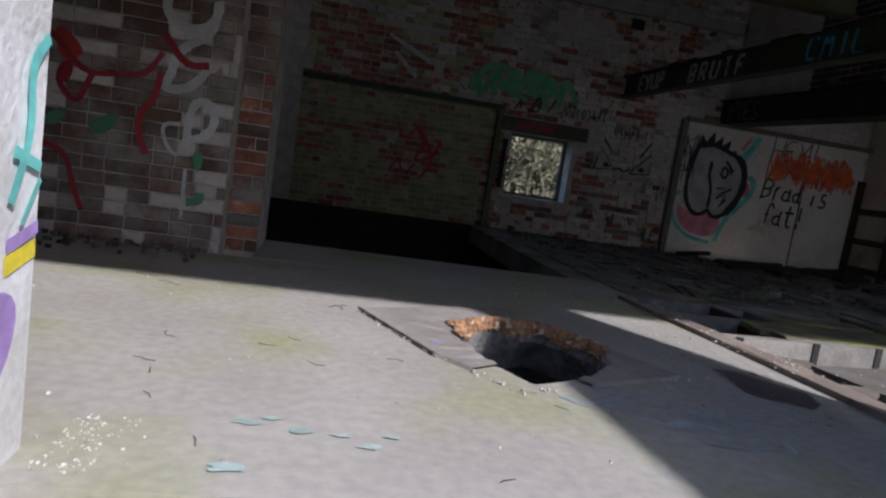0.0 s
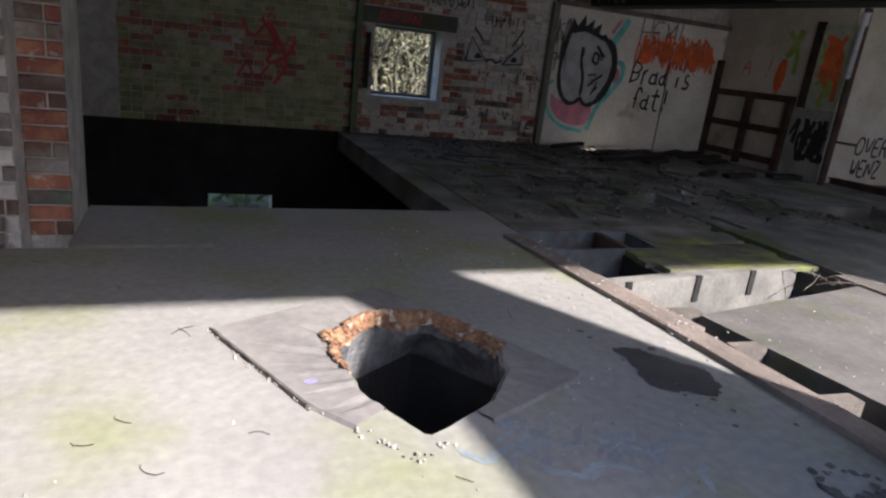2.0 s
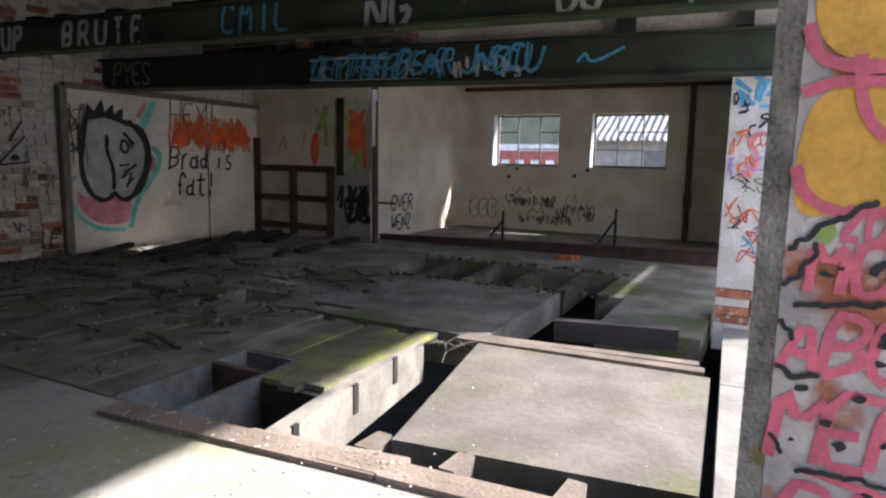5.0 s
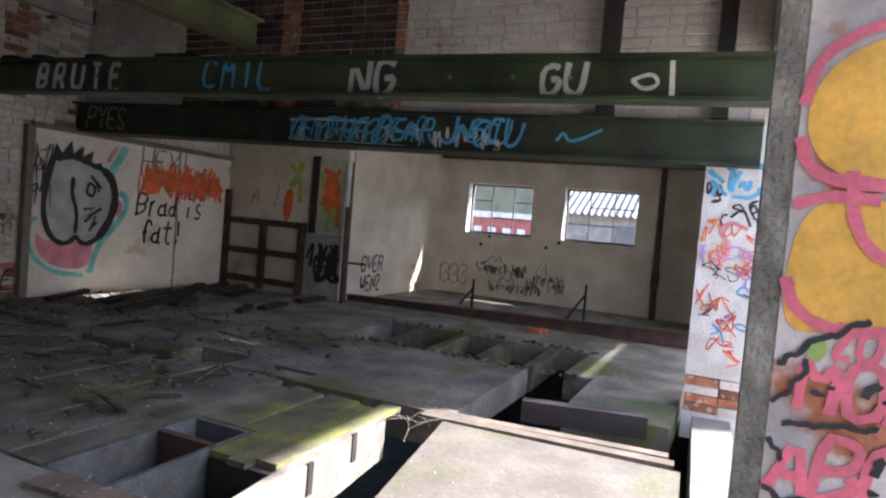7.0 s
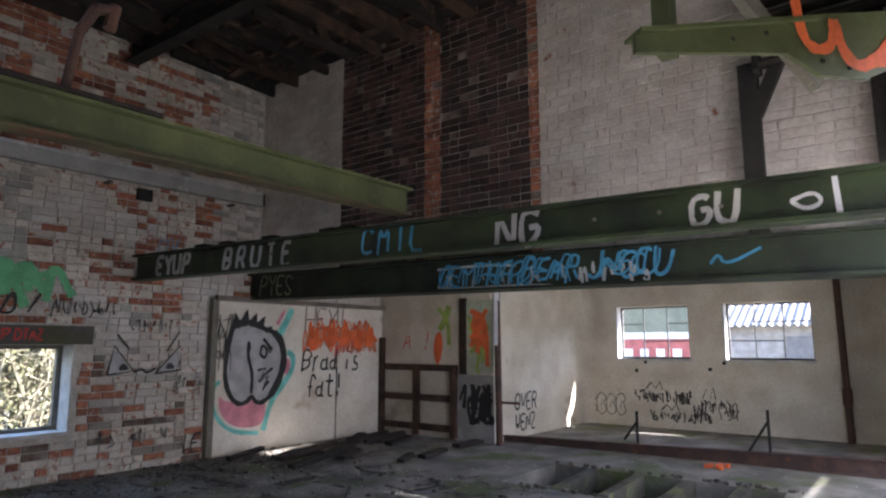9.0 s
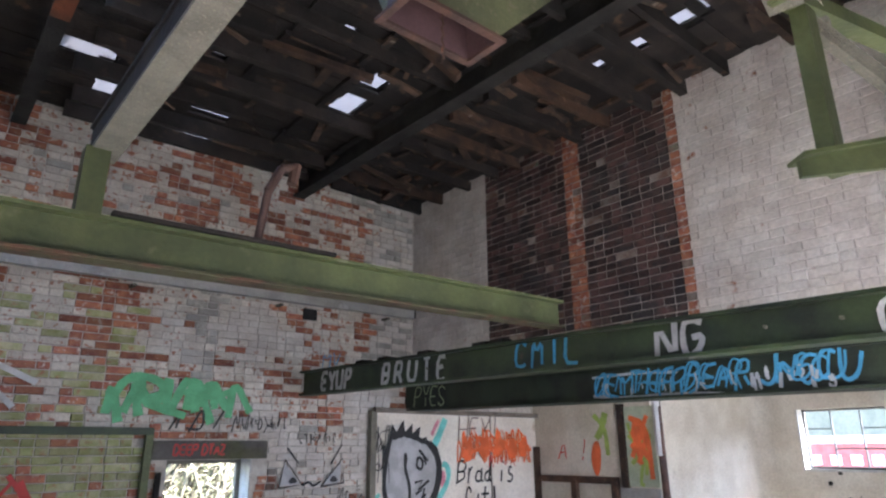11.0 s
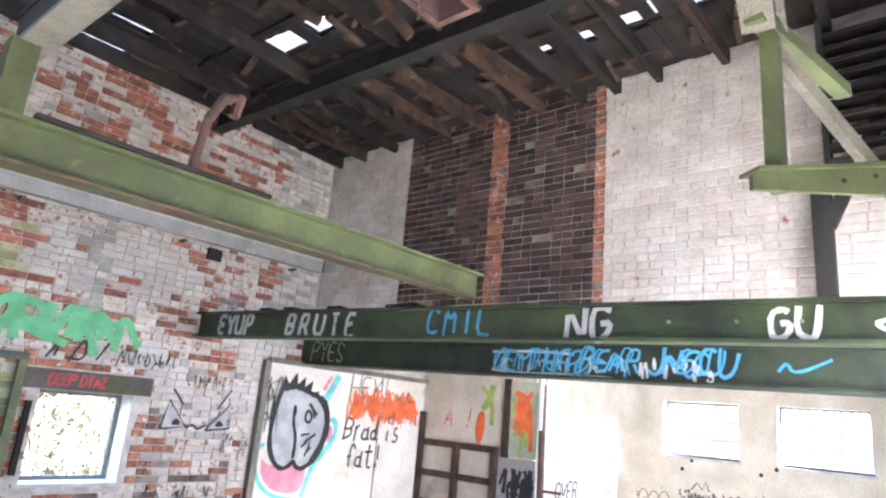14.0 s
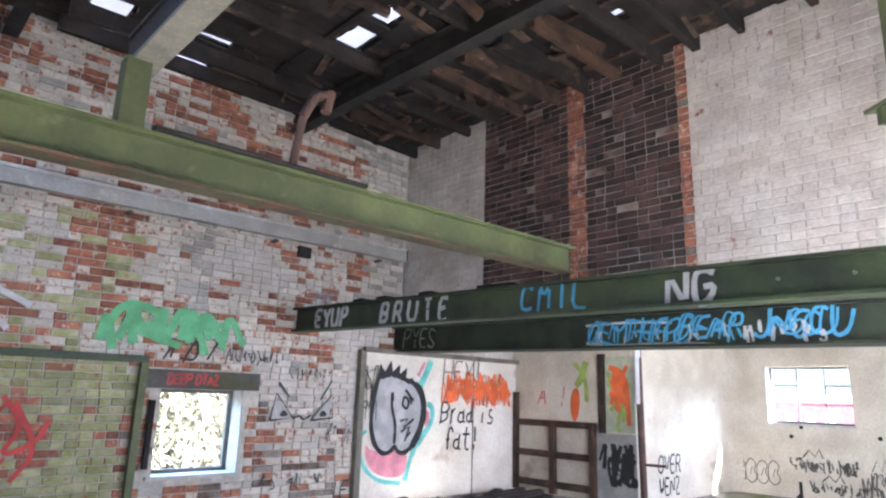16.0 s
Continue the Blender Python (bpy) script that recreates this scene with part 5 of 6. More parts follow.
for stroke, w in (([(0.0, 0.95), (0.06, 1.0), (0.17, 1.07)], 0.022), ([(0.0, 0.86), (0.05, 0.92), (0.06, 0.96)], 0.018), ([(0.02, 0.82), (0.1, 0.825), (0.2, 0.84)], 0.022), ([(0.0, 0.66), (0.05, 0.645), (0.09, 0.66)], 0.024), ([(0.0, 0.78), (0.03, 0.74)], 0.02), ([(0.06, 0.41), (0.16, 0.43), (0.26, 0.41)], 0.02), ([(0.17, 0.9), (0.19, 0.93)], 0.03), ([(0.2, 0.74), (0.215, 0.78)], 0.03), ([(0.1, 0.54), (0.12, 0.56)], 0.025), ([(0.0, 0.5), (0.03, 0.46)], 0.018)):
    p.line([(u + 0.012 * noise.noise((u * 40, v * 40, 3)), v + 0.012 * noise.noise((u * 40, v * 40, 9))) for u, v in smooth(stroke, 3)], w * 0.6, 0)
for _ in range(26):
    u, v, r = rng.uniform(0.02, 0.38), rng.uniform(0.1, 0.95), rng.uniform(0.004, 0.016)
    p.blob([(u + r * rng.uniform(0.4, 1.6) * math.cos(a), v + 0.7 * r * rng.uniform(0.4, 1.6) * math.sin(a)) for a in (0, 0.9, 1.8, 2.7, 3.6, 4.5, 5.4)])
    p.lift = 0.001
for u, v, r in ((0.16, 1.79, 0.014), (0.2, 1.8, 0.018), (0.21, 1.75, 0.012)):
    p.blob([(u + r, v), (u, v + r), (u - r, v), (u, v - r)])
tagged(p.done("black_paint", P_BLACK, pier, "black spray smears"), kind="stuff")
p = face_x(FRONT_IN, 0, 2.287)
p.blob([(0.1, 1.78), (0.13, 1.8), (0.15, 1.77), (0.12, 1.75)]).done("blue_dot", P_BLUE, pier, "blue spray dot")
p = face_x(FRONT_IN, 0, 2.2875)
p.blob([(0.05, 0.99), (0.08, 1.02), (0.1, 0.99), (0.07, 0.95)]).done("lime_patch", P_LIME, pier, "lime spray patch")
lj = thing("painted_jamb", (-0.3, 0.92, -0.5), "white jamb with cyan, purple and yellow spray bands", "pier")
part("core", Shape().box(-0.5, -0.162, FRONT_OUT - 0.02, FRONT_IN + 0.006, -0.5, 2.1), WHITEWALL, lj)
q = Paint((-0.159, FRONT_OUT, -0.17), (0, 1, 0), (0, 0, 1), (1, 0, 0))
q.line([(0.3, 0.55), (0.41, 0.57)], 0.035, 0).done("yellow_band", paint_of("yellow_paint", (0.75, 0.62, 0.04)), lj)
q = Paint((-0.157, FRONT_OUT, -0.17), (0, 1, 0), (0, 0, 1), (1, 0, 0))
q.line([(0.3, 0.585), (0.41, 0.61)], 0.025, 0).blob([(0.2, 0.3), (0.33, 0.36), (0.36, 0.5), (0.2, 0.52)]).done("purple_band", P_PURPLE, lj)
q = Paint((-0.155, FRONT_OUT, -0.17), (0, 1, 0), (0, 0, 1), (1, 0, 0))
q.line([(0.3, 0.66), (0.36, 0.78), (0.34, 0.9), (0.4, 0.95)], 0.025).line([(0.3, 0.75), (0.4, 0.72)], 0.02, 0).line([(0.34, 0.62), (0.4, 0.7)], 0.015, 0).done("cyan_tag", P_CYAN, lj)

pier_2 = thing("graffiti_pier", (5.75, 1.4, 0), "white painted brick pier covered in coloured tags", "pier")
part("core", Shape().box(GABLE - 0.02, GABLE + 0.3, FRONT_IN - 0.12, 1.66, 0.26, 2.0), WHITEWALL, pier_2)
part("footing", Shape().box(GABLE - 0.02, GABLE + 0.3, FRONT_IN - 0.12, 1.66, -0.2, 0.0), WHITEWALL, pier_2)
for r in range(4):
    for c in range(2):
        yb = FRONT_IN - 0.118 + c * 0.23
        part("brick", Shape().box(GABLE - 0.024, GABLE + 0.3, yb, yb + 0.222, 0.002 + r * 0.064, 0.060 + r * 0.064), WHITEBRICK if (r + c) % 3 == 0 else REDBRICK, pier_2)
FX = GABLE - 0.022
for mat, v0, v1, n, w in ((P_LIME, 1.86, 1.97, 5, 0.025), (P_BLUE, 1.55, 1.78, 9, 0.025), (P_BLACK, 1.35, 1.65, 10, 0.014), (P_ORANGE, 0.35, 1.4, 16, 0.009), (P_PURPLE, 0.7, 1.2, 9, 0.010), (P_RED, 0.4, 1.3, 8, 0.008), (P_BLACK, 0.7, 1.1, 7, 0.006), (P_BLUE, 0.4, 1.0, 4, 0.012)):
    p = face_x(1.65, 0, FX)
    p.lift = 0.002 + 0.003 * rng.random()
    for k in range(n):
        u, v = rng.uniform(0.02, 0.4), rng.uniform(v0, v1)
        p.line([(min(0.44, max(0.01, u + rng.uniform(-0.09, 0.09))), min(v1, max(v0, v + rng.uniform(-0.09, 0.09)))) for _ in range(5)], w)
    tagged(p.done("spray_tag", mat, pier_2, "coloured spray scribble"), kind="stuff")
p = face_x(1.65, 0, FX)
p.lift = 0.006
p.line([(0.3, 1.33), (0.18, 1.38), (0.12, 1.3), (0.2, 1.22), (0.18, 1.1), (0.1, 1.08)], 0.03)
p.done("spray_tag", P_ROSE, pier_2, "rose spray letter")


# ---- brickwork ----
BL, BH, BJ = 0.225, 0.066, 0.010


def brick_mesh(name, length, mat):
    """A brick's face, standing 9 mm proud in -y, with worn edges; its middle at the origin."""
    l, h, c = length / 2, BH / 2, 0.004
    vs = [(-l, 0.02, -h), (l, 0.02, -h), (l, 0.02, h), (-l, 0.02, h), (-l, -0.003, -h), (l, -0.003, -h), (l, -0.003, h), (-l, -0.003, h), (-l + c, -0.008, -h + c), (l - c, -0.008, -h + c), (l - c, -0.008, h - c), (-l + c, -0.008, h - c)]
    fs = [(8, 9, 10, 11)] + [(r + k, r + (k + 1) % 4, r + 4 + (k + 1) % 4, r + 4 + k) for r in (0, 4) for k in range(4)]
    return mesh_of(name, vs, fs, mat)


BRICKS = {}


def brickwork(parent, axis, at, a0, a1, z0, z1, holes, zone, near, label):
    """Lays bricks over a wall; those within near (a0, a1, z0, z1) are objects, the rest one joined mesh."""
    mats, v, f, mi, count = [], [], [], [], 0
    turn = Matrix.Rotation(-math.pi / 2, 4, "Z") if axis == "x" else Matrix.Identity(4)
    row, z = 0, z0 + BH / 2
    while z < z1:
        a = a0 - (0.0 if row % 2 else 0.117) + rng.uniform(-0.01, 0.01)
        while a < a1:
            length = BL if rng.random() < 0.5 else 0.105
            lo, hi = max(a, a0), min(a + length, a1)
            a += length + BJ
            if hi - lo < 0.03 or any(lo < h[1] and hi > h[0] and z + BH / 2 > h[2] and z - BH / 2 < h[3] for h in holes):
                continue
            c = (lo + hi) / 2
            mat = zone(c, z)
            if mat is None:
                continue
            spot = Vector((c, at, z)) if axis == "y" else Vector((at, c, z))
            tilt = Euler((rng.uniform(-0.02, 0.02), rng.uniform(-0.008, 0.008), rng.uniform(-0.015, 0.015))).to_matrix().to_4x4()
            push = Vector((0, rng.uniform(-0.003, 0.003), 0))
            if count < 300 and abs(hi - lo - length) < 1e-6 and near[0] < c < near[1] and near[2] < z < near[3]:
                key = (length, mat.name)
                if key not in BRICKS:
                    BRICKS[key] = brick_mesh("brick", length, mat)
                o = new("brick", BRICKS[key])
                o.parent = parent
                o.matrix_world = Matrix.Translation(spot) @ turn @ Matrix.Translation(push) @ tilt
                count += 1
                continue
            me = brick_shape(hi - lo)
            m = Matrix.Translation(spot) @ turn @ Matrix.Translation(push) @ tilt
            n = len(v)
            v += [tuple(m @ q) for q in me[0]]
            f += [tuple(i + n for i in face) for face in me[1]]
            if mat not in mats:
                mats.append(mat)
            mi += [mats.index(mat)] * len(me[1])
        z += BH + BJ
        row += 1
    me = bpy.data.meshes.new("brickwork")
    me.from_pydata(v, [], f)
    for m in mats:
        me.materials.append(m)
    me.polygons.foreach_set("material_index", mi)
    me.update()
    o = new("brickwork", me)
    o.parent = parent
    tagged(o, label, kind="stuff")


def brick_shape(length):
    l, h, c = length / 2, BH / 2, 0.004
    vs = [Vector(q) for q in ((-l, 0.02, -h), (l, 0.02, -h), (l, 0.02, h), (-l, 0.02, h), (-l, -0.003, -h), (l, -0.003, -h), (l, -0.003, h), (-l, -0.003, h), (-l + c, -0.008, -h + c), (l - c, -0.008, -h + c), (l - c, -0.008, h - c), (-l + c, -0.008, h - c))]
    return vs, [(8, 9, 10, 11)] + [(r + k, r + (k + 1) % 4, r + 4 + (k + 1) % 4, r + 4 + k) for r in (0, 4) for k in range(4)]


def patchy(a, z, s_=1.4, seed=0.0):
    return noise.noise((a * s_ + seed, z * s_ * 1.3, seed)) + 0.5 * noise.noise((a * s_ * 3 + seed, z * s_ * 4, seed + 4))


def north_zone(x, z):
    n, r = patchy(x, z, 1.3, 2.0), rng.random()
    if x < 2.36 and z < 1.56:
        return GREENBRICK if n + r * 0.8 > 0.15 else (REDBRICK if r < 0.6 else PATCHBRICK)
    if 3.45 < x < 3.72 and 0.46 < z < 1.32 or 2.36 < x < 2.58 and z < 1.32:
        return REDBRICK if r < 0.75 else DARKBRICK
    if 2.72 + 0.08 * n < x < 2.96 + 0.1 * n and 2.1 < z < 3.1:
        return CEMENTBRICK if r < 0.85 else PATCHBRICK
    if x > 4.75 + 0.3 * n and z > 2.25:
        return CEMENTBRICK if r < 0.3 else (WHITEBRICK if r < 0.9 else PATCHBRICK)
    if z > 3.25:
        return REDBRICK if n + r * 1.2 > 0.75 else (PATCHBRICK if r < 0.8 else CEMENTBRICK)
    if x < 2.2 + 0.3 * n and z > 1.6:
        if r < 0.30:
            return GREENBRICK
        return REDBRICK if n * 0.8 + r > 0.62 else PATCHBRICK
    if z < 0.7:
        return DARKBRICK if r < 0.25 else (PATCHBRICK if r < 0.85 else REDBRICK)
    if x > 3.72 and z < 1.75:
        return REDBRICK if n * 0.6 + r > 1.0 else (CEMENTBRICK if r < 0.18 else (PATCHBRICK if n > -0.1 else WHITEBRICK))
    return REDBRICK if n * 0.6 + r > 0.72 else (PATCHBRICK if n > -0.25 else WHITEBRICK)


BACKING = material("sooty_backing", (0.50, 0.45, 0.40), (0.22, 0.19, 0.17), 3, 50, 0.95, 0, 0.4)
part("sooty_mortar", Shape().box(GABLE + 0.0165, GABLE + 0.02, 4.28, 6.84, 2.08, 4.9), BACKING, wall_gable)
part("lime_mortar", Shape().box(GABLE + 0.0165, GABLE + 0.02, FRONT_IN, 4.28, 2.08, 4.9).box(GABLE + 0.0165, GABLE + 0.02, 6.84, WALL_A, 2.08, 4.9), WHITEBRICK, wall_gable)
brickwork(wall_north, "y", WALL_A + 0.014, -0.2, 5.6, 0.0, 4.75, [(WIN_A[0], WIN_A[1], WIN_A[2] - 0.04, WIN_A[3]), (2.42, 3.62, 1.315, 1.5), (5.0, 8, 0, 1.86)], north_zone, (3.45, 4.95, 0.5, 2.4), "peeling whitewashed and red bricks")
brickwork(wall_north, "y", WALL_A + 0.014, 5.6, 7.9, 1.9, 2.4, [], lambda a, z: WHITEBRICK, (0, 0, 0, 0), "whitewashed bricks")


for g0, g1, g2 in ((FRONT_IN, 4.2, WHITEBRICK), (4.205, 4.31, REDBRICK), (4.315, 5.36, CHARBRICK), (5.365, 5.575, REDBRICK), (5.58, 6.83, CHARBRICK), (6.835, WALL_A, WHITEBRICK)):
    brickwork(wall_gable, "x", GABLE + 0.014, g0, g1, 2.1, 4.75, [], lambda a, z, m_=g2: (m_ if rng.random() < 0.94 or m_ is WHITEBRICK else DARKBRICK), (4.3, 5.36, 2.2, 4.0), "charred, red and whitewashed bricks")
brickwork(wall_left, "y", 3.764, -2.6, -0.23, 0.0, 2.6, [], lambda a, z: WHITEBRICK if rng.random() < 0.28 + 0.6 * patchy(a, z, 2.0, 5.0) else DARKBRICK, (-1.5, -0.25, 0.1, 1.5), "dirty half-painted bricks")
brickwork(wall_stub, "y", 3.964, -0.23, -0.05, 0.0, 2.6, [], lambda a, z: REDBRICK if rng.random() < 0.5 else DARKBRICK, (0, 0, 0, 0), "dark red bricks")

# tags on the brick walls
p = face_y(0, 0, WALL_A - 0.004)
for k in range(9):
    u = 1.95 + 0.15 * k
    p.line([(u, 1.72 + rng.uniform(0, 0.12)), (u + rng.uniform(-0.12, 0.2), 2.06 + rng.uniform(0, 0.15)), (u + rng.uniform(0.05, 0.3), 1.76 + rng.uniform(-0.1, 0.14))], 0.085)
p.line([(1.98, 1.86), (2.1, 2.12), (2.4, 2.1), (2.5, 1.95), (2.2, 1.88), (2.7, 1.74)], 0.08).line([(2.6, 2.0), (2.9, 1.92), (3.2, 2.02)], 0.07)
p.done("green_tag", P_GREEN, wall_north, "bright green spray tag")
p = face_y(0, 0, WALL_A - 0.008)
p.line([(2.55, 1.6), (2.66, 1.8), (2.62, 1.62)], 0.02).line([(2.75, 1.58), (2.88, 1.86), (2.9, 1.6), (2.72, 1.62)], 0.024).line([(3.0, 1.62), (3.1, 1.8)], 0.02)
scrawl(p, 3.2, 1.58, 0.6, 0.2, 12, 0.012)
scrawl(p, 4.0, 1.45, 0.5, 0.16, 9, 0.010)
scrawl(p, 4.55, 0.7, 0.3, 0.3, 6, 0.010)
for u0 in (3.78, 4.3):
    p.line([(u0, 1.0), (u0 + 0.06 if u0 < 4 else u0 + 0.28, 1.3), (u0 + 0.28 if u0 < 4 else u0 + 0.3, 1.03), (u0, 1.0)], 0.02, 0)
    p.blob([(u0 + 0.1, 1.04), (u0 + 0.16, 1.13), (u0 + 0.24, 1.05)], 1)
p.line([(3.86, 1.42), (4.0, 1.26)], 0.02, 0).line([(4.56, 1.46), (4.42, 1.24)], 0.02, 0).line([(4.06, 1.02), (4.15, 1.06), (4.2, 1.0), (4.3, 1.06)], 0.025)
scrawl(p, 3.7, 0.25, 0.9, 0.2, 6, 0.012)
write(p, "IE", 4.62, 0.1, 0.2, 0.02)
p.done("black_tag", P_BLACK, wall_north, "black spray eyes and tags")
p = face_y(0, 0, WALL_A - 0.006)
for u0 in (3.78, 4.3):
    p.blob([(u0 + 0.02, 1.02), (u0 + 0.07 if u0 < 4 else u0 + 0.27, 1.26), (u0 + 0.26, 1.04)], 0)
p.done("silver_eyes", P_SILVER, wall_north, "silver spray fill")
p = face_y(0, 0, WALL_A - 0.006)
p.line([(1.0, 0.55), (1.12, 0.75), (1.2, 0.5), (1.35, 0.7)], 0.03).line([(1.05, 1.2), (1.15, 0.95), (1.3, 1.15)], 0.03)
p.line([(1.26, 1.21), (1.46, 0.96), (1.28, 0.70), (1.56, 0.80), (1.64, 1.01)], 0.045).line([(1.36, 1.16), (1.59, 0.75), (1.41, 0.50)], 0.04)
p.done("red_tag", P_RED, wall_north, "red spray scribble")
p = face_y(0, 0, WALL_A - 0.006)
p.line([(0.9, 2.05), (1.2, 1.78)], 0.05, 0).line([(0.8, 2.25), (1.35, 2.0)], 0.05, 0)
p.done("white_tag", P_WHITE, wall_north, "white spray strokes")
p = face_y(0, 0, WALL_A - 0.006)
write(p, "MV", 4.25, 2.35, 0.18, 0.012)
p.done("blue_tag", P_BLUE, wall_north, "thin blue letters")
p = Paint((0, 3.752, 0), (1, 0, 0), (0, 0, 1), (0, -1, 0))
p.line([(-0.36, 1.45), (-0.5, 1.46), (-0.61, 1.39), (-0.63, 1.28), (-0.56, 1.2), (-0.44, 1.2), (-0.36, 1.27), (-0.36, 1.4), (-0.37, 1.2), (-0.5, 1.11), (-0.56, 1.04), (-0.57, 0.93), (-0.62, 0.88), (-0.54, 0.86), (-0.44, 0.91), (-0.36, 1.04)], 0.05)
p.line([(-0.46, 0.52), (-0.46, 0.77), (-0.40, 0.84), (-0.33, 0.80), (-0.32, 0.70), (-0.38, 0.63), (-0.45, 0.61)], 0.045).line([(-0.5, 0.69), (-0.59, 0.68), (-0.58, 0.6), (-0.52, 0.51), (-0.46, 0.55)], 0.022).line([(-0.45, 0.45), (-0.45, 0.17)], 0.02)
p.done("white_tag", P_WHITE, wall_left, "white looping spray tag")
p = Paint((0, 3.750, 0), (1, 0, 0), (0, 0, 1), (0, -1, 0))
p.blob([(-1.17, 1.1), (-1.08, 1.08), (-1.0, 0.98), (-1.06, 0.94), (-1.12, 0.93)])
p.line([(-1.36, 1.2), (-1.26, 1.1), (-1.36, 1.0)], 0.025)
p.done("red_tag", P_RED, wall_left, "red spray patch")
p = Paint((0, 3.749, 0), (1, 0, 0), (0, 0, 1), (0, -1, 0))
p.line([(-1.26, 1.1), (-1.14, 1.04), (-1.06, 0.94), (-0.98, 0.88), (-0.84, 0.9), (-0.69, 0.92), (-0.62, 1.05)], 0.03).line([(-1.06, 0.94), (-1.12, 0.88), (-1.12, 0.8), (-1.03, 0.71), (-0.99, 0.8), (-0.96, 0.88)], 0.03).blob([(-1.12, 0.9), (-1.05, 0.93), (-1.06, 0.84), (-1.1, 0.8)])
p.line([(-1.5, 0.75), (-1.29, 0.57), (-1.18, 0.49), (-1.06, 0.45), (-1.02, 0.3), (-0.96, 0.15)], 0.028).line([(-0.62, 0.95), (-0.64, 0.8), (-0.72, 0.7), (-0.7, 0.58), (-0.66, 0.5)], 0.035).line([(-0.62, 1.15), (-0.5, 1.0), (-0.38, 1.02)], 0.04).line([(-1.1, 1.45), (-0.9, 1.34), (-0.75, 1.4)], 0.05)
p.done("dark_red_tag", P_DARKRED, wall_left, "dark red spray strokes")
p = Paint((0, 3.748, 0), (1, 0, 0), (0, 0, 1), (0, -1, 0))
p.blob([(-1.2, 0.6), (-1.1, 0.7), (-1.06, 0.64), (-1.14, 0.57)]).blob([(-0.97, 0.62), (-0.88, 0.68), (-0.80, 0.70), (-0.84, 0.6), (-0.92, 0.56)]).blob([(-0.42, 0.56), (-0.36, 0.55), (-0.37, 0.44), (-0.41, 0.46)]).line([(-0.43, 0.27), (-0.36, 0.28), (-0.36, 0.33)], 0.05)
p.done("green_tag", paint_of("dull_green_paint", (0.10, 0.30, 0.16)), wall_left, "green spray patches")

# ---- floor stains, paint and debris ----
DAMP = plain("damp_stain", (0.105, 0.095, 0.09), 0.5)
fp = Paint((0, 0, 0.0025), (1, 0, 0), (0, 1, 0), (0, 0, 1))
stain = smooth([(2.0, 2.40), (2.12, 2.42), (2.2, 2.3), (2.3, 2.2), (2.28, 2.06), (2.18, 2.0), (2.1, 2.08), (2.02, 2.05), (1.96, 2.18), (2.06, 2.26)], 4, True)
fp.blob([(u + 0.03 * noise.noise((u * 14, v * 14, 0)) + 0.012 * noise.noise((u * 50, v * 50, 2)), v + 0.03 * noise.noise((u * 14, v * 14, 5)) + 0.012 * noise.noise((u * 50, v * 50, 7))) for u, v in stain], 0)
for _ in range(26):
    u, v, r = 2.13 + rng.gauss(0, 0.13), 2.2 + rng.gauss(0, 0.16), rng.uniform(0.004, 0.016)
    fp.blob([(u + r * rng.uniform(0.5, 1.4) * math.cos(a), v + r * rng.uniform(0.5, 1.4) * math.sin(a)) for a in (0, 1, 2, 3, 4, 5)], 1)
fp.done("damp_stain", DAMP, floor, "dark damp stain")
fp = Paint((0, 0, 0.0015), (1, 0, 0), (0, 1, 0), (0, 0, 1))
for k in range(90):
    c_ = rng.random()
    u, v = 1.28 + 0.5 * c_ + rng.gauss(0, 0.05), 1.95 - 0.22 * c_ + rng.gauss(0, 0.07)
    r, a0 = rng.uniform(0.004, 0.026), rng.uniform(0.3, 1.2)
    ring_ = []
    for a in (0, 0.8, 1.6, 2.4, 3.1, 3.9, 4.7, 5.5):
        e, g = 1.9 * r * rng.uniform(0.3, 1.5) * math.cos(a), 0.6 * r * rng.uniform(0.3, 1.5) * math.sin(a)
        ring_.append((u + e * math.cos(a0) - g * math.sin(a0), v + e * math.sin(a0) + g * math.cos(a0)))
    fp.blob(ring_, 2)
    fp.lift = 0.00003 * k
fp.done("blue_spray", paint_of("faded_blue", (0.33, 0.35, 0.365)), floor, "faded blue grey spray paint")
fp = Paint((0, 0, 0.0012), (1, 0, 0), (0, 1, 0), (0, 0, 1))
for pts_, w_ in (([(1.16, 1.9), (1.22, 1.84), (1.3, 1.9), (1.38, 1.86)], 0.028), ([(1.33, 1.98), (1.40, 2.0), (1.38, 1.92), (1.44, 1.9)], 0.034), ([(1.36, 1.78), (1.44, 1.72), (1.55, 1.78), (1.62, 1.7)], 0.026), ([(1.58, 1.86), (1.66, 1.84), (1.72, 1.76)], 0.022), ([(1.84, 1.86), (1.93, 1.78)], 0.016), ([(1.5, 1.62), (1.62, 1.58), (1.7, 1.62)], 0.02)):
    q_ = smooth(pts_, 3)
    fp.line([(u + 0.02 * noise.noise((u * 30, v * 30, 1)), v + 0.02 * noise.noise((u * 30, v * 30, 6))) for u, v in q_], w_, 0)
fp.done("blue_letters", paint_of("washed_blue", (0.345, 0.385, 0.40)), floor, "washed-out blue spray letters")
fp = Paint((0, 0, 0.0012), (1, 0, 0), (0, 1, 0), (0, 0, 1))
for k in range(26):
    a_ = 2 * math.pi * k / 26
    u, v, r = 2.21 + 0.11 * math.cos(a_) * rng.uniform(0.6, 1.1), 1.52 + 0.08 * math.sin(a_) * rng.uniform(0.6, 1.1), rng.uniform(0.008, 0.022)
    fp.blob([(u + r * rng.uniform(0.4, 1.4) * math.cos(b_), v + r * rng.uniform(0.4, 1.4) * math.sin(b_)) for b_ in (0, 1, 2, 3, 4, 5)], 1)
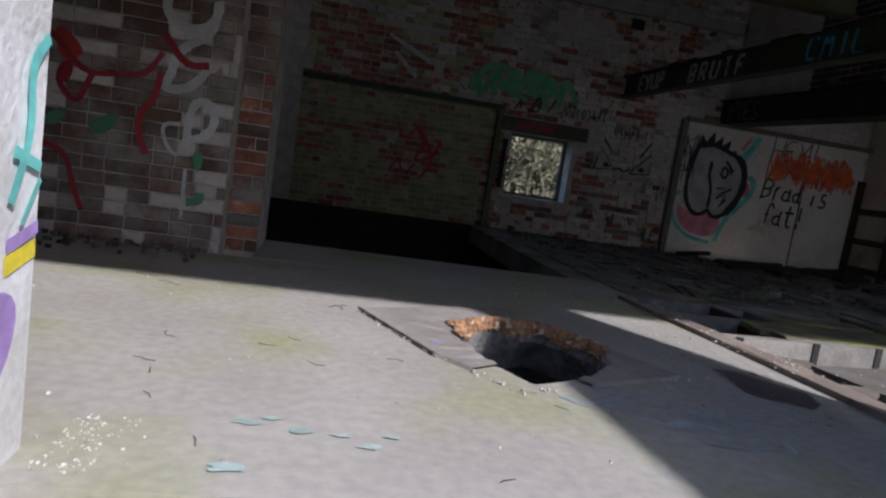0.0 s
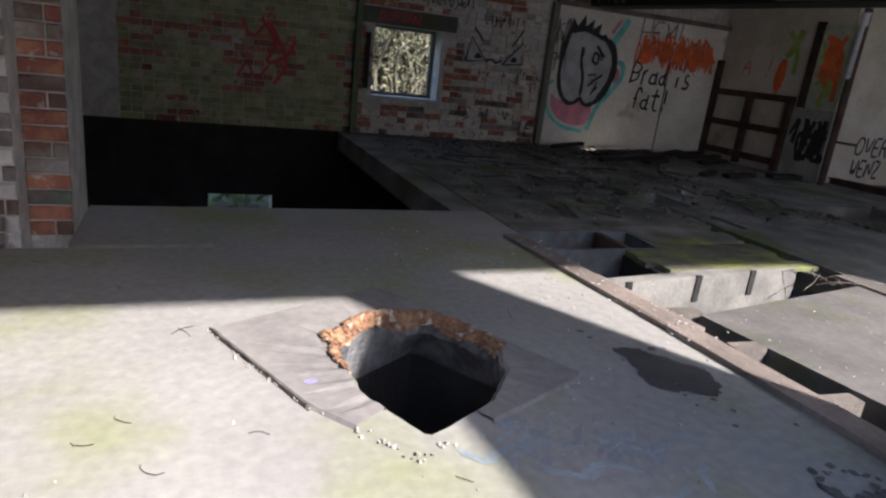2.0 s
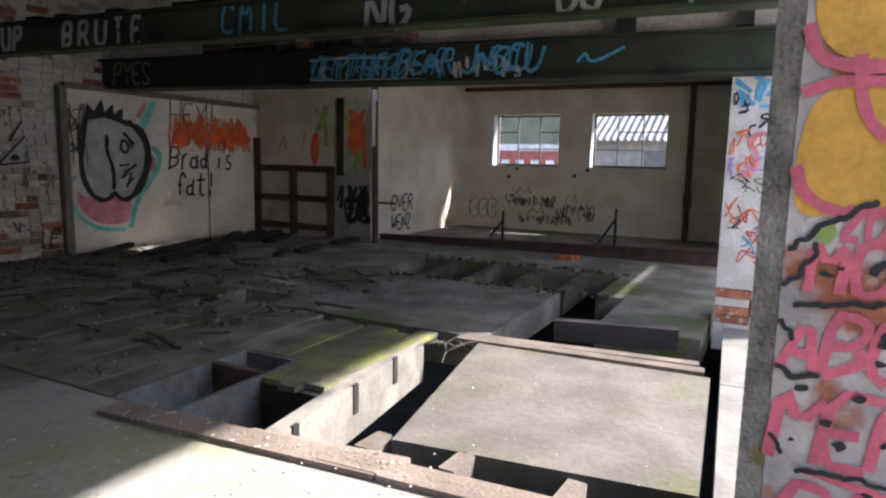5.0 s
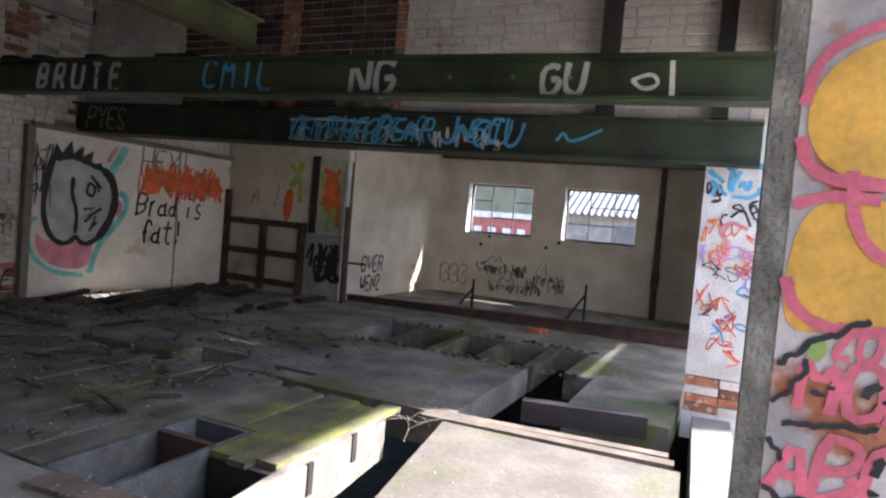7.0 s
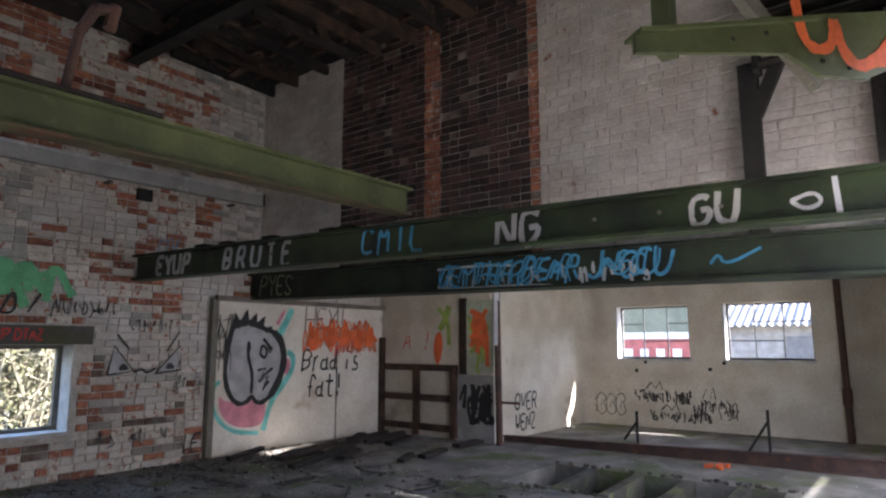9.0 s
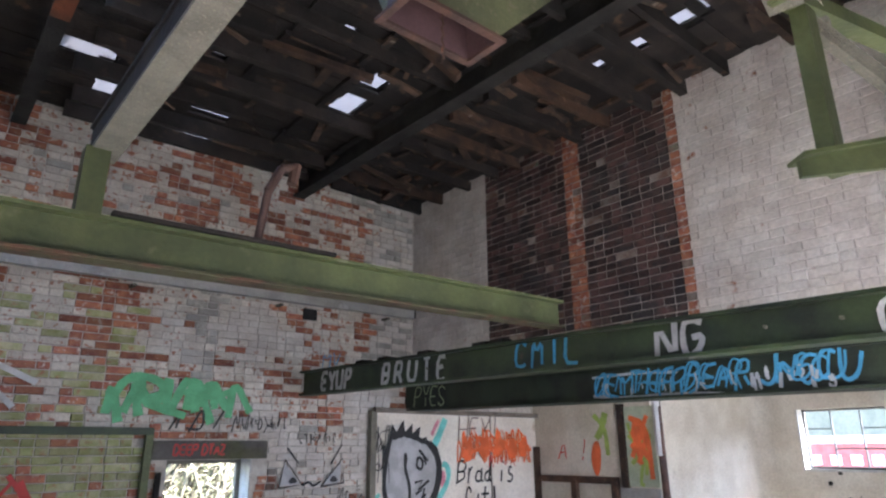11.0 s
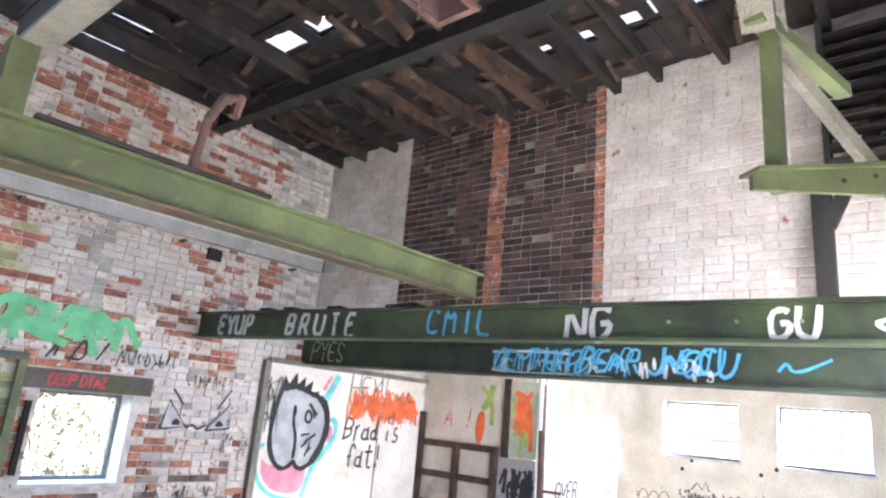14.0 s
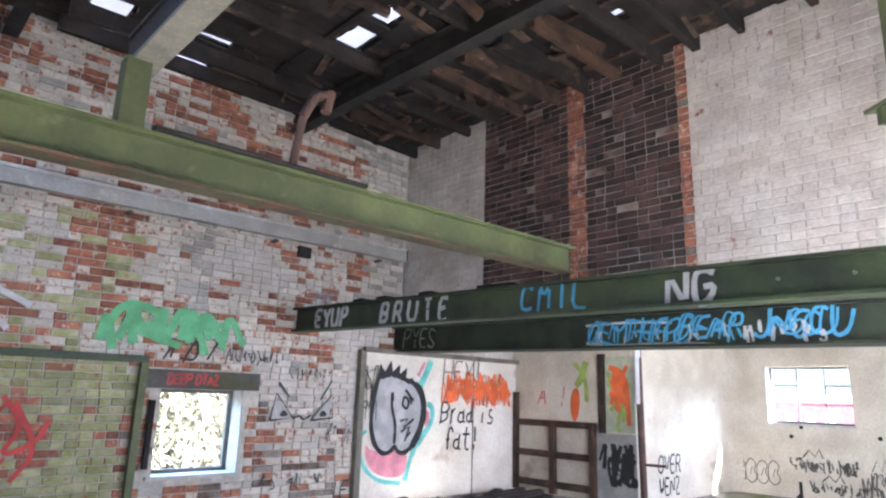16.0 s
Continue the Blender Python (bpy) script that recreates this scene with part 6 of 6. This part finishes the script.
tagged(fp.done("peeling_patch", SLAB, floor, "dark ring of peeling screed"), kind="stuff")
fp = Paint((0, 0, 0.0155), (1, 0, 0), (0, 1, 0), (0, 0, 1))
fp.blob([(0.79, 2.33), (0.83, 2.35), (0.85, 2.33), (0.82, 2.31)]).done("violet_dot", paint_of("faded_violet", (0.36, 0.33, 0.62)), floor, "faded violet spray dot")
fp = Paint((0, 0, 0.003), (1, 0, 0), (0, 1, 0), (0, 0, 1))
for cu, cv, cr in ((0.24, 1.52, 0.03), (0.29, 1.55, 0.022), (0.36, 1.49, 0.028), (0.46, 1.48, 0.02), (0.53, 1.43, 0.03), (0.58, 1.49, 0.018), (0.23, 1.29, 0.035)):
    fp.blob([(cu + 1.3 * cr * rng.uniform(0.3, 1.4) * math.cos(a), cv + 0.6 * cr * rng.uniform(0.3, 1.4) * math.sin(a)) for a in (0, 0.6, 1.2, 1.8, 2.4, 3.0, 3.6, 4.2, 4.8, 5.4, 6.0)], 1)
fp.done("cyan_spray", paint_of("faded_cyan", (0.34, 0.43, 0.41)), floor, "cyan spray marks")
grit = Shape()
for _ in range(900):
    x, y = rng.uniform(-1.2, 8), rng.uniform(1.3, 8)
    if (x < 2.35 and y > 4.5) or (Vector((x, y)) - Vector((HC.x, HC.y + 0.19))).length < 0.45 or 2.4 < x < 4.3 and 1.6 < y < 4.3 or 4.2 < x < 7.2 and y < 4.9:
        continue
    chunk(grit, (x, y, 0.003), rng.uniform(0.002, 0.008) if x < 3 else rng.uniform(0.003, 0.011))
tagged(grit.ob("grit", material("pale_grit", (0.55, 0.52, 0.48), (0.3, 0.27, 0.24), 20, 60, 0.9, 0, 0.3)), "pale grit and plaster crumbs scattered over the floor", "debris", kind="stuff")
rb_ = Shape()
for _ in range(1500):
    x, y = rng.uniform(2.6, 7.8), WALL_A - abs(rng.gauss(0, 0.7)) - 0.05
    if y > 4.3:
        chunk(rb_, (x, y, 0.004), rng.uniform(0.005, 0.012) if rng.random() < 0.85 else rng.uniform(0.014, 0.035))
for _ in range(160):
    x, y = rng.uniform(-2.2, -0.3), 3.76 - abs(rng.gauss(0, 0.15))
    chunk(rb_, (x, y, 0.008), rng.uniform(0.008, 0.03))
tagged(rb_.ob("rubble", RUBBLE), "dark rubble heaped along the foot of the walls", "rubble", kind="stuff")
fl_ = Shape()
for _ in range(260):
    x, y = rng.uniform(2.5, 6.0), rng.uniform(4.3, 8.0)
    r = rng.uniform(0.004, 0.012)
    if rng.random() < 0.3:
        x, y, r = rng.uniform(2.8, 4.0), rng.uniform(1.66, 2.78), rng.uniform(0.002, 0.005)
    chunk(fl_, (x, y, 0.002), r)
for e0, e1, n_c in ((PA, PC, 60), (PR, PN, 60), (PC, PN, 30)):
    for _ in range(n_c):
        q_ = e0.lerp(e1, rng.random())
        if (q_ - HC).length > 0.45:
            chunk(fl_, (q_.x + rng.gauss(0, 0.012), q_.y + 0.19 + rng.gauss(0, 0.012), 0.006), rng.uniform(0.002, 0.008))
for _ in range(160):
    chunk(fl_, (-0.12 + abs(rng.gauss(0, 0.07)), rng.uniform(1.24, 1.5), 0.001), rng.uniform(0.0015, 0.005))
tagged(fl_.ob("plaster_flakes", bpy.data.materials["pale_grit"]), "pale plaster flakes lying on the floor and slab", "debris", kind="stuff")
tw = Shape()
for _ in range(34):
    x, y, a = rng.uniform(-0.6, 2.2), rng.uniform(1.3, 4.2), rng.uniform(0, 6.3)
    if (Vector((x, y)) - Vector((HC.x, HC.y + 0.19))).length < 0.55:
        continue
    q = Vector((x, y, 0.006))
    for _k in range(rng.randint(2, 4)):
        a += rng.uniform(-0.9, 0.9)
        e = q + Vector((math.cos(a), math.sin(a), 0)) * rng.uniform(0.012, 0.035)
        tw.tube(q, e, 0.0011, 4)
        q = e
tagged(tw.ob("twigs", BROWN), "thin dry twigs scattered on the concrete", "twigs", kind="stuff")
for k in range(14):
    x, y, a = rng.uniform(5.2, 7.6), rng.uniform(6.3, 8.0), rng.uniform(-0.5, 0.5)
    l = rng.uniform(0.3, 0.8)
    tagged(Shape().bar((x - l / 2 * math.cos(a), y - l / 2 * math.sin(a), 0.03), (x + l / 2 * math.cos(a), y + l / 2 * math.sin(a), rng.uniform(0.03, 0.14)), rng.uniform(0.08, 0.16), 0.045).ob("loose_board", TIMBER), "dark broken board lying on the floor", "board", "loose boards")
# no real openings: black strips level with the floor paint the slots' shade
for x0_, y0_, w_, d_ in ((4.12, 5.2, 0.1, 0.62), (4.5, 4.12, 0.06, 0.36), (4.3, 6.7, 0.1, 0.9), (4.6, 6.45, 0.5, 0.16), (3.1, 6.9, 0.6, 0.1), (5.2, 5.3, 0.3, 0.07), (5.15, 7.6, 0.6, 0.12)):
    tagged(Shape().box(x0_, x0_ + w_, y0_, y0_ + d_, -0.1, 0.003).ob("floor_slot", BLACK), "flush black strip painted as a shaded slot in the far floor", "slot", "floor slots")

DOTS = ((5.38, 0.89), (5.23, 1.03), (4.02, 1.03), (4.23, 0.93))
STANDS = ((4.45, 0.50, 4.62), (2.99, 0.60, 3.2))
chips = Shape()
for _ in range(150):
    f_ = rng.random()
    x, y = (2.36 + 0.12 * f_ + rng.gauss(0, 0.10), 3.75 - 1.5 * f_ + rng.gauss(0, 0.05)) if rng.random() < 0.65 else (rng.uniform(1.4, 2.3), rng.uniform(2.9, 4.1))
    if 2.48 < x < 3.0 and y > 3.1:
        continue
    r, a = rng.uniform(0.002, 0.009), rng.uniform(0, 6.3)
    z = 0.027 if x > 2.28 else 0.002
    ring_ = [(x + r * rng.uniform(0.5, 1.5) * math.cos(a + b_), y + r * rng.uniform(0.3, 0.9) * math.sin(a + b_)) for b_ in (0, 1.3, 2.5, 3.8, 5.0)]
    chips.add([(u, v, z) for u, v in ring_] + [(u, v, z + 0.003 + 0.25 * r * rng.random()) for u, v in ring_], [(4, 3, 2, 1, 0), (5, 6, 7, 8, 9)] + [(j, (j + 1) % 5, 5 + (j + 1) % 5, 5 + j) for j in range(5)])
tagged(chips.ob("paint_chips", material("white_chip", (0.5, 0.49, 0.46), (0.36, 0.35, 0.33), 20, 60, 0.8, 0, 0.2, jitter=0.3)), "white paint chips scattered over the edge boards and concrete", "debris", kind="stuff")
muck = Shape()
for _ in range(2200):
    x, y = rng.uniform(2.5, 6.0), rng.uniform(4.25, 8.2)
    if 4.2 < x < 4.66 and 4.5 < y < 5.2:
        continue
    r = rng.uniform(0.003, 0.012) if rng.random() < 0.93 else rng.uniform(0.015, 0.04)
    chunk(muck, (x, y, 0.002 if x > 4.24 or y > 6.4 else -0.001), r)
for _ in range(110):
    x, y = (6.0 + rng.gauss(0, 0.05), rng.uniform(2.5, 4.8)) if rng.random() < 0.5 else (7.16 + abs(rng.gauss(0, 0.05)), rng.uniform(2.5, 5.0))
    chunk(muck, (x if x > 6.5 else min(x, 6.0), y, 0.006), rng.uniform(0.012, 0.045))
for _ in range(70):
    x, y, a = rng.uniform(2.7, 6.0), rng.uniform(4.4, 8.0), rng.uniform(0, 3.14)
    if 4.1 < x < 4.8 and 4.3 < y < 5.4:
        continue
    l = rng.uniform(0.05, 0.22)
    muck.bar((x - l * math.cos(a), y - l * math.sin(a), 0.012), (x + l * math.cos(a), y + l * math.sin(a), 0.014 + rng.uniform(0, 0.02)), rng.uniform(0.008, 0.03), 0.012)
tagged(muck.ob("floor_muck", material("floor_muck", (0.16, 0.145, 0.125), (0.05, 0.045, 0.04), 12, 50, 0.95, 0, 0.6, jitter=0.5)), "dirt, splinters and crumbs strewn over the far floor", "debris", kind="stuff")
# black discs set on the plaster as dots
for y, z in DOTS:
    tagged(Shape().tube((FAR_X - 0.012, y, z), (FAR_X + 0.01, y, z), 0.03, 8).ob("fixing_hole", BLACK), "small black fixing dot on the plaster", "hole", "fixing holes")
for y, top_, foot in STANDS:
    sp = thing("stand_bracket", (8.36, y, 0.17), "short dark iron bracket standing on the rusty beam", "bracket", "iron brackets")
    part("upright", Shape().bar((8.36, y, 0.12), (8.36, y, top_), 0.022, 0.028, (0, 1, 0)), BLACK, sp)
    part("brace", Shape().bar((8.36, y, top_ - 0.12), (8.36, foot, 0.15), 0.025, 0.03, (1, 0, 0)), BLACK, sp)
litter = Shape()
for _ in range(9):
    chunk(litter, (7.99 + rng.uniform(-0.1, 0.1), 3.46 + rng.uniform(-0.1, 0.1), 0.02), rng.uniform(0.02, 0.05))
tagged(litter.ob("litter", P_ORANGE), "crumpled orange litter on the mossy floor", "litter", kind="stuff")
stems = Shape()
for _ in range(9):
    q, a = Vector((4.12 + rng.uniform(-0.12, 0.12), 3.12 + rng.uniform(-0.1, 0.1), -0.05)), rng.uniform(0, 6.3)
    d = Vector((math.cos(a), math.sin(a), 0.45))
    for _k in range(5):
        e = q + d * rng.uniform(0.05, 0.09)
        stems.tube(q, e, 0.0025, 4)
        q, d = e, d + Vector((rng.uniform(-0.3, 0.3), rng.uniform(-0.3, 0.3), -0.22))
tagged(stems.ob("dry_stems", OLDWOOD), "dry bramble stems hanging over the pit", "stems", kind="stuff")

# ---- outside ----
TWIG = material("pale_twig", (0.22, 0.20, 0.14), (0.15, 0.135, 0.09), 4, 30, 0.9, 0, 0.2)
LEAF = material("young_leaf", (0.17, 0.18, 0.085), (0.21, 0.20, 0.11), 3, 20, 0.8, 0, 0.1)
bush, leaves = Shape(), Shape()
for k in range(330):
    q = Vector((rng.uniform(-2.5, 9.5), rng.uniform(13.6, 17.5), -0.5))
    d = Vector((rng.uniform(-0.5, 0.5), rng.uniform(-0.3, 0.3), 1)).normalized()
    r = rng.uniform(0.02, 0.05)
    for _k in range(7):
        e = q + d * rng.uniform(0.4, 0.8)
        bush.tube(q, e, r, 4)
        for _j in range(3):
            m = e + Vector((rng.uniform(-0.7, 0.7), rng.uniform(-0.5, 0.5), rng.uniform(-0.4, 0.5)))
            bush.tube(e, m, r * 0.4, 3)
            for _l in range(4):
                c = m + Vector((rng.gauss(0, 0.16), rng.gauss(0, 0.16), rng.gauss(0, 0.16)))
                u = Vector((rng.gauss(0, 1), rng.gauss(0, 1), rng.gauss(0, 1))).normalized() * 0.06
                w = u.orthogonal().normalized() * 0.035
                leaves.add([c - u, c + w, c + u, c - w], [(0, 1, 2, 3)])
        q = e
        d = (d + Vector((rng.uniform(-0.4, 0.4), rng.uniform(-0.3, 0.3), rng.uniform(-0.2, 0.2)))).normalized()
        r *= 0.85
ivy = Shape()
for _ in range(2600):
    c = Vector((rng.uniform(-2.0, 4.5), 10.6 + rng.gauss(0, 0.5), rng.uniform(-1.6, -0.35)))
    u = Vector((rng.gauss(0, 1), rng.gauss(0, 1), rng.gauss(0, 1))).normalized() * rng.uniform(0.05, 0.11)
    w = u.orthogonal().normalized() * u.length * 0.6
    ivy.add([c - u, c + w, c + u, c - w], [(0, 1, 2, 3)])
tagged(ivy.ob("undergrowth", material("green_leaf", (0.12, 0.17, 0.05), (0.18, 0.22, 0.09), 5, 20, 0.6, 0, 0.1)), "bright green undergrowth below the lower window", "undergrowth", kind="stuff")
tagged(bush.ob("thicket", TWIG), "thicket of pale bare stems beyond the building", "thicket", kind="stuff")
tagged(leaves.ob("thicket_leaves", LEAF), "sparse young leaves of the thicket", "leaves", kind="stuff")
structure(Shape().box(-40, 60, 30, 31, -0.5, 9).ob("backdrop", material("far_wood", (0.12, 0.12, 0.065), (0.17, 0.16, 0.10), 0.9, 6, 0.95, 0, 0.1)), "distant pale woodland", "backdrop")
# lighter copy of the far wood, brightening a face that lies in shade
structure(Shape().box(45, 46, -30, 40, -0.5, 8).ob("backdrop_east", material("lightened_wood", (0.24, 0.235, 0.17), (0.18, 0.18, 0.13), 0.7, 6, 0.95, 0, 0.1)), "distant pale woodland", "backdrop")
fence = thing("painted_fence", (17, 7.5, -0.5), "red fence with a white top band in the yard", "fence")
fence_panel = part("panel", Shape().box(17, 17.08, 6.0, 11.0, -0.5, 1.45), plain("fence_red", (0.40, 0.11, 0.10)), fence)
part("top_band", Shape().box(16.97, 17.1, 6.0, 11.0, 1.45, 1.62), P_WHITE, fence_panel, "white top band")
for k in range(9):
    part("mark", Shape().box(16.97, 16.995, 6.5 + 0.42 * k, 6.72 + 0.42 * k, 0.98, 1.2), P_WHITE, fence_panel, "white painted mark")
shed = thing("shed", (18, 4, -0.5), "pale shed with a corrugated roof in the yard", "shed")
part("wall", Shape().box(17.6, 20.6, 1.0, 5.9, -0.5, 1.75), plain("shed_wall", (0.30, 0.29, 0.275)), shed)
sr = Shape()
vs = []
for k in range(361):
    y = 0.8 + 5.3 * k / 360
    z = 0.03 * math.sin(y * 2 * math.pi / 0.18)
    vs += [(17.3, y, 1.75 + z), (19.4, y, 2.75 + z)]
sr.add(vs, [(2 * k, 2 * k + 2, 2 * k + 3, 2 * k + 1) for k in range(360)])
part("roof", sr, plain("shed_roof", (0.13, 0.13, 0.13)), shed, "grey corrugated roof")
part("door", Shape().box(17.57, 17.6, 3.4, 4.3, -0.5, 1.5), plain("shed_door", (0.16, 0.16, 0.165)), shed)
